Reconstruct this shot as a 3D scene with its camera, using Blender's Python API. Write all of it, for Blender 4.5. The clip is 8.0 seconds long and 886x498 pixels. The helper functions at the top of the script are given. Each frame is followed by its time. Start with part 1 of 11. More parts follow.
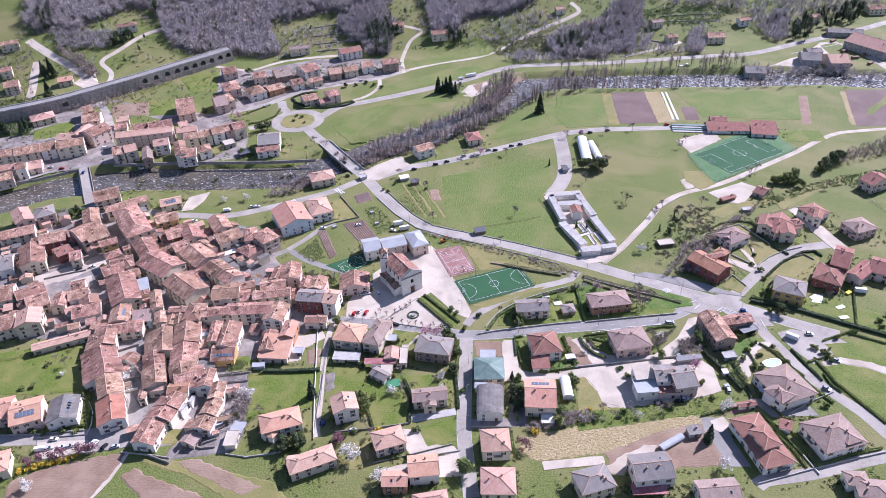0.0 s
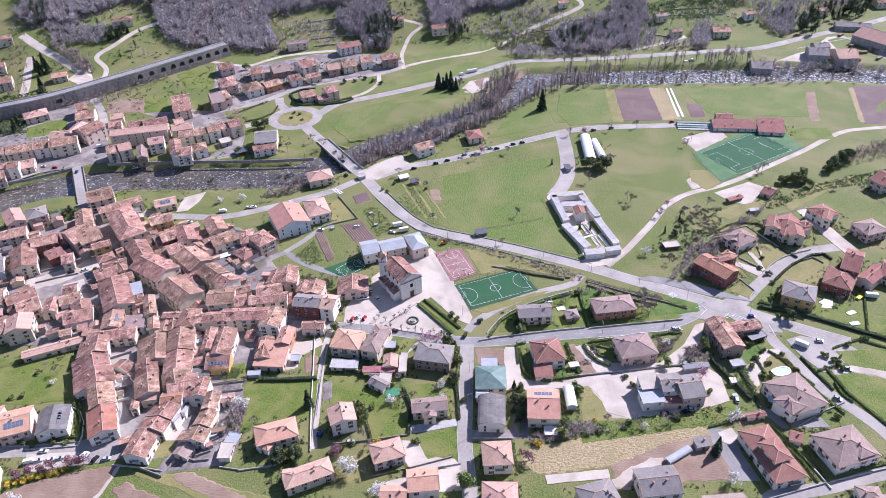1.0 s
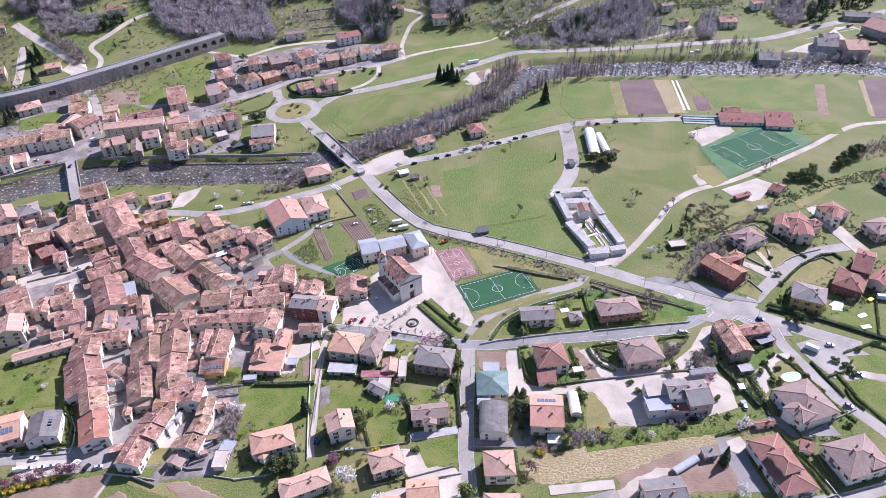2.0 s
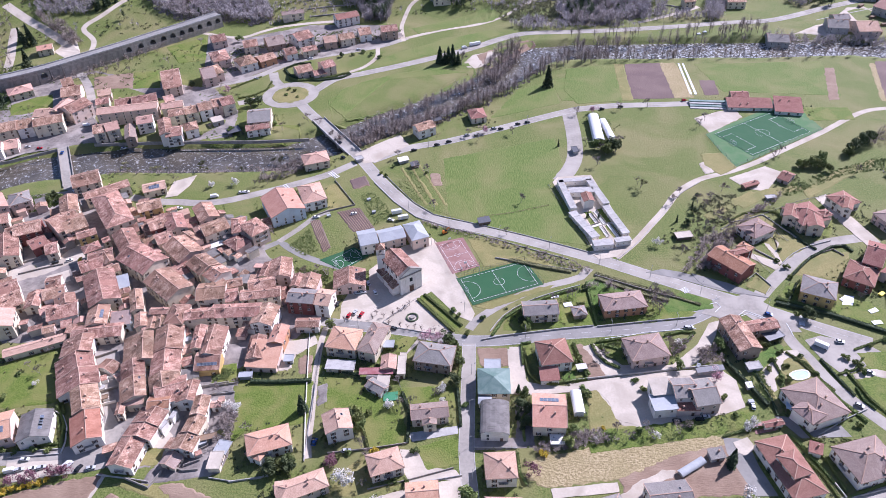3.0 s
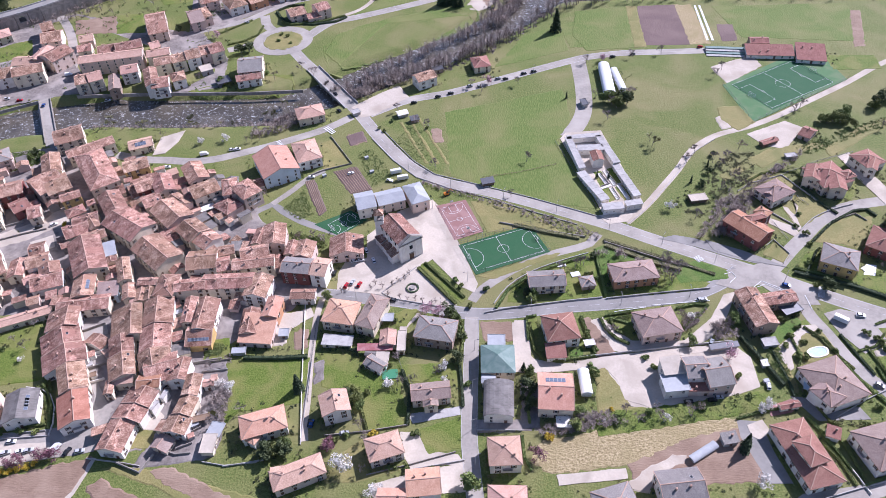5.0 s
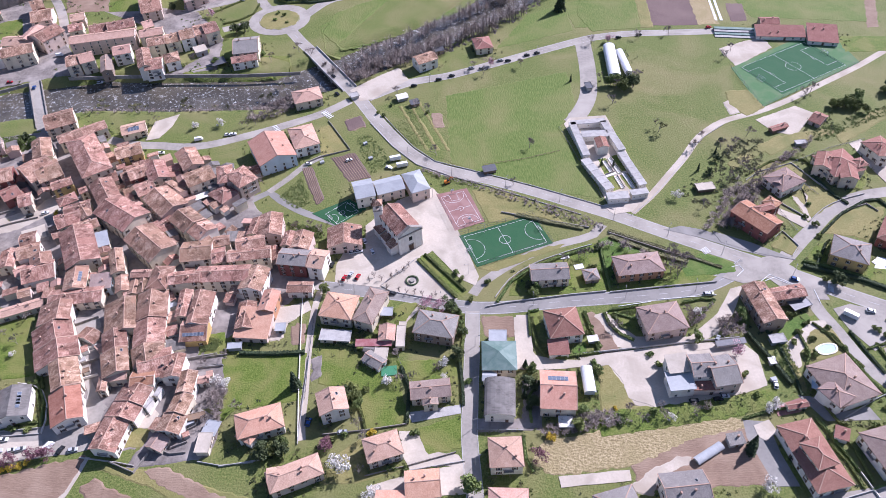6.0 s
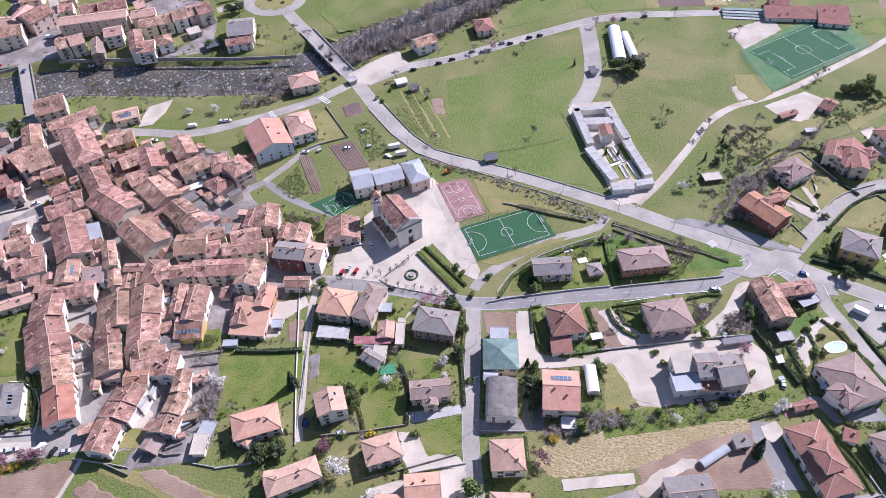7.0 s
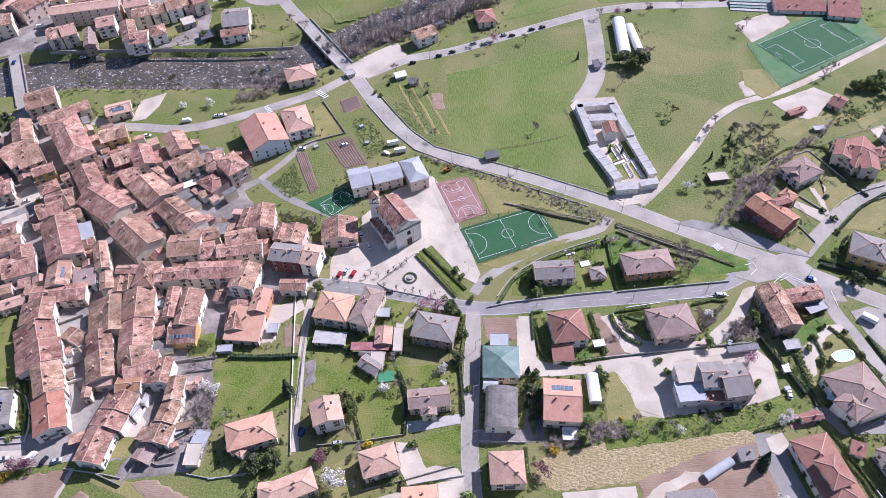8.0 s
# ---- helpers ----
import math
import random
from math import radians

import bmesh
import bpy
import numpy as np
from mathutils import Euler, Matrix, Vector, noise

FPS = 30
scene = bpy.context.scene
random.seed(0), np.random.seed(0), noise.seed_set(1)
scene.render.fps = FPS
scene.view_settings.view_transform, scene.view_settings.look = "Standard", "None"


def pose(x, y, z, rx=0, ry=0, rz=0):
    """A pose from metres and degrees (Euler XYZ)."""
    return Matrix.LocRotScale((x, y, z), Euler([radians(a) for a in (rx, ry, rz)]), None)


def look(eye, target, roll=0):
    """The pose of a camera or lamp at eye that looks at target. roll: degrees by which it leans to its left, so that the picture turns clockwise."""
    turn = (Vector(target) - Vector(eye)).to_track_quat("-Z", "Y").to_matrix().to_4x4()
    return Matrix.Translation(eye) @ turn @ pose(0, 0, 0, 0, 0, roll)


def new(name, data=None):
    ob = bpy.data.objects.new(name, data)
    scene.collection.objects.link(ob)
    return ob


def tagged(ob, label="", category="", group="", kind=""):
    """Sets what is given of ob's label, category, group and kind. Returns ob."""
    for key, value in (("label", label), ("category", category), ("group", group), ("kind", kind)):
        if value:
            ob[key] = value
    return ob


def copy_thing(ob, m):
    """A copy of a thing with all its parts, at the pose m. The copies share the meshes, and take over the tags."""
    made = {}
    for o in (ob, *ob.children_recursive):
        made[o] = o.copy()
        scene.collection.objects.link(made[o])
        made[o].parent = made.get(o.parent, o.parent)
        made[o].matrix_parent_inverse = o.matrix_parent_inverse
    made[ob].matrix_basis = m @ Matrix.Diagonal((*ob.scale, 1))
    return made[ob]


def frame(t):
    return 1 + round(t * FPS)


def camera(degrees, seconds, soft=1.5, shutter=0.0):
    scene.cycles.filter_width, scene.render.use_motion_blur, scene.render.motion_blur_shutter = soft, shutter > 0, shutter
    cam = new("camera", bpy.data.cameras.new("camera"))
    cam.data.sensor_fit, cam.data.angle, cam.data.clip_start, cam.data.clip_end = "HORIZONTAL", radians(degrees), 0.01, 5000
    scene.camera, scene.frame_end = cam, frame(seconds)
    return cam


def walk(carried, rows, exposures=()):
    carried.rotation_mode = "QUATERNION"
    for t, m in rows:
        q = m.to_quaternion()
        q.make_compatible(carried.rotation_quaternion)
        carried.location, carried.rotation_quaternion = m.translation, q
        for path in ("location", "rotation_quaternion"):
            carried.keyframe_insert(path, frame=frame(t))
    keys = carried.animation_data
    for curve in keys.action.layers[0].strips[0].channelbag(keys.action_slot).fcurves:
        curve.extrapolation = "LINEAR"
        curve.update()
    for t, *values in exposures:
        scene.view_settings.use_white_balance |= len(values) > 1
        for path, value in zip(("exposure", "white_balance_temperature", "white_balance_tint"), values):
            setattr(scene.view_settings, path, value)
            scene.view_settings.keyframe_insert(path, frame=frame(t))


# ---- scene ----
cam = camera(62.7, 8.0, soft=0.5)
PATH = [
    (0, (0.769, 0.075, 271.971), (0.722, 1.715, 270.827), -2.4),
    (0.5, (0.968, 6.434, 271.639), (0.92, 8.068, 270.486), -2.4),
    (1, (1.038, 12.938, 271.693), (0.988, 14.564, 270.53), -2.5),
    (1.5, (0.866, 19.429, 271.681), (0.815, 21.045, 270.504), -2.5),
    (3, (1.214, 39.388, 271.841), (1.157, 40.955, 270.6), -2.6),
    (3.5, (1.049, 46.119, 272.034), (0.991, 47.657, 270.756), -2.7),
    (4, (0.915, 52.758, 272.246), (0.855, 54.265, 270.933), -2.8),
    (4.5, (0.961, 59.647, 272.358), (0.898, 61.123, 271.01), -2.9),
    (6, (1.329, 79.825, 273.011), (1.259, 81.22, 271.578), -3.1),
    (6.5, (1.199, 86.385, 273.246), (1.128, 87.754, 271.789), -3.1),
    (7, (0.998, 93.147, 273.454), (0.927, 94.488, 271.972), -3.2),
    (7.5, (0.941, 99.811, 273.634), (0.87, 101.127, 272.13), -3.2),
    (8, (1.227, 106.189, 274.15), (1.155, 107.492, 272.634), -3.1),
]
walk(cam, [(t, look(eye, target, lean)) for t, eye, target, lean in PATH], [(0, 0.74, 5470, 28), (8, 0.63, 5520, 26)])

# ---- light ----
SUN_AZIMUTH, SUN_HEIGHT = radians(50), radians(39)
world = bpy.data.worlds.new("sky")
scene.world = world
world.use_nodes = True
sky = world.node_tree.nodes.new("ShaderNodeTexSky")
sky.sky_type, sky.sun_disc = "NISHITA", False
sky.sun_elevation, sky.sun_rotation = SUN_HEIGHT, SUN_AZIMUTH
sky.air_density, sky.dust_density = 1.0, 0.7
world.node_tree.links.new(sky.outputs[0], world.node_tree.nodes["Background"].inputs[0])
world.node_tree.nodes["Background"].inputs[1].default_value = 0.076
sun = new("sun", bpy.data.lights.new("sun", "SUN"))
sun.data.energy, sun.data.angle, sun.data.color = 5.0, radians(0.6), (1.0, 0.94, 0.87)
sun.matrix_world = look((0, 0, 0), (-math.sin(SUN_AZIMUTH) * math.cos(SUN_HEIGHT), -math.cos(SUN_AZIMUTH) * math.cos(SUN_HEIGHT), -math.sin(SUN_HEIGHT)))


# ---- materials ----
def mat(name, a, b, c=None, fine=3.0, coarse=0.12, rough=0.85, bump=0.3, vary=0.0, metal=0.0, stretch=(1, 1, 1), dist=0.1, hue=0.0, mix=0.5):
    """Two colours mixed by a fine noise, a third laid over by a coarse one; vary and hue: how far objects differ."""
    m = bpy.data.materials.new(name)
    m.use_nodes = True
    nt = m.node_tree
    bsdf = nt.nodes["Principled BSDF"]
    n, ln = nt.nodes.new, nt.links.new
    co = n("ShaderNodeTexCoord")
    mp = n("ShaderNodeMapping")
    mp.inputs["Scale"].default_value = stretch
    ln(co.outputs["Object"], mp.inputs["Vector"])
    f = n("ShaderNodeTexNoise")
    f.inputs["Scale"].default_value, f.inputs["Detail"].default_value, f.inputs["Roughness"].default_value = fine, 5, 0.65
    ln(mp.outputs[0], f.inputs["Vector"])
    ramp = n("ShaderNodeMapRange")
    ramp.inputs[1].default_value, ramp.inputs[2].default_value = 0.5 - 0.22 / max(mix, 0.2) * 0.5, 0.5 + 0.22 / max(mix, 0.2) * 0.5
    ln(f.outputs[0], ramp.inputs[0])
    mx = n("ShaderNodeMix")
    mx.data_type = "RGBA"
    mx.inputs[6].default_value, mx.inputs[7].default_value = (*a, 1), (*b, 1)
    ln(ramp.outputs[0], mx.inputs[0])
    last = mx.outputs[2]
    if c:
        g = n("ShaderNodeTexNoise")
        g.inputs["Scale"].default_value, g.inputs["Detail"].default_value, g.inputs["Distortion"].default_value = coarse, 6, 0.6
        ln(co.outputs["Object"], g.inputs["Vector"])
        r2 = n("ShaderNodeMapRange")
        r2.inputs[1].default_value, r2.inputs[2].default_value = 0.42, 0.68
        ln(g.outputs[0], r2.inputs[0])
        m2 = n("ShaderNodeMix")
        m2.data_type = "RGBA"
        m2.inputs[7].default_value = (*c, 1)
        ln(r2.outputs[0], m2.inputs[0])
        ln(last, m2.inputs[6])
        last = m2.outputs[2]
    if vary or hue:
        oi = n("ShaderNodeObjectInfo")
        hs = n("ShaderNodeHueSaturation")
        v = n("ShaderNodeMapRange")
        v.inputs[3].default_value, v.inputs[4].default_value = 1 - vary, 1 + vary
        ln(oi.outputs["Random"], v.inputs[0])
        ln(v.outputs[0], hs.inputs["Value"])
        if hue:
            w = n("ShaderNodeMath")
            w.operation, w.inputs[1].default_value = "MULTIPLY", 7.31
            ln(oi.outputs["Random"], w.inputs[0])
            w2 = n("ShaderNodeMath")
            w2.operation = "FRACT"
            ln(w.outputs[0], w2.inputs[0])
            h = n("ShaderNodeMapRange")
            h.inputs[3].default_value, h.inputs[4].default_value = 0.5 - hue, 0.5 + hue
            ln(w2.outputs[0], h.inputs[0])
            ln(h.outputs[0], hs.inputs["Hue"])
        ln(last, hs.inputs["Color"])
        last = hs.outputs[0]
    ln(last, bsdf.inputs["Base Color"])
    bsdf.inputs["Roughness"].default_value, bsdf.inputs["Metallic"].default_value = rough, metal
    bsdf.inputs["Specular IOR Level"].default_value = 0.3
    if bump:
        bp = n("ShaderNodeBump")
        bp.inputs["Strength"].default_value, bp.inputs["Distance"].default_value = bump, dist
        ln(f.outputs[0], bp.inputs["Height"])
        ln(bp.outputs[0], bsdf.inputs["Normal"])
    return m


def tile_mat(name, dark, mid, light, vary=0.12, hue=0.012, stretch=(1, 1, 1)):
    """Clay tiles: tile-to-tile speckle, streaks down the slope, weathered patches and a fine relief."""
    m = bpy.data.materials.new(name)
    m.use_nodes = True
    nt = m.node_tree
    bsdf = nt.nodes["Principled BSDF"]
    n, ln = nt.nodes.new, nt.links.new
    co, mp = n("ShaderNodeTexCoord"), n("ShaderNodeMapping")
    mp.inputs["Scale"].default_value = stretch
    ln(co.outputs["Object"], mp.inputs["Vector"])
    oi = n("ShaderNodeObjectInfo")
    shift = n("ShaderNodeVectorMath")
    shift.operation = "ADD"
    far = n("ShaderNodeMath")
    far.operation, far.inputs[1].default_value = "MULTIPLY", 97.0
    ln(oi.outputs["Random"], far.inputs[0])
    ln(mp.outputs[0], shift.inputs[0])
    ln(far.outputs[0], shift.inputs[1])

    def noise_at(scale, detail, rough):
        t = n("ShaderNodeTexNoise")
        t.inputs["Scale"].default_value, t.inputs["Detail"].default_value, t.inputs["Roughness"].default_value = scale, detail, rough
        ln(shift.outputs[0], t.inputs["Vector"])
        return t.outputs[0]

    def blend(a, b, k):
        x = n("ShaderNodeMix")
        x.inputs[0].default_value = k
        ln(a, x.inputs[2])
        ln(b, x.inputs[3])
        return x.outputs[0]

    cells = n("ShaderNodeTexVoronoi")
    cells.inputs["Scale"].default_value = 3.0
    ln(shift.outputs[0], cells.inputs["Vector"])
    sep = n("ShaderNodeSeparateColor")
    ln(cells.outputs["Color"], sep.inputs[0])
    grain = noise_at(3.4, 6, 0.85)
    value = blend(blend(grain, noise_at(0.28, 4, 0.6), 0.42), sep.outputs[0], 0.13)
    ramp = n("ShaderNodeValToRGB")
    e = ramp.color_ramp.elements
    e[0].position, e[0].color = 0.36, (*dark, 1)
    e[1].position, e[1].color = 0.63, (*light, 1)
    k = e.new(0.5)
    k.color = (*mid, 1)
    ln(value, ramp.inputs[0])
    hs = n("ShaderNodeHueSaturation")
    v, h, w, fr = n("ShaderNodeMapRange"), n("ShaderNodeMapRange"), n("ShaderNodeMath"), n("ShaderNodeMath")
    v.inputs[3].default_value, v.inputs[4].default_value = 1 - vary, 1 + vary
    h.inputs[3].default_value, h.inputs[4].default_value = 0.5 - hue, 0.5 + hue
    w.operation, w.inputs[1].default_value, fr.operation = "MULTIPLY", 7.31, "FRACT"
    ln(oi.outputs["Random"], v.inputs[0])
    ln(oi.outputs["Random"], w.inputs[0])
    ln(w.outputs[0], fr.inputs[0])
    ln(fr.outputs[0], h.inputs[0])
    ln(v.outputs[0], hs.inputs["Value"])
    ln(h.outputs[0], hs.inputs["Hue"])
    worn = ramp.outputs[0]
    if name.startswith("tile_old"):
        # stretches of roof that were laid anew at other times
        part_of = n("ShaderNodeTexVoronoi")
        part_of.distance = "CHEBYCHEV"
        part_of.inputs["Scale"].default_value, part_of.inputs["Randomness"].default_value = 0.15, 0.75
        ln(shift.outputs[0], part_of.inputs["Vector"])
        which, age = n("ShaderNodeSeparateColor"), n("ShaderNodeMapRange")
        ln(part_of.outputs["Color"], which.inputs[0])
        age.inputs[3].default_value, age.inputs[4].default_value = 0.72, 1.28
        ln(which.outputs[1], age.inputs[0])
        tone, red, mix = n("ShaderNodeHueSaturation"), n("ShaderNodeMath"), n("ShaderNodeMix")
        ln(age.outputs[0], tone.inputs["Value"])
        ln(worn, tone.inputs["Color"])
        red.operation, red.inputs[1].default_value = "GREATER_THAN", 0.88
        ln(which.outputs[0], red.inputs[0])
        half = n("ShaderNodeMath")
        half.operation, half.inputs[1].default_value = "MULTIPLY", 0.6
        ln(red.outputs[0], half.inputs[0])
        mix.data_type = "RGBA"
        mix.inputs[7].default_value = (0.36, 0.2, 0.145, 1)
        ln(half.outputs[0], mix.inputs[0])
        ln(tone.outputs[0], mix.inputs[6])
        worn = mix.outputs[2]
    ln(worn, hs.inputs["Color"])
    ln(hs.outputs[0], bsdf.inputs["Base Color"])
    bsdf.inputs["Roughness"].default_value, bsdf.inputs["Specular IOR Level"].default_value = 0.9, 0.2
    bp = n("ShaderNodeBump")
    bp.inputs["Strength"].default_value, bp.inputs["Distance"].default_value = 0.7, 0.2
    ln(blend(grain, sep.outputs[0], 0.4), bp.inputs["Height"])
    ln(bp.outputs[0], bsdf.inputs["Normal"])
    return m


TILES = {
    "tile_old": ((0.105, 0.054, 0.038), (0.265, 0.145, 0.102), (0.58, 0.41, 0.315), 0.2, 0.013),
    "tile_relaid": ((0.25, 0.115, 0.072), (0.36, 0.175, 0.112), (0.48, 0.27, 0.185), 0.12, 0.01),
    "tile_pink": ((0.38, 0.23, 0.17), (0.49, 0.305, 0.23), (0.57, 0.385, 0.3), 0.1, 0.01),
    "tile_orange": ((0.44, 0.225, 0.15), (0.535, 0.295, 0.205), (0.6, 0.365, 0.265), 0.08, 0.008),
    "tile_red": ((0.22, 0.1, 0.078), (0.29, 0.142, 0.112), (0.36, 0.195, 0.155), 0.1, 0.008),
    "tile_brown": ((0.23, 0.165, 0.138), (0.3, 0.222, 0.188), (0.37, 0.29, 0.25), 0.12, 0.01),
    "tile_grey": ((0.19, 0.172, 0.158), (0.245, 0.223, 0.205), (0.31, 0.285, 0.262), 0.1, 0.01),
}
MAT = {
    "grass": mat("grass", (0.085, 0.118, 0.022), (0.165, 0.182, 0.052), (0.205, 0.188, 0.076), fine=1.0, coarse=0.025, bump=1.0, dist=0.4, mix=1.0),
    "meadow": mat("meadow", (0.085, 0.132, 0.021), (0.145, 0.182, 0.044), (0.178, 0.183, 0.06), fine=0.9, coarse=0.03, stretch=(1.5, 0.35, 1), bump=0.8, dist=0.3, mix=0.9),
    "lawn": mat("lawn", (0.073, 0.115, 0.012), (0.15, 0.188, 0.034), (0.19, 0.188, 0.055), fine=1.4, coarse=0.08, bump=1.0, dist=0.3, mix=1.0),
    "lawn_fresh": mat("lawn_fresh", (0.05, 0.105, 0.012), (0.105, 0.17, 0.03), (0.13, 0.17, 0.04), fine=1.4, coarse=0.1, bump=1.0, dist=0.3, mix=1.0),
    "lawn_dry": mat("lawn_dry", (0.2, 0.175, 0.06), (0.27, 0.235, 0.095), (0.17, 0.17, 0.055), fine=1.1, coarse=0.07, bump=0.7, dist=0.3, mix=0.8),
    "dry_grass": mat("dry_grass", (0.23, 0.18, 0.085), (0.43, 0.345, 0.195), (0.29, 0.235, 0.115), fine=0.8, coarse=0.06, bump=0.9, dist=0.6, stretch=(0.9, 1.3, 1), mix=1.0),
    "soil": mat("soil", (0.185, 0.12, 0.082), (0.27, 0.185, 0.132), (0.31, 0.222, 0.16), fine=0.9, coarse=0.07, bump=0.7, dist=0.3, stretch=(0.5, 2, 1)),
    "plough": mat("plough", (0.125, 0.083, 0.075), (0.155, 0.105, 0.095), (0.18, 0.125, 0.11), fine=0.9, coarse=0.05, bump=0.6, dist=0.3, stretch=(2, 0.4, 1)),
    "asphalt": mat("asphalt", (0.255, 0.23, 0.2), (0.325, 0.294, 0.257), (0.39, 0.353, 0.307), fine=0.5, coarse=0.06, bump=0.2, mix=0.7),
    "asphalt_dark": mat("asphalt_dark", (0.2, 0.188, 0.174), (0.25, 0.236, 0.218), (0.285, 0.268, 0.247), fine=0.6, coarse=0.08, bump=0.15),
    "paving": mat("paving", (0.45, 0.39, 0.315), (0.55, 0.48, 0.395), (0.38, 0.325, 0.26), fine=0.9, coarse=0.08, bump=0.2),
    "gravel": mat("gravel", (0.43, 0.37, 0.3), (0.54, 0.475, 0.395), (0.37, 0.31, 0.245), fine=1.2, coarse=0.07, bump=0.4),
    "court_yard": mat("court_yard", (0.14, 0.12, 0.108), (0.23, 0.2, 0.18), (0.33, 0.29, 0.26), fine=0.5, coarse=0.09, bump=0.4, mix=0.8),
    "paint_white": mat("paint_white", (0.6, 0.6, 0.59), (0.72, 0.72, 0.71), fine=1.5, bump=0),
    "paint_worn": mat("paint_worn", (0.36, 0.355, 0.35), (0.55, 0.54, 0.53), fine=0.6, bump=0),
    "turf": mat("turf", (0.02, 0.085, 0.032), (0.03, 0.105, 0.042), (0.034, 0.1, 0.042), fine=2, coarse=0.12, bump=0.2),
    "turf_pale": mat("turf_pale", (0.065, 0.15, 0.055), (0.085, 0.175, 0.07), (0.12, 0.18, 0.085), fine=2, coarse=0.12, bump=0.2),
    "court_red": mat("court_red", (0.24, 0.125, 0.11), (0.28, 0.15, 0.135), (0.33, 0.2, 0.18), fine=1, coarse=0.13, bump=0.1),
    "concrete": mat("concrete", (0.38, 0.36, 0.34), (0.46, 0.44, 0.415), (0.3, 0.285, 0.27), fine=1.5, coarse=0.3, bump=0.2, vary=0.08),
    "stone": mat("stone", (0.25, 0.225, 0.2), (0.36, 0.325, 0.29), (0.2, 0.18, 0.16), fine=2.0, coarse=0.25, bump=0.7, vary=0.1),
    "white": mat("white", (0.74, 0.7, 0.63), (0.8, 0.76, 0.69), (0.66, 0.61, 0.54), fine=2, coarse=0.25, bump=0.1, vary=0.06),
    "cream": mat("cream", (0.66, 0.57, 0.43), (0.72, 0.63, 0.49), (0.57, 0.49, 0.37), fine=2, coarse=0.25, bump=0.1, vary=0.1, hue=0.01),
    "pink": mat("pink", (0.6, 0.46, 0.39), (0.67, 0.53, 0.45), (0.53, 0.41, 0.35), fine=2, coarse=0.25, bump=0.1, vary=0.1, hue=0.012),
    "yellow": mat("yellow", (0.56, 0.38, 0.13), (0.62, 0.43, 0.17), (0.48, 0.33, 0.14), fine=2, coarse=0.25, bump=0.1, vary=0.08),
    "orange": mat("orange", (0.46, 0.23, 0.12), (0.52, 0.28, 0.15), (0.4, 0.22, 0.13), fine=2, coarse=0.25, bump=0.1, vary=0.08),
    "red": mat("red", (0.24, 0.085, 0.07), (0.3, 0.115, 0.095), (0.22, 0.085, 0.075), fine=2, coarse=0.25, bump=0.1, vary=0.15),
    "brown": mat("brown", (0.33, 0.25, 0.19), (0.4, 0.31, 0.24), (0.28, 0.21, 0.17), fine=2, coarse=0.25, bump=0.2, vary=0.12),
    "blue": mat("blue", (0.52, 0.6, 0.66), (0.58, 0.65, 0.7), (0.48, 0.54, 0.58), fine=2, coarse=0.2, bump=0.1),
    "metal_pale": mat("metal_pale", (0.33, 0.34, 0.35), (0.4, 0.41, 0.42), (0.3, 0.31, 0.32), fine=0.8, coarse=0.15, rough=0.6, bump=0.1),
    "metal_dark": mat("metal_dark", (0.1, 0.1, 0.11), (0.14, 0.14, 0.15), fine=1, rough=0.5, bump=0.1, metal=0.3),
    "metal_teal": mat("metal_teal", (0.1, 0.165, 0.14), (0.135, 0.2, 0.175), (0.19, 0.25, 0.225), fine=0.8, coarse=0.2, rough=0.6, bump=0.15),
    "fibre_grey": mat("fibre_grey", (0.115, 0.104, 0.096), (0.18, 0.165, 0.152), (0.225, 0.206, 0.19), fine=0.9, coarse=0.25, bump=0.4, stretch=(0.25, 3, 1), mix=0.8),
    "plastic_white": mat("plastic_white", (0.7, 0.7, 0.71), (0.78, 0.78, 0.79), fine=1, rough=0.4, bump=0.05),
    "awning_red": mat("awning_red", (0.3, 0.1, 0.1), (0.36, 0.14, 0.14), (0.44, 0.24, 0.23), fine=1, coarse=0.3, bump=0.1),
    "glass": mat("glass", (0.02, 0.023, 0.027), (0.04, 0.045, 0.052), fine=0.5, rough=0.08, bump=0),
    "solar": mat("solar", (0.11, 0.13, 0.17), (0.16, 0.185, 0.23), fine=2, rough=0.15, bump=0),
    "shutter_brown": mat("shutter_brown", (0.1, 0.06, 0.04), (0.14, 0.085, 0.06), fine=6, bump=0.2, vary=0.2),
    "shutter_green": mat("shutter_green", (0.04, 0.09, 0.06), (0.06, 0.12, 0.08), fine=6, bump=0.2, vary=0.2),
    "wood": mat("wood", (0.17, 0.11, 0.07), (0.26, 0.175, 0.115), (0.2, 0.15, 0.11), fine=4, coarse=0.6, bump=0.3, vary=0.15),
    "bark": mat("bark", (0.2, 0.165, 0.15), (0.29, 0.25, 0.225), fine=5, bump=0.5, vary=0.15),
    "twig": mat("twig", (0.2, 0.16, 0.14), (0.33, 0.275, 0.245), (0.27, 0.22, 0.19), fine=0.5, coarse=0.03, bump=0, vary=0.15),
    # distance haze put into the colour: a paler copy of twig for far trees
    "twig_hazed": mat("twig_hazed", (0.32, 0.285, 0.285), (0.46, 0.42, 0.415), (0.39, 0.34, 0.32), fine=0.4, coarse=0.03, bump=0, vary=0.12),
    "twig_olive": mat("twig_olive", (0.15, 0.15, 0.07), (0.22, 0.21, 0.1), fine=0.5, bump=0, vary=0.15),
    "conifer": mat("conifer", (0.045, 0.066, 0.034), (0.08, 0.105, 0.052), fine=1.5, bump=0, vary=0.2),
    "evergreen": mat("evergreen", (0.055, 0.075, 0.03), (0.105, 0.125, 0.052), fine=1.5, bump=0, vary=0.2),
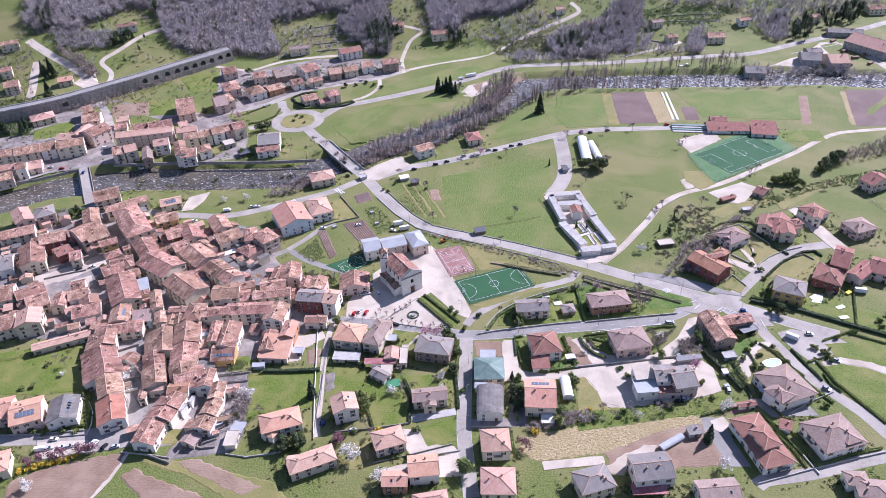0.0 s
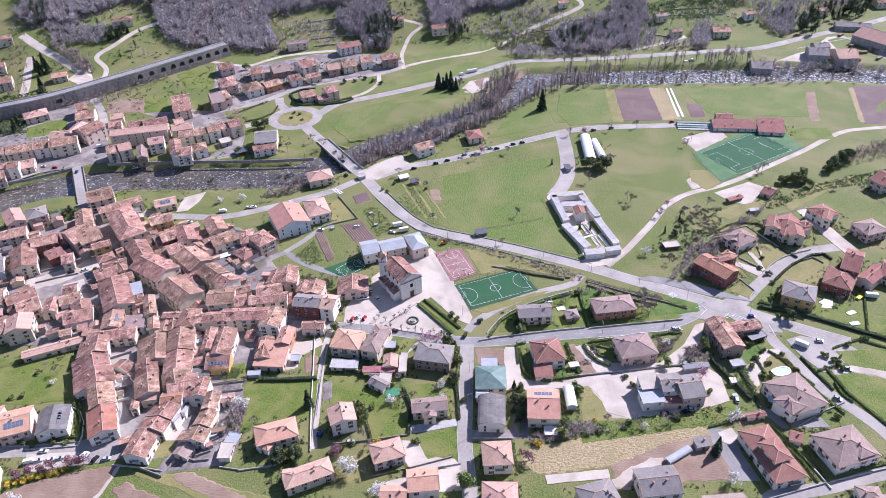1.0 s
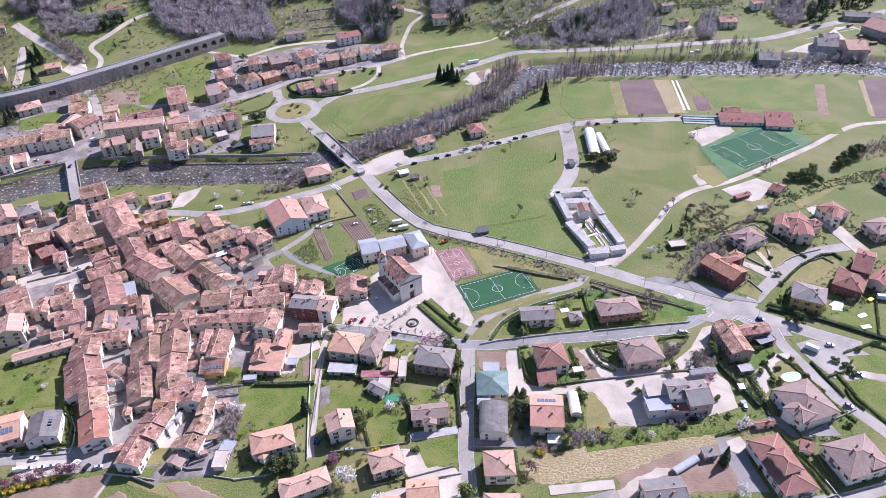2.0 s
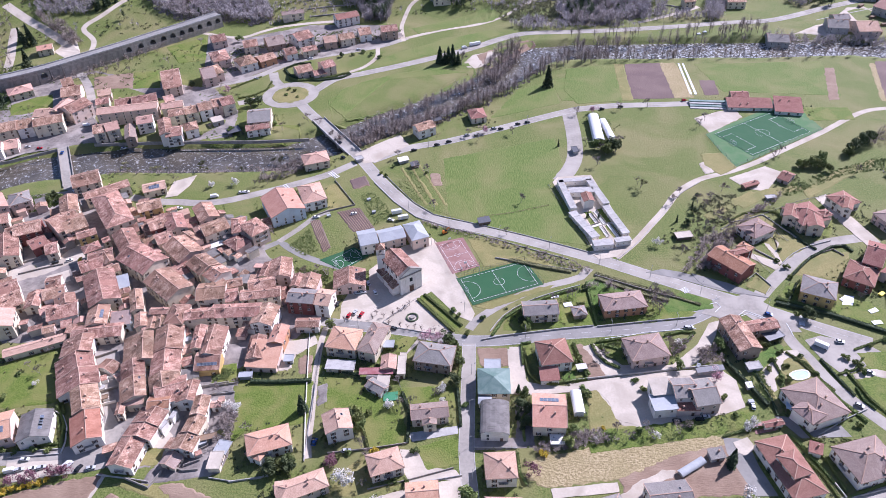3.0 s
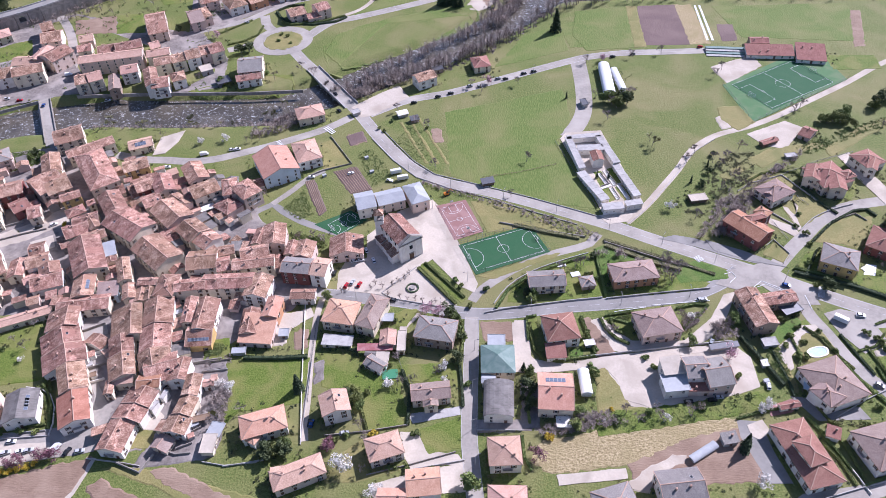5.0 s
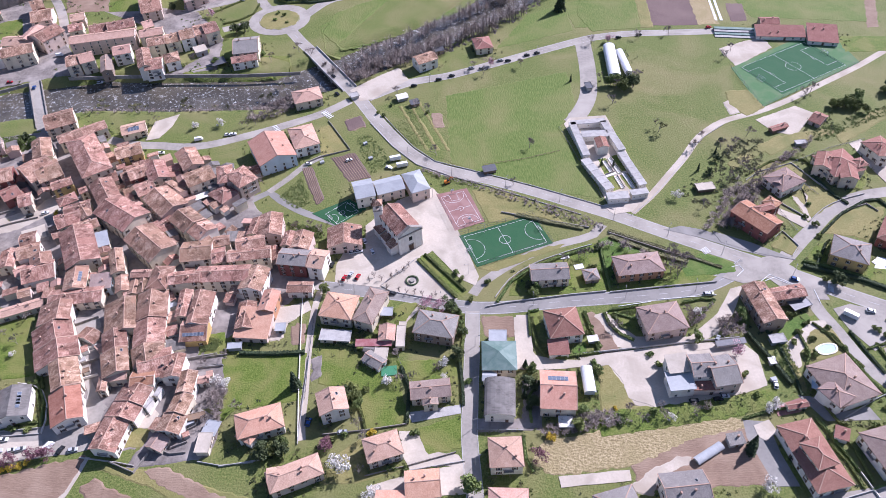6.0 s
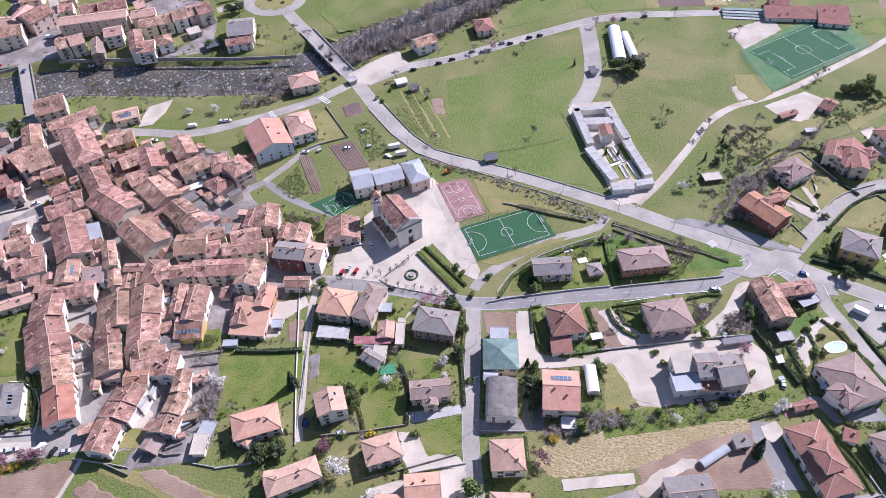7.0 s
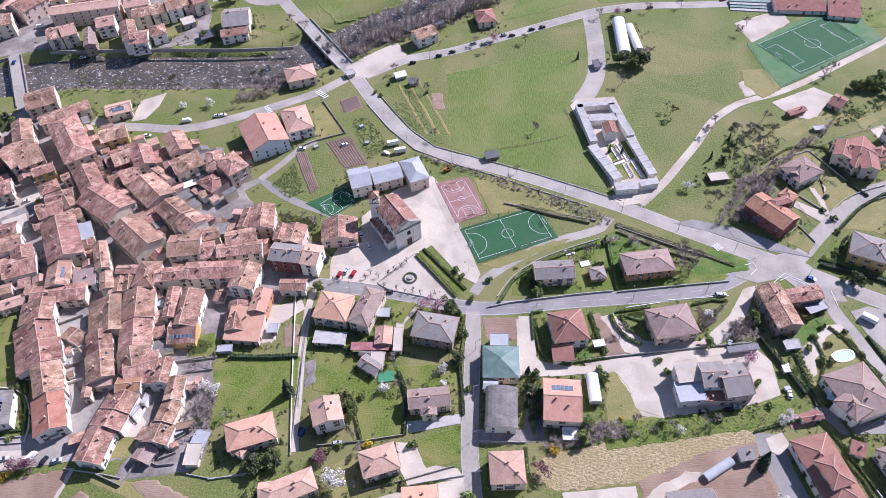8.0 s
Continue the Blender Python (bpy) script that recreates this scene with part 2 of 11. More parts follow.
    "leaf": mat("leaf", (0.1, 0.135, 0.035), (0.185, 0.215, 0.07), fine=1.5, bump=0, vary=0.25, hue=0.02),
    "leaf_fresh": mat("leaf_fresh", (0.19, 0.235, 0.07), (0.27, 0.31, 0.11), fine=1.5, bump=0, vary=0.15),
    "blossom_white": mat("blossom_white", (0.6, 0.56, 0.5), (0.72, 0.69, 0.64), fine=2, bump=0, vary=0.05),
    "blossom_pink": mat("blossom_pink", (0.42, 0.24, 0.27), (0.52, 0.33, 0.36), fine=2, bump=0, vary=0.1),
    "leaf_purple": mat("leaf_purple", (0.15, 0.065, 0.085), (0.23, 0.11, 0.13), fine=2, bump=0, vary=0.1),
    "forsythia": mat("forsythia", (0.5, 0.36, 0.03), (0.6, 0.45, 0.06), fine=2, bump=0, vary=0.1),
    "river_stone": mat("river_stone", (0.4, 0.37, 0.34), (0.55, 0.52, 0.48), fine=1, bump=0.4, vary=0.1),
    "rubber": mat("rubber", (0.02, 0.02, 0.02), (0.03, 0.03, 0.03), bump=0),
    "green_net": mat("green_net", (0.05, 0.2, 0.1), (0.07, 0.24, 0.13), fine=2, bump=0),
    "pool": mat("pool", (0.42, 0.55, 0.54), (0.56, 0.66, 0.64), fine=0.8, rough=0.08, bump=0.05),
}
MAT["ridge"] = mat("ridge", (0.34, 0.21, 0.155), (0.5, 0.345, 0.265), fine=2.5, bump=0.3, vary=0.1)
for key, (dark, mid, light, vary, hue) in TILES.items():
    MAT[key] = tile_mat(key, dark, mid, light, vary, hue)
    MAT[key + "_gx"] = tile_mat(key + "_gx", dark, mid, light, vary, hue, (1.25, 0.8, 1))
    MAT[key + "_gy"] = tile_mat(key + "_gy", dark, mid, light, vary, hue, (0.8, 1.25, 1))
for key, colour in dict(white=(0.75, 0.75, 0.75), grey=(0.28, 0.29, 0.3), dark=(0.025, 0.027, 0.03), red=(0.4, 0.02, 0.03), blue=(0.03, 0.08, 0.25), silver=(0.5, 0.51, 0.52), yellow=(0.75, 0.6, 0.05), digger=(0.8, 0.25, 0.04)).items():
    MAT["car_" + key] = mat("car_" + key, colour, colour, rough=0.25, bump=0, metal=0.1)


def water_mat():
    m = mat("river_water", (0.055, 0.046, 0.034), (0.085, 0.073, 0.055), (0.125, 0.108, 0.084), fine=0.5, coarse=0.05, rough=0.16, bump=0.6, dist=0.25)
    nt = m.node_tree
    bsdf = nt.nodes["Principled BSDF"]
    co = nt.nodes.new("ShaderNodeTexCoord")
    foam = nt.nodes.new("ShaderNodeTexNoise")
    foam.inputs["Scale"].default_value, foam.inputs["Detail"].default_value, foam.inputs["Roughness"].default_value = 0.42, 8, 0.78
    rg = nt.nodes.new("ShaderNodeMapRange")
    rg.inputs[1].default_value, rg.inputs[2].default_value = 0.55, 0.66
    mx = nt.nodes.new("ShaderNodeMix")
    mx.data_type = "RGBA"
    mx.inputs[7].default_value = (0.62, 0.62, 0.6, 1)
    nt.links.new(co.outputs["Object"], foam.inputs["Vector"])
    # more white in the water as x grows from 30 to 160
    sep, more, add = nt.nodes.new("ShaderNodeSeparateXYZ"), nt.nodes.new("ShaderNodeMapRange"), nt.nodes.new("ShaderNodeMath")
    more.inputs[1].default_value, more.inputs[2].default_value, more.inputs[4].default_value = 30.0, 160.0, 0.05
    nt.links.new(co.outputs["Object"], sep.inputs[0])
    nt.links.new(sep.outputs[0], more.inputs[0])
    nt.links.new(foam.outputs[0], add.inputs[0])
    nt.links.new(more.outputs[0], add.inputs[1])
    nt.links.new(add.outputs[0], rg.inputs[0])
    nt.links.new(rg.outputs[0], mx.inputs[0])
    nt.links.new(bsdf.inputs["Base Color"].links[0].from_socket, mx.inputs[6])
    nt.links.new(mx.outputs[2], bsdf.inputs["Base Color"])
    bsdf.inputs["Specular IOR Level"].default_value = 0.5
    return m


MAT["river"] = water_mat()


# ---- building blocks ----
def shape(name, verts, faces, material, smooth=False):
    me = bpy.data.meshes.new(name)
    me.from_pydata([tuple(v) for v in verts], [], [tuple(f) for f in faces])
    for m in material if isinstance(material, (list, tuple)) else [material]:
        me.materials.append(MAT[m])
    if smooth:
        me.shade_smooth()
    return me


def put(name, me, parent=None, m=None, label=""):
    ob = new(name, me)
    ob.parent = parent
    if m is not None:
        ob.matrix_basis = m
    return tagged(ob, label)


class Build:
    """Collects boxes, prisms and strips into the vertices and faces of one mesh."""

    def __init__(self):
        self.v, self.f, self.k = [], [], []

    def add(self, verts, faces, k=0):
        n = len(self.v)
        self.v += [tuple(p) for p in verts]
        self.f += [tuple(i + n for i in f) for f in faces]
        self.k += [k] * len(faces)
        return self

    def box(self, x0, y0, z0, x1, y1, z1, k=0):
        p = [(x, y, z) for z in (z0, z1) for y in (y0, y1) for x in (x0, x1)]
        return self.add(p, [(0, 2, 3, 1), (4, 5, 7, 6), (0, 1, 5, 4), (2, 6, 7, 3), (0, 4, 6, 2), (1, 3, 7, 5)], k)

    def beam(self, a, b, w, h, k=0):
        """A box of that width and height along the line from a to b."""
        a, b = Vector(a), Vector(b)
        d = (b - a).normalized()
        s = d.cross((0, 0, 1))
        s = (s.normalized() if s.length > 1e-4 else Vector((1, 0, 0))) * w / 2
        u = s.normalized().cross(d) * h / 2
        p = [q + i * s + j * u for q in (a, b) for i, j in ((-1, -1), (1, -1), (1, 1), (-1, 1))]
        return self.add(p, [(0, 1, 2, 3), (7, 6, 5, 4), (0, 4, 5, 1), (1, 5, 6, 2), (2, 6, 7, 3), (3, 7, 4, 0)], k)

    def prism(self, profile, y0, y1, k=0, along="y"):
        """A profile of (across, up) points swept from y0 to y1."""
        n = len(profile)
        if along == "y":
            p = [(x, y0, z) for x, z in profile] + [(x, y1, z) for x, z in profile]
        else:
            p = [(y0, -x, z) for x, z in profile] + [(y1, -x, z) for x, z in profile]
        f = [tuple(range(n)), tuple(range(2 * n - 1, n - 1, -1))]
        f += [(i, i + n, (i + 1) % n + n, (i + 1) % n) for i in range(n)]
        return self.add(p, f, k)

    def tube(self, a, b, r0, r1, n=5, k=0):
        a, b = Vector(a), Vector(b)
        d = (b - a).normalized()
        s = d.orthogonal().normalized()
        u = d.cross(s)
        p = [q + r * (math.cos(i * math.tau / n) * s + math.sin(i * math.tau / n) * u) for q, r in ((a, r0), (b, r1)) for i in range(n)]
        return self.add(p, [(i, (i + 1) % n, (i + 1) % n + n, i + n) for i in range(n)] + [tuple(range(n, 2 * n))], k)

    def mesh(self, name, material, smooth=False):
        me = shape(name, self.v, self.f, material, smooth)
        me.polygons.foreach_set("material_index", self.k)
        bm = bmesh.new()
        bm.from_mesh(me)
        bmesh.ops.recalc_face_normals(bm, faces=bm.faces)
        bm.to_mesh(me)
        bm.free()
        return me


# ---- the lie of the land ----
RIVER = [(-620, 440), (-420, 455), (-347, 468), (-331, 481), (-314, 491), (-250, 502), (-181, 499), (-128, 498), (-78, 530), (-51, 550), (-23, 569), (7, 597), (33, 619), (56, 649), (75, 668), (107, 671), (188, 668), (267, 664), (347, 662), (402, 647), (620, 600)]
TOE = [(-2000, 600), (-620, 625), (-465, 668), (-369, 705), (-252, 752), (-100, 748), (0, 752), (116, 738), (237, 752), (364, 780), (498, 830), (2000, 1000)]
RIVER_HALF = 16.0


def seg_dist(px, py, line):
    best = 1e9
    for (ax, ay), (bx, by) in zip(line, line[1:]):
        dx, dy = bx - ax, by - ay
        s = np.clip(((px - ax) * dx + (py - ay) * dy) / (dx * dx + dy * dy), 0, 1)
        best = np.minimum(best, np.hypot(px - ax - s * dx, py - ay - s * dy))
    return best


def land(px, py):
    """Height of the ground: a flat valley floor, the river's bed, and slopes behind."""
    toe = np.interp(px, [p[0] for p in TOE], [p[1] for p in TOE])
    up = np.maximum(py - toe, 0)
    z = 0.30 * up * up / (up + 30.0) + np.minimum(up / 60, 1) * 1.6 * np.sin(px * 0.031 + 1) * np.sin(py * 0.027)
    bed = np.clip((RIVER_HALF + 7 - seg_dist(px, py, RIVER)) / 7, 0, 1)
    return z - 5.5 * bed * bed * (3 - 2 * bed)


def ground_at(x, y):
    if y < 410:
        return 0.0
    return float(land(np.float64(x), np.float64(y)))


def axis(lo, hi, step, out):
    core = np.arange(lo, hi + step, step)
    far = np.geomspace(step * 2, out, 16)
    return np.concatenate([lo - far[::-1], core, hi + far])


def make_ground():
    xs, ys = axis(-640, 640, 4.0, 3000), axis(120, 1120, 4.0, 3000)
    gx, gy = np.meshgrid(xs, ys)
    gz = np.minimum(land(gx, gy), 260)
    nx, ny = len(xs), len(ys)
    v = np.stack([gx, gy, gz], -1).reshape(-1, 3)
    i = (np.arange(ny - 1)[:, None] * nx + np.arange(nx - 1)[None]).reshape(-1)
    f = np.stack([i, i + 1, i + nx + 1, i + nx], -1)
    me = bpy.data.meshes.new("ground")
    me.from_pydata(v, [], f)
    me.materials.append(MAT["grass"])
    me.shade_smooth()
    return tagged(put("ground", me), "green spring grass on a flat valley floor", "ground", kind="structure")


make_ground()
LAYER = [0.03]
HOUSES, ROADS, PAVED = [], [], []


def smooth_line(points, step=5.0, closed=False):
    """A rounded line through the points."""
    p = [Vector((a, b, 0)) for a, b in points]
    if closed:
        p = [p[-1]] + p + p[:2]
    else:
        p = [2 * p[0] - p[1]] + p + [2 * p[-1] - p[-2]]
    out = []
    for a, b, c, d in zip(p, p[1:], p[2:], p[3:]):
        n = max(1, int((c - b).length / step))
        for i in range(n):
            s = i / n
            out.append(0.5 * (2 * b + (c - a) * s + (2 * a - 5 * b + 4 * c - d) * s * s + (3 * b - a - 3 * c + d) * s ** 3))
    if not closed:
        out.append(p[-2])
    return out


def strip(b, line, off0, off1, lift, thick=0.12, k=0, deck=None):
    """A ribbon between two offsets from a line (left is positive), laid over the ground."""
    n = len(line)
    rows = []
    for i, q in enumerate(line):
        d = (line[min(i + 1, n - 1)] - line[max(i - 1, 0)]).normalized()
        s = Vector((-d.y, d.x, 0))
        for o in (off1, off0):
            r = q + s * o
            z = deck(r.x, r.y) if deck else max(ground_at(r.x, r.y), 0.0)
            rows.append((r.x, r.y, z + lift))
    low = [(x, y, z - thick) for x, y, z in rows]
    m = 2 * n
    f = []
    for i in range(n - 1):
        a = 2 * i
        f += [(a, a + 1, a + 3, a + 2), (a + m, a + 2 + m, a + 3 + m, a + 1 + m), (a, a + 2, a + 2 + m, a + m), (a + 1, a + 1 + m, a + 3 + m, a + 3)]
    f += [(0, m, m + 1, 1), (m - 2, m - 1, 2 * m - 1, 2 * m - 2)]
    return b.add(rows + low, f, k)


def road(points, width, material="asphalt", lines=False, label="", kerb=False, deck=None, name="road"):
    line = smooth_line(points)
    ROADS.append((points, width))
    LAYER[0] += 0.002
    b = strip(Build(), line, -width / 2, width / 2, LAYER[0], 0.3, deck=deck)
    ob = tagged(put(name, b.mesh(name, material)), label or "grey asphalt road", "road", kind="structure")
    if lines:
        for o in (-width / 2 + 0.45, width / 2 - 0.45):
            put("edge_line", strip(Build(), line, o - 0.1, o + 0.1, LAYER[0] + 0.012, 0.01, deck=deck).mesh("edge_line", "paint_worn"), ob)
        dashes = Build()
        for i in range(0, len(line) - 1, 2):
            strip(dashes, line[i:i + 2], -0.08, 0.08, LAYER[0] + 0.012, 0.01, deck=deck)
        put("centre_line", dashes.mesh("centre_line", "paint_worn"), ob)
    if kerb:
        for o in (-width / 2 - 0.15, width / 2 + 0.15):
            put("kerb", strip(Build(), line, o - 0.15, o + 0.15, LAYER[0] + 0.13, 0.4, deck=deck).mesh("kerb", "concrete"), ob)
    return ob


RAGGED = {"grass": 1.5, "lawn_dry": 0.8, "meadow": 1.2, "lawn": 0.8, "lawn_fresh": 0.6, "dry_grass": 1.6, "soil": 1.3, "plough": 0.7, "gravel": 0.9, "paving": 0.25, "court_yard": 1.0, "asphalt": 0.2}


def patch(points, material, label="", name="pavement", round_off=False, lift=0.0, category=""):
    """A flat piece of ground cover with a low edge."""
    p = [(q.x, q.y) for q in smooth_line(points, 4.0, True)] if round_off else points
    if material in RAGGED:
        out = []
        for (ax, ay), (bx, by) in zip(p, p[1:] + p[:1]):
            k = max(1, int(math.hypot(bx - ax, by - ay) / 1.6))
            for i in range(k):
                x, y = ax + (bx - ax) * i / k, ay + (by - ay) * i / k
                g = RAGGED[material]
                out.append((x + g * noise.noise((x * 0.35, y * 0.35, 3.1)) + 0.5 * g * noise.noise((x, y, 7.7)), y + g * noise.noise((x * 0.35, y * 0.35, 9.4)) + 0.5 * g * noise.noise((x, y, 1.3))))
        p = out
    LAYER[0] += 0.001
    if material not in ("grass", "lawn", "lawn_fresh", "meadow", "lawn_dry"):
        PAVED.append(points)
    n = len(p)
    area = sum(p[i][0] * p[(i + 1) % n][1] - p[(i + 1) % n][0] * p[i][1] for i in range(n))
    p = p if area > 0 else p[::-1]
    top = [(x, y, ground_at(x, y) + LAYER[0] + lift) for x, y in p]
    low = [(x, y, z - 0.4 - lift) for x, y, z in top]
    if material in RAGGED and RAGGED[material] > 0.4:
        low = []
        for i, (x, y, z) in enumerate(top):
            dx, dy = p[(i + 1) % n][0] - p[i - 1][0], p[(i + 1) % n][1] - p[i - 1][1]
            k = 0.8 / (math.hypot(dx, dy) + 1e-6)
            low.append((x + dy * k, y - dx * k, z - 0.25))
    me = shape(name, top + low, [tuple(range(n))] + [(i, i + n, (i + 1) % n + n, (i + 1) % n) for i in range(n)], material)
    return tagged(put(name, me), label, category or "ground", kind="structure")


# ---- houses ----
def relief(name, xs, zs, cells, materials):
    """One connected mesh of rectangles that stand proud by different depths: cells[row][column] is (depth, material)."""
    v, f, k, seen = [], [], [], {}

    def vert(x, z, dep):
        key = (x, z, dep)
        if key not in seen:
            seen[key] = len(v)
            v.append((x, -dep, z))
        return seen[key]

    get = lambda r, c: cells[r][c] if 0 <= r < len(cells) and 0 <= c < len(cells[0]) else (-0.03, -1)
    for r in range(len(zs) - 1):
        for c in range(len(xs) - 1):
            dep, m = get(r, c)
            x0, x1, z0, z1 = xs[c], xs[c + 1], zs[r], zs[r + 1]
            f.append((vert(x0, z0, dep), vert(x1, z0, dep), vert(x1, z1, dep), vert(x0, z1, dep)))
            k.append(m)
            for rr, cc, a, b in ((r, c + 1, (x1, z0), (x1, z1)), (r, c - 1, (x0, z1), (x0, z0)), (r + 1, c, (x1, z1), (x0, z1)), (r - 1, c, (x0, z0), (x1, z0))):
                other = get(rr, cc)[0]
                if other < dep:
                    f.append((vert(*a, dep), vert(*b, dep), vert(*b, other), vert(*a, other))[::-1])
                    k.append(m)
    me = shape(name, v, f, materials)
    me.polygons.foreach_set("material_index", k)
    return me


def window_mesh(shutters):
    P, F, S = (0.02, 0), (0.09, 1), (0.13, 2)
    xs, zs = [-1.14, -0.62, -0.52, -0.03, 0.03, 0.52, 0.62, 1.14], [-0.95, -0.85, -0.75, 0.75, 0.85]
    B = (0.2, 3)
    rows = [[B] * 7, [S, F, F, F, F, F, S], [S, F, P, F, P, F, S], [S, F, F, F, F, F, S]]
    if not shutters:
        xs, rows = xs[1:-1], [r[1:-1] for r in rows]
    return relief("window", xs, zs, rows, ["glass", "white", shutters or "wood", "concrete"])


def closed_window_mesh(shutters):
    S, B, G = (0.1, 1), (0.2, 0), (0.05, 1)
    return relief("window", [-0.6, -0.03, 0.03, 0.6], [-0.93, -0.83, 0.83], [[B] * 3, [S, G, S]], ["concrete", shutters])


WINDOWS = {"brown": [window_mesh("shutter_brown"), window_mesh("shutter_brown"), closed_window_mesh("shutter_brown")],
           "green": [window_mesh("shutter_green"), closed_window_mesh("shutter_green")],
           "plain": [window_mesh("")]}


def door_mesh():
    D, F = (0.03, 0), (0.12, 1)
    return relief("door", [-0.75, -0.6, 0.6, 0.75], [0, 2.2, 2.35], [[F, D, F], [F, F, F]], ["shutter_brown", "stone"])


def loft(levels, name, materials):
    """Rectangles of half sizes (x, y) at rising heights, joined into one closed mesh; the last number picks the material of the band above."""
    v, f, k = [], [], []
    for x, y, z, m in levels:
        v += [(-x, -y, z), (x, -y, z), (x, y, z), (-x, y, z)]
    for i in range(len(levels) - 1):
        for c in range(4):
            f.append((4 * i + c, 4 * i + (c + 1) % 4, 4 * i + 4 + (c + 1) % 4, 4 * i + 4 + c))
            k.append(levels[i][3])
    n = len(v)
    f += [(3, 2, 1, 0), (n - 4, n - 3, n - 2, n - 1)]
    k += [levels[0][3], levels[-1][3]]
    me = shape(name, v, f, materials)
    me.polygons.foreach_set("material_index", k)
    return me


def chimney_mesh():
    return loft([(0.34, 0.26, -1.2, 0), (0.34, 0.26, 0.9, 1), (0.44, 0.36, 0.9, 1), (0.44, 0.36, 1.0, 1), (0.24, 0.18, 1.0, 0), (0.24, 0.18, 1.18, 1), (0.47, 0.38, 1.18, 1), (0.25, 0.2, 1.34, 1)], "chimney", ["brown", "tile_pink"])


def balcony_mesh(w):
    b = Build()
    b.box(-w / 2, -1.2, -0.15, w / 2, 0.02, 0.0, 0)
    for z in (0.95, 0.5, 0.15):
        b.box(-w / 2, -1.2, z, w / 2, -1.14, z + 0.06, 1)
    n = int(w / 0.5)
    for i in range(n + 1):
        x = -w / 2 + (w - 0.05) * i / n
        b.box(x, -1.19, 0, x + 0.05, -1.15, 1.0, 1)
    for x in (-w / 2, w / 2 - 0.05):
        b.box(x, -1.2, 0.95, x + 0.05, 0, 1.01, 1)
        b.box(x, -1.2, 0.45, x + 0.05, 0, 0.51, 1)
    return b.mesh("balcony", ["concrete", "metal_dark"])


DOOR, CHIMNEY, BALCONY = door_mesh(), chimney_mesh(), balcony_mesh(4.0)
SAY_WALL = dict(white="white", cream="cream", pink="pale pink", yellow="yellow", orange="orange", red="dark red", brown="brown", blue="pale blue", stone="stone", concrete="grey", metal_pale="grey metal", plastic_white="white")
SAY_ROOF = dict(tile_old="weathered clay tile", tile_relaid="newly relaid clay tile", tile_pink="pinkish clay tile", tile_orange="orange clay tile", tile_red="dark red tile", tile_brown="brown tile", tile_grey="grey tile", metal_pale="pale metal", metal_dark="dark metal",
                metal_teal="teal metal", fibre_grey="grey corrugated", plastic_white="white plastic", awning_red="red striped", concrete="concrete", paving="beige", white="white")
SAY_FORM = dict(gx="gable", gy="gable", h="hip", f="flat", s="lean-to", b="barrel")


def verge_frame(span, off, el, top, er, run, pitch, along_x):
    """Ridge tiles of a gable roof with the bent rows of verge tiles at both gable ends, as one piece."""
    b = Build()
    pts, faces = [], []
    wide = [(-span, el + 0.1), (off, top + 0.14), (span, er + 0.1), (span, er - 0.02), (off, top - 0.02), (-span, el - 0.02)]
    slim = [(off - 0.2, top - pitch * 0.2 + 0.13), (off + 0.2, top - pitch * 0.2 + 0.13), (off + 0.2, top - pitch * 0.2 - 0.02), (off - 0.2, top - pitch * 0.2 - 0.02)]
    for s in (-run - 0.01, -run + 0.25, run - 0.25, run + 0.01):
        pts += [(q, s, z) for q, z in wide]
    for s in (-run + 0.25, run - 0.25):
        pts += [(q, s, z) for q, z in slim]
    for k in (0, 12):
        faces += [(k + i, k + 6 + i, k + 6 + (i + 1) % 6, k + (i + 1) % 6) for i in range(6)]
        faces += [(k + j, k + j + 1, k + j + 4, k + j + 5) if j in (0, 6) else (k + j, k + j + 1, k + j + 2, k + j + 3) for j in (0, 1, 6, 7)]
    one, two = [24, 7, 25, 26, 10, 27], [28, 13, 29, 30, 16, 31]
    faces += [(one[i], two[i], two[(i + 1) % 6], one[(i + 1) % 6]) for i in range(6)]
    b.add([(y, -x, z) for x, y, z in pts] if along_x else pts, faces)
    return b


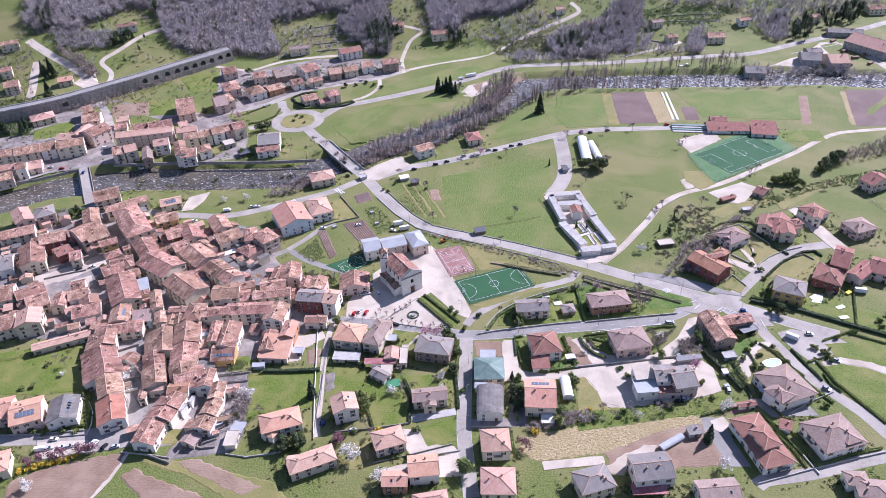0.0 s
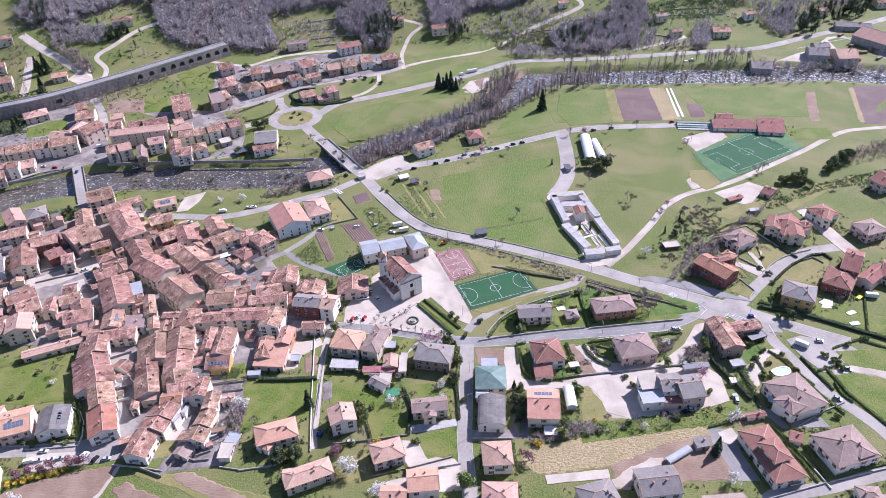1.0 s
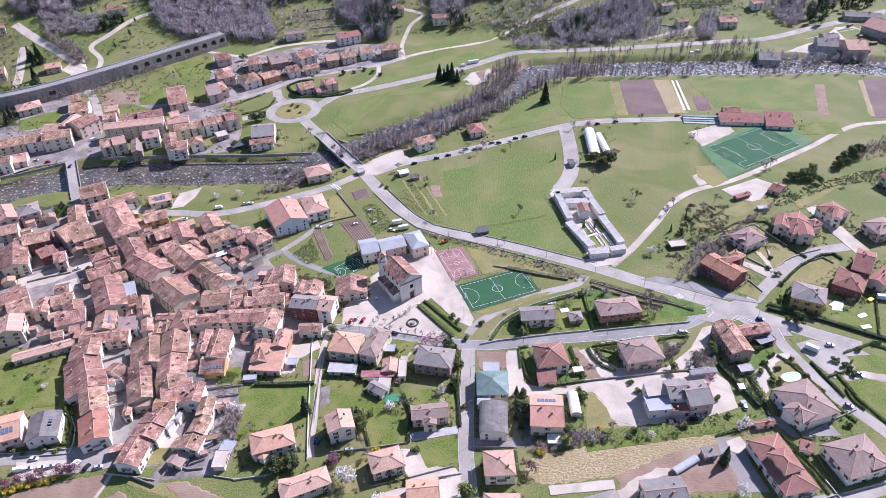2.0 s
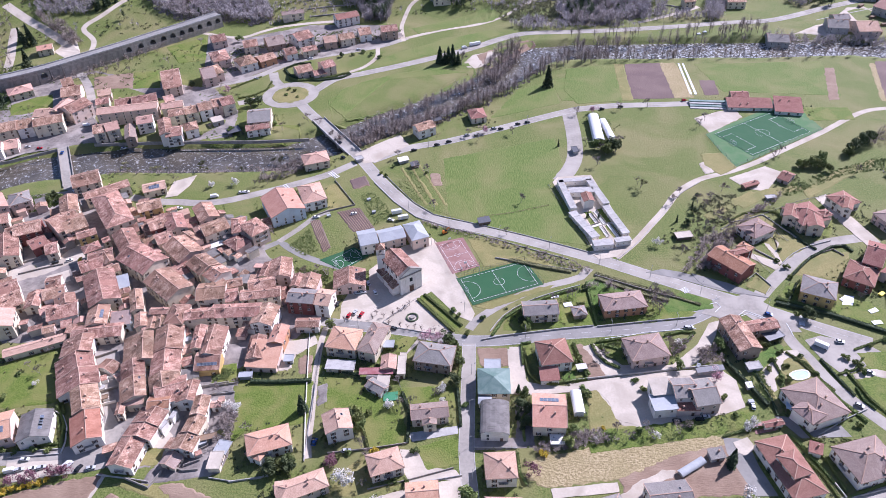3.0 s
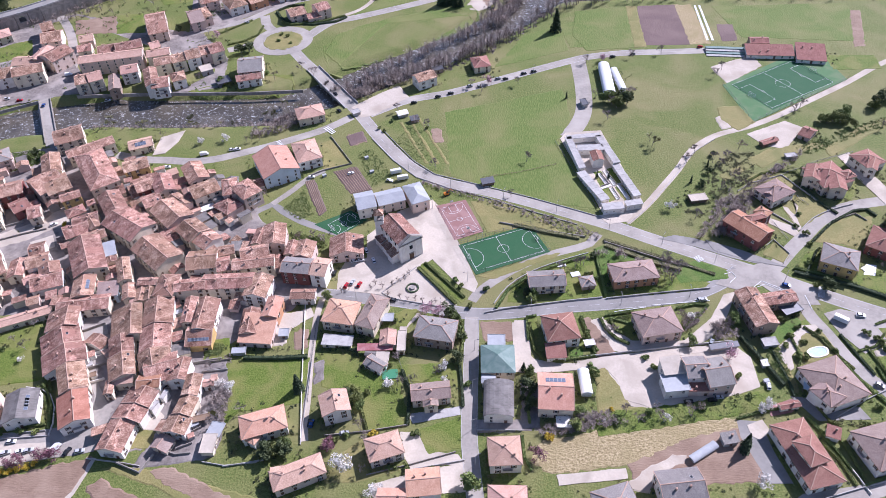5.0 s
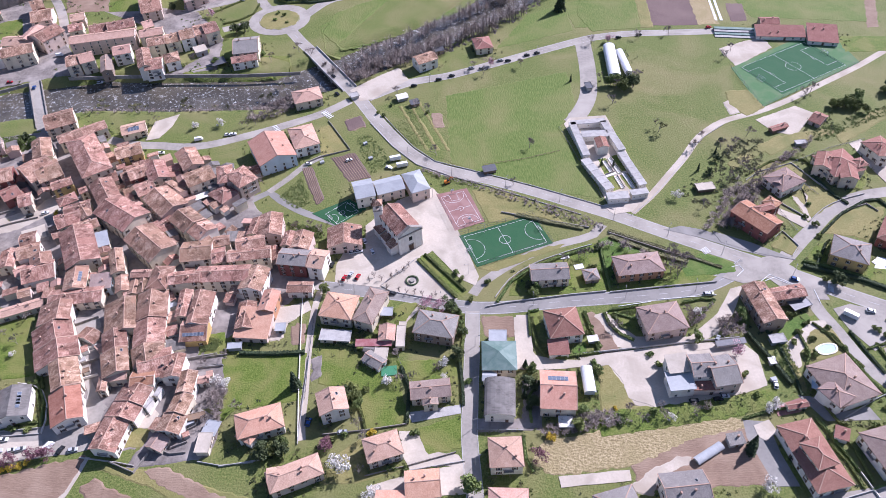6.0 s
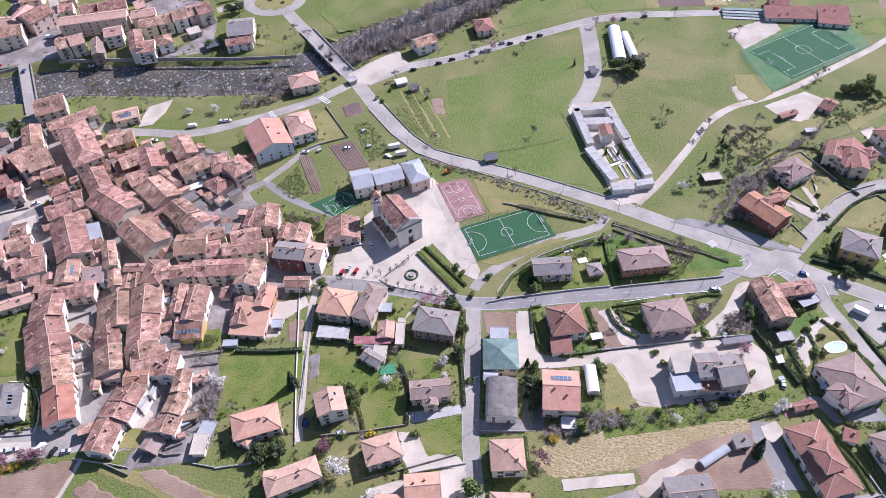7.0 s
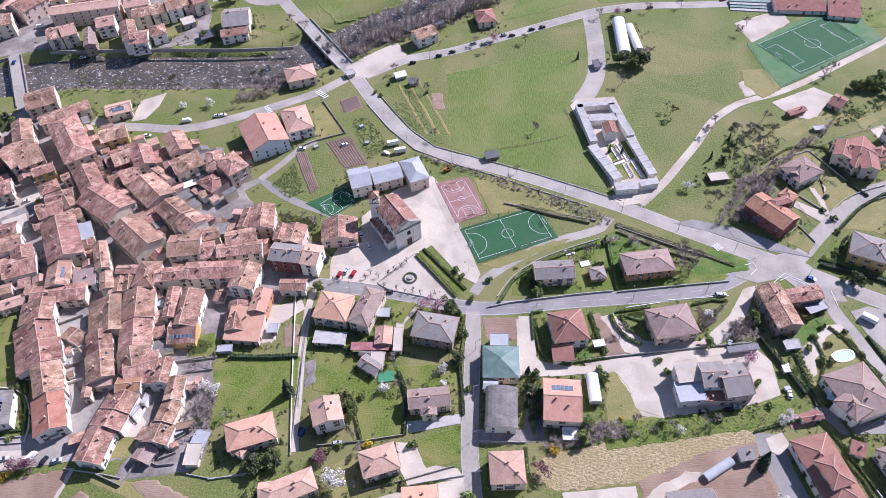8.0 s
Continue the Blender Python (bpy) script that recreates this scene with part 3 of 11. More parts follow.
def house(x, y, turn, w, d, eave, form, roof="tile_old", wall="cream", pitch=0.36, style="brown", name="house", over=0.5, windows=True, chimneys=None, balconies=0, solar=0, open_sides=False, base=0.0, label="", thick=0.22, rise=0.62, off=0.0):
    """A building: roof w by d at eaves height, local x along its first side. form: gx, gy (gable, ridge along x or y), h hip, f flat, s lean-to, b barrel. off: how far a gable's ridge lies from the middle."""
    rnd = random.Random(int(x * 31 + y * 17))
    HOUSES.append((x, y, turn, w, d, roof))
    z0 = ground_at(x, y) + base
    top = new(name)
    top.matrix_basis = pose(x, y, z0, 0, 0, turn)
    floors = max(1, round((eave - 0.4) / 3.0))
    say = ("single-storey", "two-storey", "three-storey", "four-storey")[min(floors, 4) - 1]
    kind = {"house": "house", "church": "church", "shed": "shed", "garage": "garage"}.get(name, name.replace("_", " "))
    tagged(top, label or f"{say} {SAY_WALL.get(wall, wall)} {kind} with {SAY_ROOF.get(roof, roof)} {SAY_FORM[form]} roof", kind)
    hw, hd = w / 2, d / 2
    ww, wd = hw - over, hd - over
    t = thick
    caps = []
    b = Build()
    wl = Build()
    low = -1.0
    if form in ("gx", "gy"):
        span, run = (hd, hw) if form == "gx" else (hw, hd)
        r = pitch * span
        al = "x" if form == "gx" else "y"
        el, er = r - pitch * (span + off), r - pitch * (span - off)
        b.prism([(-span, el), (off, r), (span, er), (span, er - t), (off, r - t), (-span, el - t)], -run, run, along=al)
        si, ri = span - over, run - over
        e = pitch * over - t + 0.02
        wl.prism([(-si, low), (si, low), (si, er + e), (off, r - t + 0.01), (-si, el + e)], -ri, ri, along=al)
        wl.v = [(vx, vy, low if vz == low else vz + eave) for vx, vy, vz in wl.v]
        rz = r
        caps = [((-hw, -off, r), (hw, -off, r))] if form == "gx" else [((off, -hd, r), (off, hd, r))]
        height = lambda px, py: r - pitch * abs((-py if form == "gx" else px) - off)
    elif form == "h":
        s = min(hw, hd)
        r = pitch * s
        ex, ey = max(hw - s, 0.05), max(hd - s, 0.0)
        if hd > hw:
            ex = 0.0
        p = [(-hw, -hd, 0), (hw, -hd, 0), (hw, hd, 0), (-hw, hd, 0)]
        rdg = [(-ex, 0, r), (ex, 0, r)] if hw >= hd else [(0, -ey, r), (0, ey, r)]
        q = [(a, c, -t) for a, c, _ in p]
        fs = [(0, 1, 5, 4), (1, 2, 5), (2, 3, 4, 5), (3, 0, 4)] if hw >= hd else [(0, 1, 4), (1, 2, 5, 4), (2, 3, 5), (3, 0, 4, 5)]
        b.add(p + rdg + q, fs + [(0, 6, 7, 1), (1, 7, 8, 2), (2, 8, 9, 3), (3, 9, 6, 0), (9, 8, 7, 6)])
        near = [(0, 4), (1, 5), (2, 5), (3, 4)] if hw >= hd else [(0, 4), (1, 4), (2, 5), (3, 5)]
        pr = p + rdg
        caps = [(pr[i], pr[j]) for i, j in near] + [(rdg[0], rdg[1])]
        wl.box(-ww, -wd, low, ww, wd, eave - t + 0.01)
        rz = r
        height = lambda px, py: pitch * min(hw - abs(px), hd - abs(py))
    elif form == "f":
        rings = [(hw, hd, -t), (hw, hd, 0.15), (hw - 0.2, hd - 0.2, 0.15), (hw - 0.2, hd - 0.2, 0.0)]
        b.add([(sx * rx, sy * ry, z) for rx, ry, z in rings for sx, sy in ((-1, -1), (1, -1), (1, 1), (-1, 1))],
              [(k + i, k + (i + 1) % 4, k + 4 + (i + 1) % 4, k + 4 + i) for k in (0, 4, 8) for i in range(4)] + [(3, 2, 1, 0), (12, 13, 14, 15)])
        wl.box(-ww, -wd, low, ww, wd, eave - t + 0.01)
        height = lambda px, py: 0.0
    elif form == "s":
        r = pitch * d * 0.5
        b.prism([(-hd, 0), (hd, r), (hd, r - t), (-hd, -t)], -hw, hw, along="x")
        b.v = [(vx, -vy, vz) for vx, vy, vz in b.v]
        k = r / d
        wl.prism([(-wd, low), (wd, low), (wd, (hd + wd) * k - t + eave), (-wd, (hd - wd) * k - t + eave)], -ww, ww, along="x")
        wl.v = [(vx, -vy, vz) for vx, vy, vz in wl.v]
        height = lambda px, py: (py + hd) * k
    else:
        n = 10
        arc = [(-hw * math.cos(i * math.pi / n), rise * hw * math.sin(i * math.pi / n)) for i in range(n + 1)]
        b.prism(arc + [(ax * 0.96, az * 0.96 - 0.02) for ax, az in arc[::-1]], -hd, hd)
        wl.prism([(-ww, low - eave)] + [(ax * ww / hw, az * 0.96) for ax, az in arc] + [(ww, low - eave)], -wd, wd)
        wl.v = [(vx, vy, vz + eave) for vx, vy, vz in wl.v]
        height = lambda px, py: rise * hw * math.sqrt(max(0, 1 - (px / hw) ** 2))
    b.v = [(vx, vy, vz + eave) for vx, vy, vz in b.v]
    rf = put("roof", b.mesh("roof", roof + ("_" + form if roof in TILES and form in ("gx", "gy") else "")), top)
    if open_sides:
        for sx in (-1, 1):
            for sy in (-1, 1):
                put("post", Build().box(-0.1, -0.1, -0.3, 0.1, 0.1, eave - t).mesh("post", "wood"), top, pose(sx * (hw - 0.3), sy * (hd - 0.3), 0))
    else:
        put("wall", wl.mesh("wall", wall), top)
    if caps and roof.startswith("tile"):
        for a, e in caps:
            if (Vector(a) - Vector(e)).length > 0.3:
                if form in ("gx", "gy"):
                    cap = verge_frame(span, off, el + eave, r + eave, er + eave, run, pitch, form == "gx")
                else:
                    cap = Build().beam((a[0], a[1], a[2] + eave + 0.05), (e[0], e[1], e[2] + eave + 0.05), 0.34, 0.15)
                put("ridge_cap", cap.mesh("ridge_cap", "ridge"), rf)
    if roof.startswith("tile") and not open_sides:
        g = Build()
        if form == "h":
            o, q = 0.02, 0.14
            ri = [(-hw - o, -hd - o), (hw + o, -hd - o), (hw + o, hd + o), (-hw - o, hd + o)]
            ro = [(-hw - q, -hd - q), (hw + q, -hd - q), (hw + q, hd + q), (-hw - q, hd + q)]
            g.add([(a, c, eave - z) for z in (0.04, 0.16) for rr in (ri, ro) for a, c in rr], [fc for i in range(4) for fc in ((i, (i + 1) % 4, (i + 1) % 4 + 4, i + 4), (i + 8, i + 12, (i + 1) % 4 + 12, (i + 1) % 4 + 8), (i + 4, (i + 1) % 4 + 4, (i + 1) % 4 + 12, i + 12), (i, i + 8, (i + 1) % 4 + 8, (i + 1) % 4))])
        if g.v:
            put("gutter", g.mesh("gutter", "wood"), rf)
    many = (2 if w * d > 110 else 1) if chimneys is None else chimneys
    if not roof.startswith("tile") and chimneys is None:
        many = 0
    for _ in range(many):
        cx, cy = rnd.uniform(-0.6, 0.6) * ww, rnd.uniform(-0.5, 0.5) * wd
        put("chimney", CHIMNEY, rf, pose(cx, cy, eave + height(cx, cy), 0, 0, rnd.choice((0, 90))))
    if form in ("gx", "gy") and roof.startswith("tile") and w * d > 90 and y < 420 and rnd.random() < 0.4:
        u, v = rnd.uniform(-0.35, 0.35), rnd.choice((-1, 1)) * rnd.uniform(0.3, 0.6)
        px, py = (u * w, v * hd) if form == "gx" else (v * hw, u * d)
        lean = math.degrees(math.atan(pitch)) * (1 if v > 0 else -1)
        put("skylight", SKYLIGHT, rf, pose(px, py, eave + height(px, py) + 0.08, -lean if form == "gx" else 0, lean if form == "gy" else 0, 0))
    if solar:
        s = -1 if solar > 0 else 1
        sl = math.degrees(math.atan(pitch)) if form in ("gx", "h", "s") else 0
        for i in range(abs(solar)):
            px, py = (i - (abs(solar) - 1) / 2) * 1.75, s * hd * 0.45
            if form == "gy":
                px, py = -s * hw * 0.45, (i - (abs(solar) - 1) / 2) * 1.75
                m = pose(px, py, eave + height(px, py) + 0.12, 0, math.degrees(math.atan(pitch)) * (-s), 0)
            else:
                m = pose(px, py, eave + height(px, py) + 0.12, -s * sl if form != "s" else sl / 2, 0, 0)
            put("solar_panel", SOLAR, rf, m)
    if windows and not open_sides and eave > 2.4:
        kit = WINDOWS[style]
        for sx, sy, length, depth, tn in ((0, -1, ww, wd, 0), (1, 0, wd, ww, 90), (0, 1, ww, wd, 180), (-1, 0, wd, ww, 270)):
            n = max(1, int((2 * length - 0.8) / (4.2 if y < 460 else 5.2)))
            if 2 * length < 2.6:
                continue
            for fl in range(floors):
                z = 1.6 + fl * (eave - 0.5) / floors
                if z + 1.0 > eave - pitch * abs(off):
                    continue
                for i in range(n):
                    if rnd.random() < (0.12 if sy == -1 else 0.6 if roof == "tile_old" else 0.4):
                        continue
                    u = (i - (n - 1) / 2) * (2 * length / n)
                    m = pose(0, 0, 0, 0, 0, tn) @ pose(u, -depth - 0.02, z)
                    if fl == 0 and sy == -1 and i == n // 2:
                        put("door", DOOR, top, pose(0, 0, 0, 0, 0, tn) @ pose(u, -depth - 0.02, 0))
                    else:
                        put("window", kit[rnd.randrange(len(kit))], top, m)
            if balconies and sy == -1 and floors > 1:
                for fl in range(1, floors):
                    put("balcony", BALCONY, top, pose(rnd.uniform(-0.3, 0.3) * ww, -depth - 0.02, 0.55 + fl * (eave - 0.5) / floors))
    return top


def solar_mesh():
    b = Build()
    b.box(-0.82, -1.5, -0.03, 0.82, 1.5, 0.03, 0)
    for px in (-0.8, 0.8):
        b.box(px - 0.03, -1.5, 0.03, px + 0.03, 1.5, 0.045, 1)
    for py in (-1.47, 0, 1.47):
        b.box(-0.77, py - 0.03, 0.03, 0.77, py + 0.03, 0.045, 1)
    return b.mesh("solar_panel", ["solar", "metal_pale"])


SOLAR = solar_mesh()
SKYLIGHT = Build().box(-0.55, -0.75, -0.1, 0.55, 0.75, 0.0, 0).box(-0.45, -0.65, 0.0, 0.45, 0.65, 0.03, 1).mesh("skylight", ["metal_pale", "glass"])


def river():
    line = smooth_line(RIVER, 8.0)
    b = strip(Build(), line, -RIVER_HALF - 5, RIVER_HALF + 5, 0.0, 0.3, deck=lambda x, y: -4.2)
    tagged(put("water", b.mesh("water", "river")), "shallow brown river water running over stones", "river", kind="structure")
    rnd = random.Random(4)
    b = Build()
    for _ in range(5200):
        q = line[rnd.randrange(len(line))]
        x, y = q.x + rnd.gauss(0, 13), q.y + rnd.gauss(0, 9)
        d = float(seg_dist(x, y, RIVER))
        if d > RIVER_HALF + 4:
            continue
        s = rnd.uniform(0.25, 0.8) * (1.25 if d > RIVER_HALF - 3 else 1)
        z = max(ground_at(x, y), -4.4)
        p = [(x + s * rnd.uniform(0.6, 1.2) * math.cos(a), y + s * rnd.uniform(0.6, 1.2) * math.sin(a), z - 0.2) for a in (0.2, 1.5, 2.7, 3.9, 5.1)]
        b.add(p + [(x, y, z + s * rnd.uniform(0.4, 0.8))], [(0, 1, 5), (1, 2, 5), (2, 3, 5), (3, 4, 5), (4, 0, 5)])
    tagged(put("river_stones", b.mesh("river_stones", "river_stone")), "pale stones lying in the river", "stones", kind="stuff")


def over_water(x, y):
    return max(ground_at(x, y), 0.0)


def wall_line(points, high=1.0, thick=0.3, material="concrete", name="boundary_wall", label="", deck=None, rounded=False):
    line = smooth_line(points, 6.0) if rounded else [Vector((a, b, 0)) for a, b in points]
    ob = put(name, strip(Build(), line, -thick / 2, thick / 2, high, high + 0.3, deck=deck or over_water).mesh(name, material))
    return tagged(ob, label or f"low {material.replace('_', ' ')} garden wall along a plot", "wall", kind="structure")


def fence(points, high=1.2, material="metal_dark", gap=3.5, label=""):
    """Posts and two rails along a line."""
    line = [Vector((a, b, 0)) for a, b in points]
    top = new("fence")
    top.matrix_basis = pose(line[0].x, line[0].y, ground_at(line[0].x, line[0].y))
    tagged(top, label or "thin metal garden fence on posts", "fence")
    rel = Vector((line[0].x, line[0].y, ground_at(line[0].x, line[0].y)))
    me = Build().box(-0.07, -0.07, -0.4, 0.07, 0.07, high).mesh("post", material)
    for a, b in zip(line, line[1:]):
        n = max(1, int((b - a).length / gap))
        for i in range(n + 1):
            q = a.lerp(b, i / n)
            put("post", me, top, Matrix.Translation(Vector((q.x, q.y, over_water(q.x, q.y))) - rel))
    for z in (high - 0.08, high * 0.5):
        st = strip(Build(), line, -0.04, 0.04, z, 0.09, deck=over_water)
        st.v = [tuple(Vector(v) - rel) for v in st.v]
        put("rail", st.mesh("rail", material), top)
    return top


def foliage(n, inside, leaf, material, seed, flat=0.5):
    """Many small leaf clumps at the places that inside(random) gives."""
    rnd = random.Random(seed)
    v, f = [], []
    for _ in range(n):
        c = Vector(inside(rnd))
        s = leaf * rnd.uniform(0.6, 1.3)
        a = Vector((rnd.gauss(0, 1), rnd.gauss(0, 1), rnd.gauss(0, flat))).normalized() * s
        b = a.cross(Vector((rnd.gauss(0, 1), rnd.gauss(0, 1), rnd.gauss(0, 1)))).normalized() * s * 0.8
        k = len(v)
        v += [c - a, c + b * 0.8, c + a, c - b]
        f.append((k, k + 1, k + 2, k + 3))
    return shape("crown", v, f, material)


def limbs(seed, high, spread, depth=4, thick=0.16, droop=0.0):
    """A trunk that forks again and again; also gives the ends of the twigs."""
    rnd = random.Random(seed)
    wood, ends = Build(), []

    def grow(a, d, length, r, level):
        b = a + d * length
        wood.tube(a, b, r, r * 0.65, 5 if level < 2 else 3)
        if level == depth:
            ends.append((a, b))
            return
        for _ in range(3 if level < 2 else rnd.choice((2, 3))):
            side = Vector((rnd.gauss(0, 1), rnd.gauss(0, 1), rnd.gauss(0, 0.3) - droop))
            grow(b, (d + side.normalized() * spread * rnd.uniform(0.6, 1.2) + Vector((0, 0, 0.15))).normalized(), length * rnd.uniform(0.6, 0.85), r * 0.6, level + 1)

    grow(Vector((0, 0, -0.2)), Vector((rnd.gauss(0, 0.05), rnd.gauss(0, 0.05), 1)).normalized(), high * 0.3, thick, 0)
    return wood, ends


def twigs(ends, seed, n, material, width=0.05):
    rnd = random.Random(seed)
    v, f = [], []
    for a, b in ends:
        for _ in range(n):
            p = a.lerp(b, rnd.uniform(0.2, 1))
            d = (b - a).normalized() + Vector((rnd.gauss(0, 0.7), rnd.gauss(0, 0.7), rnd.gauss(0.2, 0.5)))
            e = p + d * rnd.uniform(0.4, 1.1)
            s = d.orthogonal().normalized() * width
            k = len(v)
            v += [p - s, p + s, e]
            f.append((k, k + 1, k + 2))
    return shape("crown", v, f, material)


def ball(c, r, low=0.0):
    def inside(rnd):
        while True:
            p = Vector((rnd.uniform(-1, 1), rnd.uniform(-1, 1), rnd.uniform(-1, 1)))
            if 0.35 < p.length < 1:
                return (c[0] + p.x * r[0], c[1] + p.y * r[1], max(c[2] + p.z * r[2], low))
    return inside


def lumps(seed, k, r, z):
    """Several overlapping balls, for an uneven outline."""
    rnd = random.Random(seed)
    cs = [((rnd.gauss(0, 0.45) * r, rnd.gauss(0, 0.45) * r, z + rnd.gauss(0, 0.28) * r), rnd.uniform(0.4, 0.7) * r) for _ in range(k)]

    def inside(rn):
        c, q = cs[rn.randrange(k)]
        return ball(c, (q, q, q * 0.9), 0.1)(rn)
    return inside


def cone(high, r, rows):
    def inside(rnd):
        u = rnd.random() ** 0.7
        z = high * (1 - u) * 0.92 + 0.06 * high
        tier = 0.75 + 0.25 * math.cos(u * rows * math.tau)
        a = rnd.uniform(0, math.tau)
        q = r * u * tier * math.sqrt(rnd.uniform(0.35, 1))
        return (q * math.cos(a), q * math.sin(a), z - q * 0.18)
    return inside


TREE_SAY = {
    "bare": ("bare deciduous tree with grey twigs in early spring", "tree"), "budding": ("deciduous tree with a thin haze of olive buds", "tree"), "conifer": ("tall dark green conifer tree", "tree"),
    "cypress": ("slim dark evergreen cypress", "tree"), "round": ("rounded green leafy tree", "tree"), "evergreen": ("broad dark evergreen garden tree", "tree"), "white": ("fruit tree in full white blossom", "tree"), "pink": ("small tree in pale pink blossom", "tree"),
    "purple": ("small tree with dark purple spring foliage", "tree"), "shrub": ("dark green garden shrub", "shrub"), "yellow": ("yellow flowering forsythia bush", "shrub"), "pollard": ("pollarded bare plane tree on the square", "tree"),
}
PROTO = {}


def tree_parts(kind, i):
    s = i * 13 + 5
    if kind in ("bare", "budding"):
        wood, ends = limbs(s, 8, 0.75, 4, 0.2)
        return wood.mesh("trunk", "bark"), twigs(ends, s, 7, "twig" if kind == "bare" else "twig_olive", 0.07 if kind == "bare" else 0.12), 8
    if kind == "pollard":
        wood, ends = limbs(s, 4.5, 0.9, 2, 0.22)
        return wood.mesh("trunk", "bark"), twigs(ends, s, 8, "twig", 0.05), 4.5
    if kind == "conifer":
        return Build().tube((0, 0, -0.3), (0, 0, 9), 0.28, 0.05, 6).mesh("trunk", "bark"), foliage(1100, cone(10, 2.7, 7), 0.5, "conifer", s, 0.3), 10
    if kind == "cypress":
        return Build().tube((0, 0, -0.3), (0, 0, 4), 0.2, 0.05, 6).mesh("trunk", "bark"), foliage(420, cone(6, 1.0, 3), 0.3, "conifer", s, 1.2), 6
    if kind == "evergreen":
        wood, ends = limbs(s, 5, 0.6, 2, 0.22)
        return wood.mesh("trunk", "bark"), foliage(1300, lumps(s, 10, 2.6, 3.2), 0.34, "evergreen", s), 6.2
    if kind == "round":
        wood, ends = limbs(s, 5, 0.7, 2, 0.2)
        return wood.mesh("trunk", "bark"), foliage(1000, lumps(s, 8, 2.7, 3.2), 0.36, "leaf", s), 5.5
    if kind in ("white", "pink", "purple"):
        wood, ends = limbs(s, 4.6, 0.85, 3, 0.15)
        cr = foliage(650, lumps(s, 9, 2.3, 2.9), 0.22, {"white": "blossom_white", "pink": "blossom_pink", "purple": "leaf_purple"}[kind], s)
        return wood.mesh("trunk", "bark"), cr, 4.8
    if kind == "yellow":
        return Build().tube((0, 0, -0.2), (0, 0, 0.8), 0.1, 0.05, 5).mesh("trunk", "bark"), foliage(420, lumps(s, 5, 1.2, 0.9), 0.2, "forsythia", s), 1.8
    return Build().tube((0, 0, -0.2), (0, 0, 0.8), 0.1, 0.05, 5).mesh("trunk", "bark"), foliage(420, lumps(s, 6, 1.3, 1.0), 0.26, "leaf", s), 2.0


def tree(x, y, kind="bare", high=0.0):
    rnd = random.Random(int(x * 7 + y * 13))
    i = rnd.randrange(3)
    if (kind, i) not in PROTO:
        trunk, crown, h = tree_parts(kind, i)
        top = new("shrub" if kind in ("shrub", "yellow") else "tree")
        put("trunk", trunk, top)
        put("crown", crown, top)
        tagged(top, *TREE_SAY[kind])
        PROTO[kind, i] = (top, h, [])
    top, h, used = PROTO[kind, i]
    k = (high or h * rnd.uniform(0.8, 1.15)) / h
    m = pose(x, y, ground_at(x, y), 0, 0, rnd.uniform(0, 360)) @ Matrix.Scale(k, 4)
    if not used:
        top.matrix_basis = m
        used.append(1)
        return top
    ob = copy_thing(top, Matrix.Identity(4))
    ob.matrix_basis = m
    return ob


def in_shape(x, y, poly):
    n, c = len(poly), False
    for i in range(n):
        (ax, ay), (bx, by) = poly[i], poly[i - 1]
        if (ay > y) != (by > y) and x < (bx - ax) * (y - ay) / (by - ay) + ax:
            c = not c
    return c


def spots(poly, n, seed):
    rnd = random.Random(seed)
    xs, ys = [p[0] for p in poly], [p[1] for p in poly]
    out = []
    while len(out) < n:
        x, y = rnd.uniform(min(xs), max(xs)), rnd.uniform(min(ys), max(ys))
        if in_shape(x, y, poly):
            out.append((x, y))
    return out


def is_clear(x, y):
    """Whether a spot lies off the roads and the houses."""
    return not any(gap_to(x, y, line) < width / 2 + 3 for line, width in ROADS) and not any(math.hypot(x - h[0], y - h[1]) < 0.6 * (h[3] + h[4]) for h in HOUSES)


def woods(points, n, high=9.0, material="twig", k=34, width=0.075, label="", seed=1, spread=0.36, clear=False):
    """A wood of bare trees, each a trunk and a crown of many thin twigs, that nobody could count."""
    k = int(k * 1.45)
    rs = np.random.RandomState(seed)
    vs, fs, count = [], [], 0
    for x, y in spots(points, n, seed):
        if clear and not is_clear(x, y):
            continue
        z, h = ground_at(x, y), high * rs.uniform(0.6, 1.25)
        r = h * spread
        base = np.array([x, y, z])
        a = rs.uniform(0, 2 * np.pi, k)
        q = r * np.sqrt(rs.uniform(0.02, 1, k))
        top = h * (0.42 + 0.58 * rs.uniform(0, 1, k) * np.sqrt(1.02 - (q / r) ** 2))
        out = np.stack([np.cos(a), np.sin(a), 0 * a], -1)
        tip = base + out * q[:, None]
        tip[:, 2] = z + top
        start = base + out * (q * rs.uniform(0.1, 0.75, k))[:, None]
        start[:, 2] = z + top * rs.uniform(0.62, 0.95, k)
        tip[:, :2] += rs.normal(0, 0.09 * h, (k, 2))
        side = np.stack([np.sin(a), -np.cos(a), rs.normal(0, 0.4, k)], -1) * width
        v = np.stack([start - side, start + side, tip], 1).reshape(-1, 3)
        w = 0.012 * h + 0.07
        trunk = base + np.array([[-w, 0, -0.5], [w, 0, -0.5], [0, 0, h * 0.9], [0, -w, -0.5], [0, w, -0.5], [0, 0, h * 0.9]])
        vs += [v, trunk]
        m = 3 * (k + 2)
        fs.append(np.arange(count, count + m).reshape(-1, 3))
        count += m
    me = bpy.data.meshes.new("woods")
    me.from_pydata(np.concatenate(vs), [], np.concatenate(fs))
    me.materials.append(MAT[material])
    return tagged(put("woods", me), label or "bare grey-brown trees of a spring wood", "trees", kind="stuff")


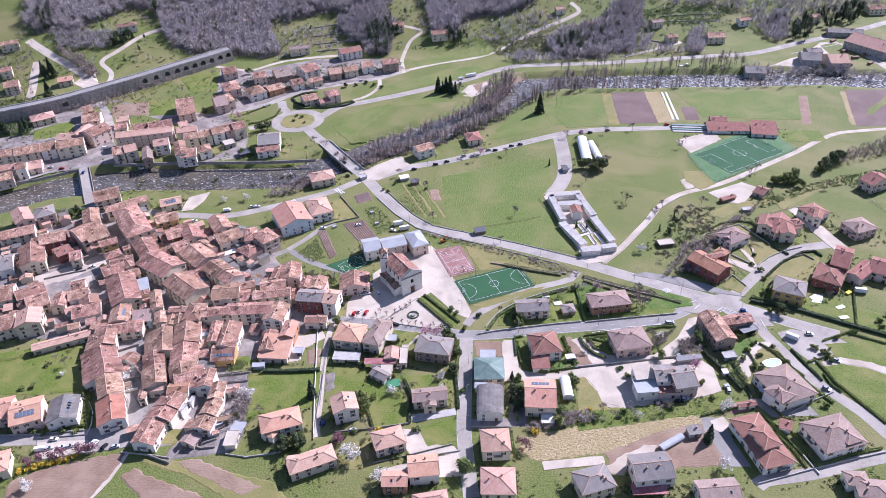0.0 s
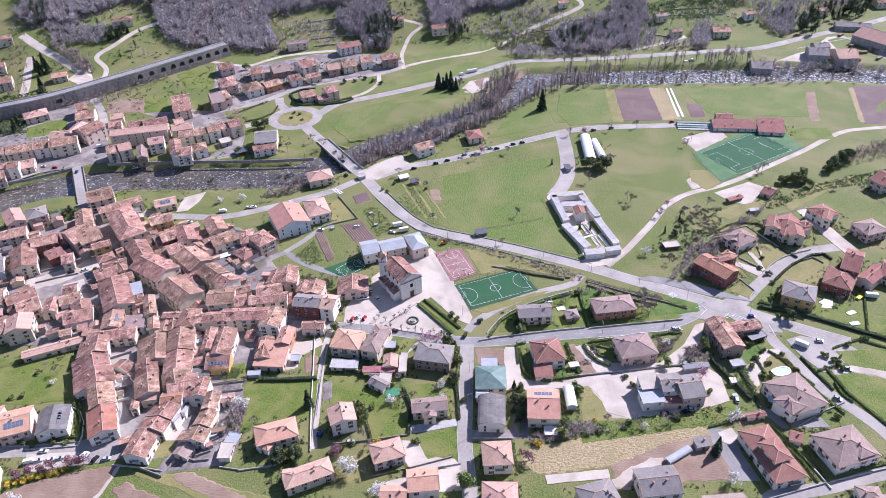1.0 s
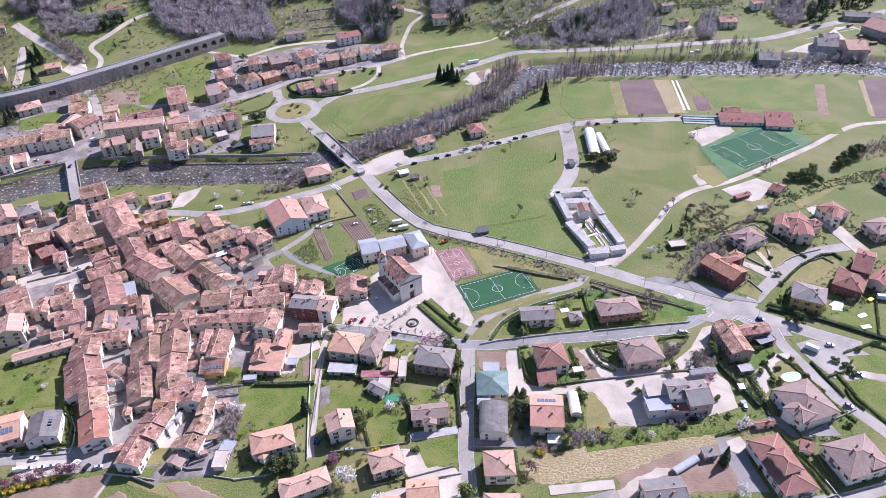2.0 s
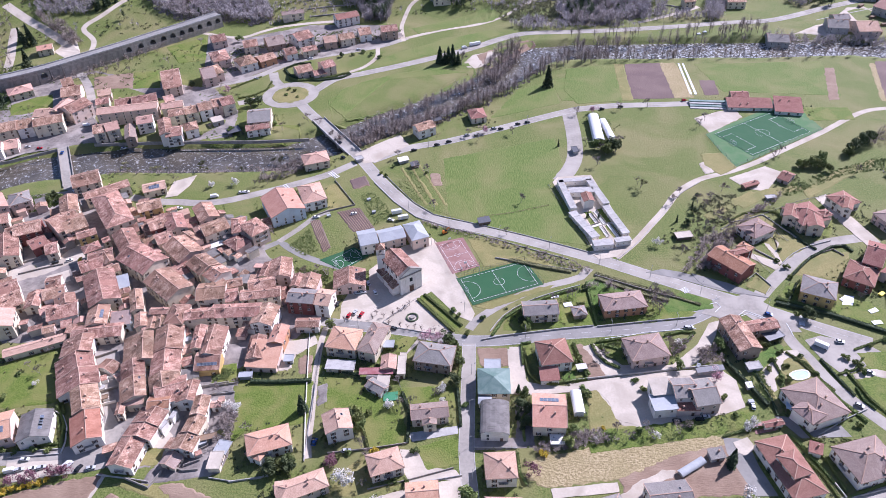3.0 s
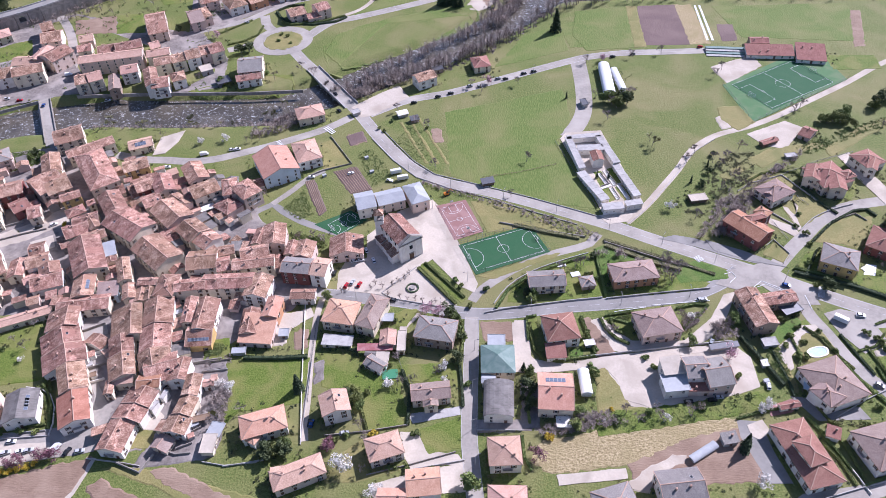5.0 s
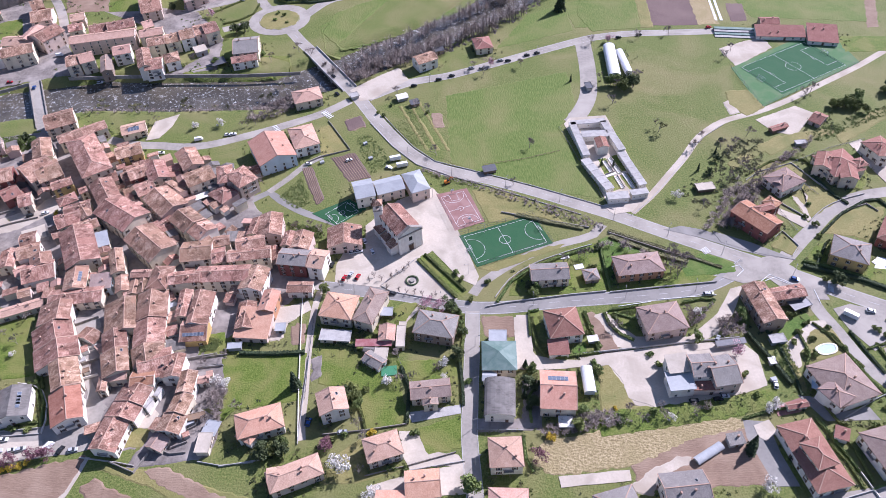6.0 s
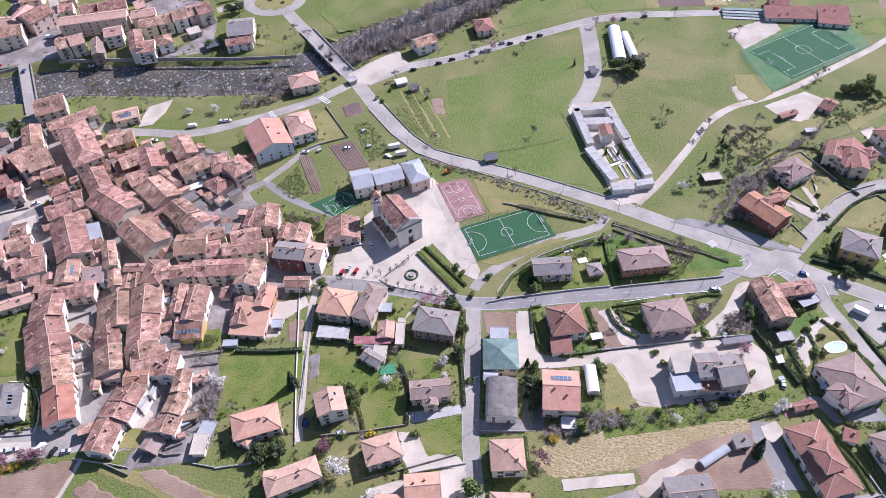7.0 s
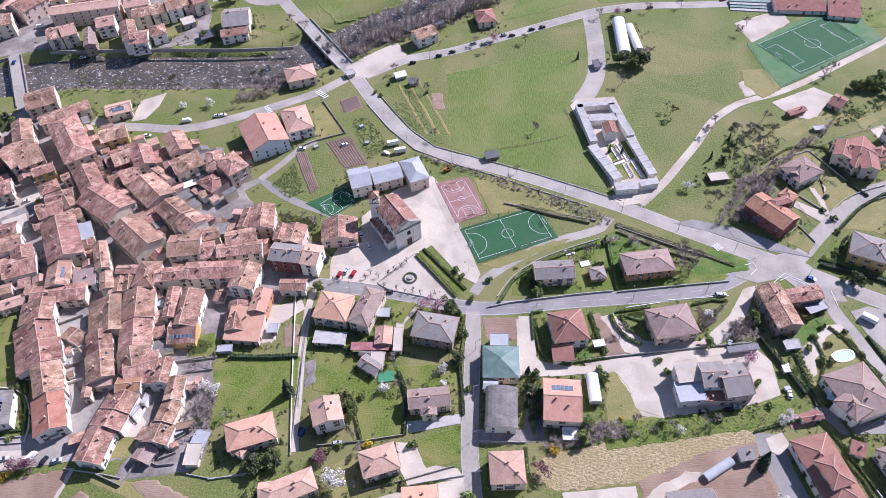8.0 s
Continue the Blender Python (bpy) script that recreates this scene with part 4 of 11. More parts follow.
def tufts(points, n, material="leaf", size=0.5, high=1.0, label="", seed=1, name="bushes", clear=False):
    """Low scrub: clumps of leaves strewn over a plot."""
    rnd = random.Random(seed)
    v, f = [], []
    for x, y in spots(points, n, seed):
        if clear and not is_clear(x, y):
            continue
        z = ground_at(x, y)
        r = size * rnd.uniform(0.5, 1.5)
        for _ in range(14):
            c = Vector((x + rnd.gauss(0, r * 0.6), y + rnd.gauss(0, r * 0.6), z + abs(rnd.gauss(0, high * 0.45))))
            a = Vector((rnd.gauss(0, 1), rnd.gauss(0, 1), rnd.gauss(0, 0.6))).normalized() * size * 0.4
            b = a.orthogonal() * 0.8
            k = len(v)
            v += [c - a, c + b, c + a, c - b]
            f.append((k, k + 1, k + 2, k + 3))
    return tagged(put(name, shape(name, v, f, material)), label or "low green scrub and weeds", "bushes", kind="stuff")


def hedge(points, high=1.4, thick=1.0, material="leaf", label=""):
    rnd = random.Random(int(points[0][0] * 3 + points[0][1]))
    line = [Vector((a, b, 0)) for a, b in points]
    core = strip(Build(), line, -thick * 0.38, thick * 0.38, high * 0.88, high * 0.88 + 0.2, deck=over_water)
    for a, b in zip(line, line[1:]):
        d = b - a
        s = Vector((-d.y, d.x, 0)).normalized()
        for _ in range(int(d.length * 22)):
            u, o, h = rnd.random(), rnd.choice((-0.5, 0.5, rnd.uniform(-0.5, 0.5), rnd.uniform(-0.5, 0.5))) * thick, rnd.random()
            q = a + d * u
            z = over_water(q.x, q.y) + (high * h if abs(o) == 0.5 * thick else high * rnd.uniform(0.85, 1.08))
            c = Vector((q.x, q.y, z)) + s * o
            e = Vector((rnd.gauss(0, 1), rnd.gauss(0, 1), rnd.gauss(0, 0.7))).normalized() * 0.26
            g = e.orthogonal() * 0.8
            core.add([c - e, c + g, c + e, c - g], [(0, 1, 2, 3)])
    return tagged(put("hedge", shape("hedge", core.v, core.f, material)), label or "clipped green hedge along a garden", "hedge", kind="stuff")


# ---- vehicles ----
CARS = {}


def make_car(colour, kind):
    top = new("van" if kind == "van" else "camper" if kind == "camper" else "bus" if kind == "bus" else "car")
    say = {"car": f"parked {colour} hatchback car", "van": f"parked {colour} delivery van", "camper": f"parked {colour} camper van", "bus": f"parked {colour} coach bus"}[kind]
    tagged(top, say, kind)
    if kind == "car":
        low = [(-2.1, 0.35), (-2.15, 0.75), (-1.9, 0.9), (1.0, 0.95), (1.95, 0.78), (2.1, 0.5), (2.05, 0.3)]
        cab = [(-1.95, 0.88), (-1.5, 1.42), (0.1, 1.46), (1.0, 0.92)]
        half, wheels = 0.85, (-1.3, 1.3)
    elif kind == "van":
        low = [(-2.6, 0.4), (-2.65, 1.1), (2.3, 1.15), (2.55, 0.9), (2.6, 0.4)]
        cab = [(-2.6, 1.1), (-2.5, 2.2), (1.3, 2.25), (2.1, 1.15)]
        half, wheels = 0.98, (-1.7, 1.7)
    else:
        n = 3.4 if kind == "camper" else 5.4
        low = [(-n, 0.45), (-n, 1.3), (n, 1.3), (n, 0.5)]
        cab = [(-n, 1.3), (-n, 2.9), (n - 0.5, 2.9), (n, 1.7), (n, 1.3)]
        half, wheels = 1.12, (-n * 0.6, n * 0.65)
    b = Build().prism([(p, q) for p, q in low], -half, half)
    put("body", b.mesh("body", "car_" + colour), top)
    g = Build().prism(cab, -half + 0.1, half - 0.1)
    cb = put("cabin", g.mesh("cabin", "glass" if kind == "car" else "car_" + colour), top)
    if kind == "car":
        put("car_roof", Build().prism([(-1.5, 1.42), (0.1, 1.46), (0.12, 1.5), (-1.48, 1.47)], -half + 0.14, half - 0.14).mesh("car_roof", "car_" + colour), cb)
    else:
        n = cab[0][0]
        e = cab[-2][0]
        put("windscreen", Build().beam((e + 0.03, 0, 1.75), (e - 0.28, 0, 2.2), half * 1.7, 0.05).mesh("windscreen", "glass"), cb)
    me = Build().tube((0, -0.1, 0), (0, 0.1, 0), 0.32, 0.32, 10).mesh("wheel", "rubber")
    for wx in wheels:
        for wy in (-half + 0.08, half - 0.08):
            put("wheel", me, top, pose(wx, wy, 0.32))
    return top


def car(x, y, turn=0.0, colour="grey", kind="car"):
    m = pose(x, y, max(ground_at(x, y), 0.0) + LAYER[0] - 0.02, 0, 0, turn)
    if (colour, kind) not in CARS:
        CARS[colour, kind] = make_car(colour, kind)
        CARS[colour, kind].matrix_basis = m
        return CARS[colour, kind]
    return copy_thing(CARS[colour, kind], m)


def car_row(points, n, turn=0.0, colours=("grey", "white", "dark", "silver", "red", "blue")):
    """Cars parked one after another along a line, each turned that far from it."""
    (ax, ay), (bx, by) = points
    a = math.degrees(math.atan2(by - ay, bx - ax))
    for i in range(n):
        u = (i + 0.5) / n
        car(ax + (bx - ax) * u, ay + (by - ay) * u, a + turn, colours[(i * 5 + int(ax)) % len(colours)])


# ---- playing fields ----
def ring(r, w, z, a0=0.0, a1=math.tau, n=32):
    b = Build()
    v = [(q * math.cos(a0 + (a1 - a0) * i / n), q * math.sin(a0 + (a1 - a0) * i / n), z) for i in range(n + 1) for q in (r - w / 2, r + w / 2)]
    return b.add(v, [(2 * i, 2 * i + 1, 2 * i + 3, 2 * i + 2) for i in range(n)])


def pitch_lines(x, y, turn, w, d, h, kind="futsal", line=0.16):
    """White lines, and goals or baskets, of a playing field w long and d wide."""
    top = new("pitch_marking")
    top.matrix_basis = pose(x, y, LAYER[0] + 0.03, 0, 0, turn)
    tagged(top, f"white painted lines of a {kind} court", "court lines")
    hw, hd, z = w / 2, d / 2, 0.0
    rect = lambda b, x0, y0, x1, y1: b.add([(x0, y0, z), (x1, y0, z), (x1, y1, z), (x0, y1, z)], [(0, 1, 2, 3)])

    def frame_box(x0, y0, x1, y1, nm):
        b = Build()
        l = line / 2
        p = [(x0 - l, y0 - l), (x1 + l, y0 - l), (x1 + l, y1 + l), (x0 - l, y1 + l), (x0 + l, y0 + l), (x1 - l, y0 + l), (x1 - l, y1 - l), (x0 + l, y1 - l)]
        b.add([(a, c, z) for a, c in p], [(0, 1, 5, 4), (1, 2, 6, 5), (2, 3, 7, 6), (3, 0, 4, 7)])
        put(nm, b.mesh(nm, "paint_white"), top)

    frame_box(-hw, -hd, hw, hd, "outline")
    put("halfway_line", rect(Build(), -line / 2, -hd, line / 2, hd).mesh("halfway_line", "paint_white"), top)
    put("centre_circle", ring({"football": 0.13 * d * 1.1, "futsal": 0.15 * d, "basketball": 0.12 * d}[kind], line, z).mesh("centre_circle", "paint_white"), top)
    for s in (-1, 1):
        half = math.pi if s > 0 else 0
        if kind == "football":
            frame_box(*sorted((s * hw, s * (hw - 0.17 * w)))[:1], -0.32 * d, max(s * hw, s * (hw - 0.17 * w)), 0.32 * d, "penalty_box")
            put("arc", ring(0.13 * d, line, z, half - 0.9, half + 0.9, 14).mesh("arc", "paint_white"), top, pose(s * (hw - 0.115 * w), 0, 0))
        elif kind == "futsal":
            put("arc", ring(0.36 * d, line, z, half - 1.57, half + 1.57, 20).mesh("arc", "paint_white"), top, pose(s * hw, 0, 0))
        else:
            put("arc", ring(0.44 * d, line, z, half - 1.57, half + 1.57, 20).mesh("arc", "paint_white"), top, pose(s * (hw - 1.2), 0, 0))
            frame_box(min(s * hw, s * (hw - 5.4)), -0.16 * d, max(s * hw, s * (hw - 5.4)), 0.16 * d, "key")
    for s in (-1, 1):
        if kind == "basketball":
            g = new("basketball_hoop")
            tagged(g, "basketball hoop on a steel pole", "hoop")
            put("pole", Build().tube((0, 0, 0), (0, 0, 3), 0.1, 0.1, 6).beam((0, 0, 3), (-1.3 * s, 0, 3.2), 0.12, 0.12).mesh("pole", "metal_dark"), g)
            put("backboard", Build().box(-0.04, -0.9, 2.9, 0.04, 0.9, 4.0).mesh("backboard", "plastic_white"), g, pose(-1.3 * s, 0, 0))
            put("rim", ring(0.23, 0.06, 3.05, n=12).mesh("rim", "awning_red"), g, pose(-1.6 * s, 0, 0))
            off = 1.0
        else:
            gw, gh = (3.0, 2.1) if kind == "futsal" else (5.5, 2.3)
            g = new("goal")
            tagged(g, "white metal football goal with a net", "goal")
            fr = Build().tube((0, -gw / 2, 0), (0, -gw / 2, gh), 0.09, 0.09, 6).tube((0, gw / 2, 0), (0, gw / 2, gh), 0.09, 0.09, 6).tube((0, -gw / 2, gh), (0, gw / 2, gh), 0.09, 0.09, 6)
            put("goal_frame", fr.mesh("goal_frame", "paint_white"), g)
            nt = Build()
            for i in range(9):
                yy = -gw / 2 + gw * i / 8
                nt.beam((0, yy, gh), (1.5 * s, yy, 0), 0.04, 0.04)
            for i in range(5):
                nt.beam((1.5 * s * i / 4, -gw / 2, gh * (1 - i / 4)), (1.5 * s * i / 4, gw / 2, gh * (1 - i / 4)), 0.04, 0.04)
            put("net", nt.mesh("net", "paint_white"), g)
            off = 0.0
        g.matrix_basis = pose(x, y, LAYER[0] + 0.02, 0, 0, turn) @ pose(s * (hw + off), 0, 0)


# ---- landmarks ----
def church(x, y, turn, w, d, h):
    """The nave with its gabled front towards the square, side chapels and a bell tower."""
    top = new("church")
    top.matrix_basis = pose(x, y, 0, 0, 0, turn)
    tagged(top, "tall pale plastered church with clay tile gable roof", "church")
    hw, hd, r = w / 2, d / 2, 0.5 * w / 2
    prof = [(-hw, h), (0, h + r), (hw, h), (hw, h - 0.3), (0, h + r - 0.3), (-hw, h - 0.3)]
    rf = put("roof", Build().prism(prof, -hd + 0.8, hd).mesh("roof", "tile_old_gy"), top)
    put("ridge_cap", Build().beam((0, -hd + 0.8, h + r + 0.05), (0, hd, h + r + 0.05), 0.4, 0.15).mesh("ridge_cap", "ridge"), rf)
    i = hw - 0.6
    put("wall", Build().prism([(-i, -1), (i, -1), (i, h - 0.05), (0, h + r - 0.35), (-i, h - 0.05)], -hd + 1.2, hd - 0.6).mesh("wall", "white"), top)
    fr = put("facade", Build().prism([(-hw, -1), (hw, -1), (hw, h + 0.1), (0, h + r + 0.5), (-hw, h + 0.1)], -hd, -hd + 1.2).mesh("facade", "white"), top, None, "plastered front with four pilasters")
    for px in (-hw + 0.7, -hw * 0.45, hw * 0.45, hw - 0.7):
        put("pilaster", Build().box(-0.5, -0.25, 0, 0.5, 0.02, h - 1.2).mesh("pilaster", "white"), fr, pose(px, -hd, 0))
    put("cornice", Build().box(-hw - 0.3, -0.5, -0.3, hw + 0.3, 0.02, 0.3).mesh("cornice", "stone"), fr, pose(0, -hd, h - 0.7))
    for s in (-1, 1):
        put("gable_moulding", Build().beam((s * (hw + 0.3), -hd + 0.4, h + 0.2), (0, -hd + 0.4, h + r + 0.65), 1.7, 0.3).mesh("gable_moulding", "stone"), fr)
    dr = Build().box(-1.3, -0.2, 0, 1.3, 0.02, 4.2, 1).box(-1.6, -0.35, 4.2, 1.6, 0.02, 4.6, 0)
    put("portal", dr.mesh("portal", ["stone", "shutter_brown"]), fr, pose(0, -hd, 0))
    put("front_window", Build().box(-0.9, -0.15, -1.2, 0.9, 0.02, 1.2, 0).mesh("front_window", ["glass"]), fr, pose(0, -hd, 8.4))
    for s in (-1, 1):
        for k in range(4):
            put("nave_window", Build().box(-0.6, -0.12, -1.2, 0.6, 0.02, 1.2).mesh("nave_window", "glass"), top, pose(0, 0, 0, 0, 0, 90 * s) @ pose(s * (-hd + 5 + k * (w + d) * 0.13), -i - 0.02, h - 2.2))
            put("buttress", Build().box(-0.4, -0.5, 0, 0.4, 0.02, h - 0.6).mesh("buttress", "white"), top, pose(0, 0, 0, 0, 0, 90 * s) @ pose(s * (-hd + 3 + k * (w + d) * 0.13), -i - 0.02, 0))
    for k, (y0, y1, out, hh) in enumerate(((-hd + 2.0, -hd + 7.0, 4.6, 5.5), (-hd + 8.5, -hd + 14.0, 3.8, 5.0), (-hd + 15.5, -hd + 21.5, 3.8, 5.0))):
        ch = put("side_chapel", Build().prism([(-i - out, -1), (-i, -1), (-i, hh + 1.2), (-i - out, hh)], y0, y1).mesh("side_chapel", "white"), top)
        put("chapel_roof", Build().prism([(-i - out - 0.3, hh - 0.1), (-i, hh + 1.25), (-i, hh + 1.5), (-i - out - 0.3, hh + 0.15)], y0 - 0.3, y1 + 0.3).mesh("chapel_roof", "tile_old"), ch)


def bell_tower(x, y, turn, w, d, h):
    top = new("bell_tower")
    top.matrix_basis = pose(x, y, 0, 0, 0, turn)
    tagged(top, "square plastered bell tower with arched openings and tiled cap", "tower")
    s = w / 2
    put("shaft", Build().box(-s, -s, -1, s, s, h - 4).mesh("shaft", "white"), top)
    put("string_course", Build().box(-s - 0.25, -s - 0.25, h - 4, s + 0.25, s + 0.25, h - 3.6).mesh("string_course", "stone"), top)
    for a in (-1, 1):
        for c in (-1, 1):
            x0, x1 = sorted((a * s, a * s * 0.45))
            y0, y1 = sorted((c * s, c * s * 0.45))
            put("belfry_pier", Build().box(x0, y0, h - 3.6, x1, y1, h - 0.4).mesh("belfry_pier", "white"), top)
    put("bell", Build().tube((0, 0, h - 3.2), (0, 0, h - 1.8), 0.7, 0.35, 12).mesh("bell", "metal_dark"), top)
    put("belfry_top", Build().box(-s - 0.2, -s - 0.2, h - 0.4, s + 0.2, s + 0.2, h).mesh("belfry_top", "stone"), top)
    q = s + 0.4
    put("roof", Build().add([(-q, -q, h), (q, -q, h), (q, q, h), (-q, q, h), (0, 0, h + 2.6)], [(0, 1, 4), (1, 2, 4), (2, 3, 4), (3, 0, 4), (3, 2, 1, 0)]).mesh("roof", "tile_old"), top)


def niche_block(x, y, turn, w, d, h, steps=1):
    """A row of burial niches under a flat pale roof."""
    for k in range(steps):
        top = new("columbarium")
        off = (k + 0.5) / steps * d - d / 2
        top.matrix_basis = pose(x, y, 0, 0, 0, turn) @ pose(0, off, 0)
        tagged(top, "low concrete columbarium block with a flat pale roof", "columbarium", "columbarium blocks")
        hh, dd = h - 0.12 * k, d / steps - (0.3 if steps > 1 else 0)
        put("roof", Build().box(-w / 2, -dd / 2, hh - 0.3, w / 2, dd / 2, hh).mesh("roof", "concrete"), top)
        put("wall", Build().box(-w / 2 + 0.35, -dd / 2 + 0.3, -0.5, w / 2 - 0.35, dd / 2 - 0.3, hh - 0.3).mesh("wall", "white"), top)
        me = Build().box(-0.4, -0.06, -0.35, 0.4, 0.02, 0.35).mesh("niche_slab", "paving")
        for sx, sy, length, depth, tn in ((0, -1, w / 2, dd / 2, 0), (1, 0, dd / 2, w / 2, 90), (-1, 0, dd / 2, w / 2, 270)):
            n = max(1, int(2 * length / 2.2))
            for c in range(min(n, 3)):
                put("niche_slab", me, top, pose(0, 0, 0, 0, 0, tn) @ pose((c - (min(n, 3) - 1) / 2) * 2 * length / min(n, 3), -(depth - (0.3 if sy else 0.35)) - 0.02, hh * 0.5))


def tomb(x, y, turn=0.0):
    if "tomb" not in PROTO:
        top = new("tomb")
        tagged(top, "pale stone grave with an upright headstone", "grave", "graves of the cemetery")
        put("slab", Build().box(-0.5, -1.0, -0.1, 0.5, 1.0, 0.35).mesh("slab", "white"), top)
        put("headstone", Build().box(-0.45, 0.85, 0.35, 0.45, 1.0, 1.3).mesh("headstone", "stone"), top)
        top.matrix_basis = pose(x, y, LAYER[0], 0, 0, turn)
        PROTO["tomb"] = top
        return
    copy_thing(PROTO["tomb"], pose(x, y, LAYER[0], 0, 0, turn))


def tomb_row(points, n):
    (ax, ay), (bx, by) = points
    a = math.degrees(math.atan2(by - ay, bx - ax))
    for i in range(n):
        u = (i + 0.5) / n
        tomb(ax + (bx - ax) * u, ay + (by - ay) * u, a)


def viaduct(points, width=11.0, high=12.0, arch=9.0):
    """A stone viaduct that carries a road on round arches."""
    line = smooth_line(points, arch)
    top = new("viaduct")
    top.matrix_basis = pose(line[0].x, line[0].y, 0)
    tagged(top, "long grey stone viaduct on round arches", "viaduct")
    rel = line[0].copy()
    n = len(line)
    for i in range(n - 1):
        a, b = line[i] - rel, line[i + 1] - rel
        d = b - a
        L = d.length
        tn = math.degrees(math.atan2(d.y, d.x))
        r = min(L * 0.34, 2.7)
        z = high - 2.2 - r
        arc = [(L / 2 - r * math.cos(k * math.pi / 10), z + r * math.sin(k * math.pi / 10)) for k in range(11)]
        w = Build()
        low = high - 7.0
        for y0 in (-width / 2, width / 2):
            p = [(0, -6), (0, high), (L, high), (L, -6)]
            if i > n * 0.55 or i == n // 3:
                p = [(0, low), (0, high), (L, high), (L, low), (L / 2 + r, low)] + arc[::-1] + [(L / 2 - r, low)]
            w.add([(px, y0, pz) for px, pz in p], [tuple(range(len(p)))])
        m = len(w.v) // 2
        w.f += [(q, q + m, (q + 1) % m + m, (q + 1) % m) for q in range(m)]
        w.k += [0] * m
        put("arch", w.mesh("arch", "stone"), top, Matrix.Translation(a) @ pose(0, 0, 0, 0, 0, tn))
        if i > n * 0.55 or i == n // 3:
            put("plinth", Build().box(0, -width / 2 - 0.3, -6, L, width / 2 + 0.3, low).mesh("plinth", "stone"), top, Matrix.Translation(a) @ pose(0, 0, 0, 0, 0, tn))
    deck = lambda px, py: high
    local = [q - rel for q in line]
    put("roadway", strip(Build(), local, -width / 2 + 0.5, width / 2 - 0.5, 0.1, 0.3, deck=deck).mesh("roadway", "asphalt_dark"), top)
    for o in (-width / 2 + 0.25, width / 2 - 0.25):
        put("parapet", strip(Build(), local, o - 0.25, o + 0.25, 1.1, 1.2, deck=deck).mesh("parapet", "concrete"), top)
    return top


def bridge(points, width, piers=2, label="", material="concrete"):
    line = [Vector((a, b, 0)) for a, b in points]
    top = new("bridge")
    top.matrix_basis = pose(line[0].x, line[0].y, 0)
    tagged(top, label or "concrete road bridge with plain parapets", "bridge")
    rel = line[0].copy()
    local = [q - rel for q in line]
    flat = lambda x, y: 0.0
    put("deck", strip(Build(), local, -width / 2, width / 2, 0.03, 1.1, deck=flat).mesh("deck", material), top)
    for o in (-width / 2 + 0.2, width / 2 - 0.2):
        put("parapet", strip(Build(), local, o - 0.2, o + 0.2, 1.05, 1.1, deck=flat).mesh("parapet", material), top)
    d = local[-1]
    a = math.degrees(math.atan2(d.y, d.x))
    for k in range(piers):
        q = d * (k + 1) / (piers + 1)
        put("pier", Build().box(-0.9, -width / 2 + 0.6, -7, 0.9, width / 2 - 0.6, -1.0).mesh("pier", material), top, Matrix.Translation(q) @ pose(0, 0, 0, 0, 0, a))
    return top


def roundabout(x, y, r):
    LAYER[0] += 0.002
    out = [(x + 2.25 * r * math.cos(a), y + 2.25 * r * math.sin(a)) for a in np.linspace(0, math.tau, 25)[:-1]]
    patch(out, "asphalt", "grey asphalt roundabout ring", name="road")
    isle = [(x + 1.42 * r * math.cos(a), y + 1.42 * r * math.sin(a)) for a in np.linspace(0, math.tau, 25)[:-1]]
    patch(isle, "lawn_dry", "round planted island inside the roundabout", name="island", lift=0.2)
    wall_line(isle + isle[:1], 0.28, 0.5, "concrete", "kerb", "pale concrete kerb round an island")


def pole(x, y, high=7.0, arm=1.6, turn=0.0):
    if ("pole", arm) not in PROTO:
        top = new("street_lamp")
        tagged(top, "grey steel street lamp with a single arm", "street lamp", "street lamps")
        put("mast", Build().tube((0, 0, -0.3), (0, 0, 7), 0.13, 0.08, 6).mesh("mast", "concrete"), top)
        put("arm", Build().beam((0, 0, 6.9), (arm, 0, 7.2), 0.1, 0.1).mesh("arm", "concrete"), top)
        put("lamp_head", Build().box(arm - 0.1, -0.18, 7.1, arm + 0.7, 0.18, 7.28).mesh("lamp_head", "metal_dark"), top)
        top.matrix_basis = pose(x, y, LAYER[0], 0, 0, turn)
        PROTO["pole", arm] = top
        return
    copy_thing(PROTO["pole", arm], pose(x, y, LAYER[0], 0, 0, turn))


def crossing(x, y, turn, w, d, h, bars=6):
    """Zebra bars on a road."""
    top = new("zebra_crossing")
    top.matrix_basis = pose(x, y, LAYER[0] + 0.03, 0, 0, turn)
    tagged(top, "white zebra crossing bars painted on asphalt", "road marking", kind="structure")
    for i in range(bars):
        u = -w / 2 + w * (i + 0.25) / bars
        put("bar", Build().add([(u, -d / 2, 0), (u + w / bars * 0.5, -d / 2, 0), (u + w / bars * 0.5, d / 2, 0), (u, d / 2, 0)], [(0, 1, 2, 3)]).mesh("bar", "paint_white"), top)


def furrows(points, n, material="soil", seed=1):
    """Rows of a vegetable plot between two sides: points are its four corners."""
    (ax, ay), (bx, by), (cx, cy), (dx, dy) = points
    b = Build()
    for i in range(n):
        u = (i + 0.5) / n
        p, q = (ax + (bx - ax) * u, ay + (by - ay) * u), (dx + (cx - dx) * u, dy + (cy - dy) * u)
        b.beam((*p, LAYER[0] + 0.02), (*q, LAYER[0] + 0.02), 0.45, 0.12)
    return tagged(put("furrows", b.mesh("furrows", material)), "rows of turned soil in a vegetable plot", "soil", kind="stuff")


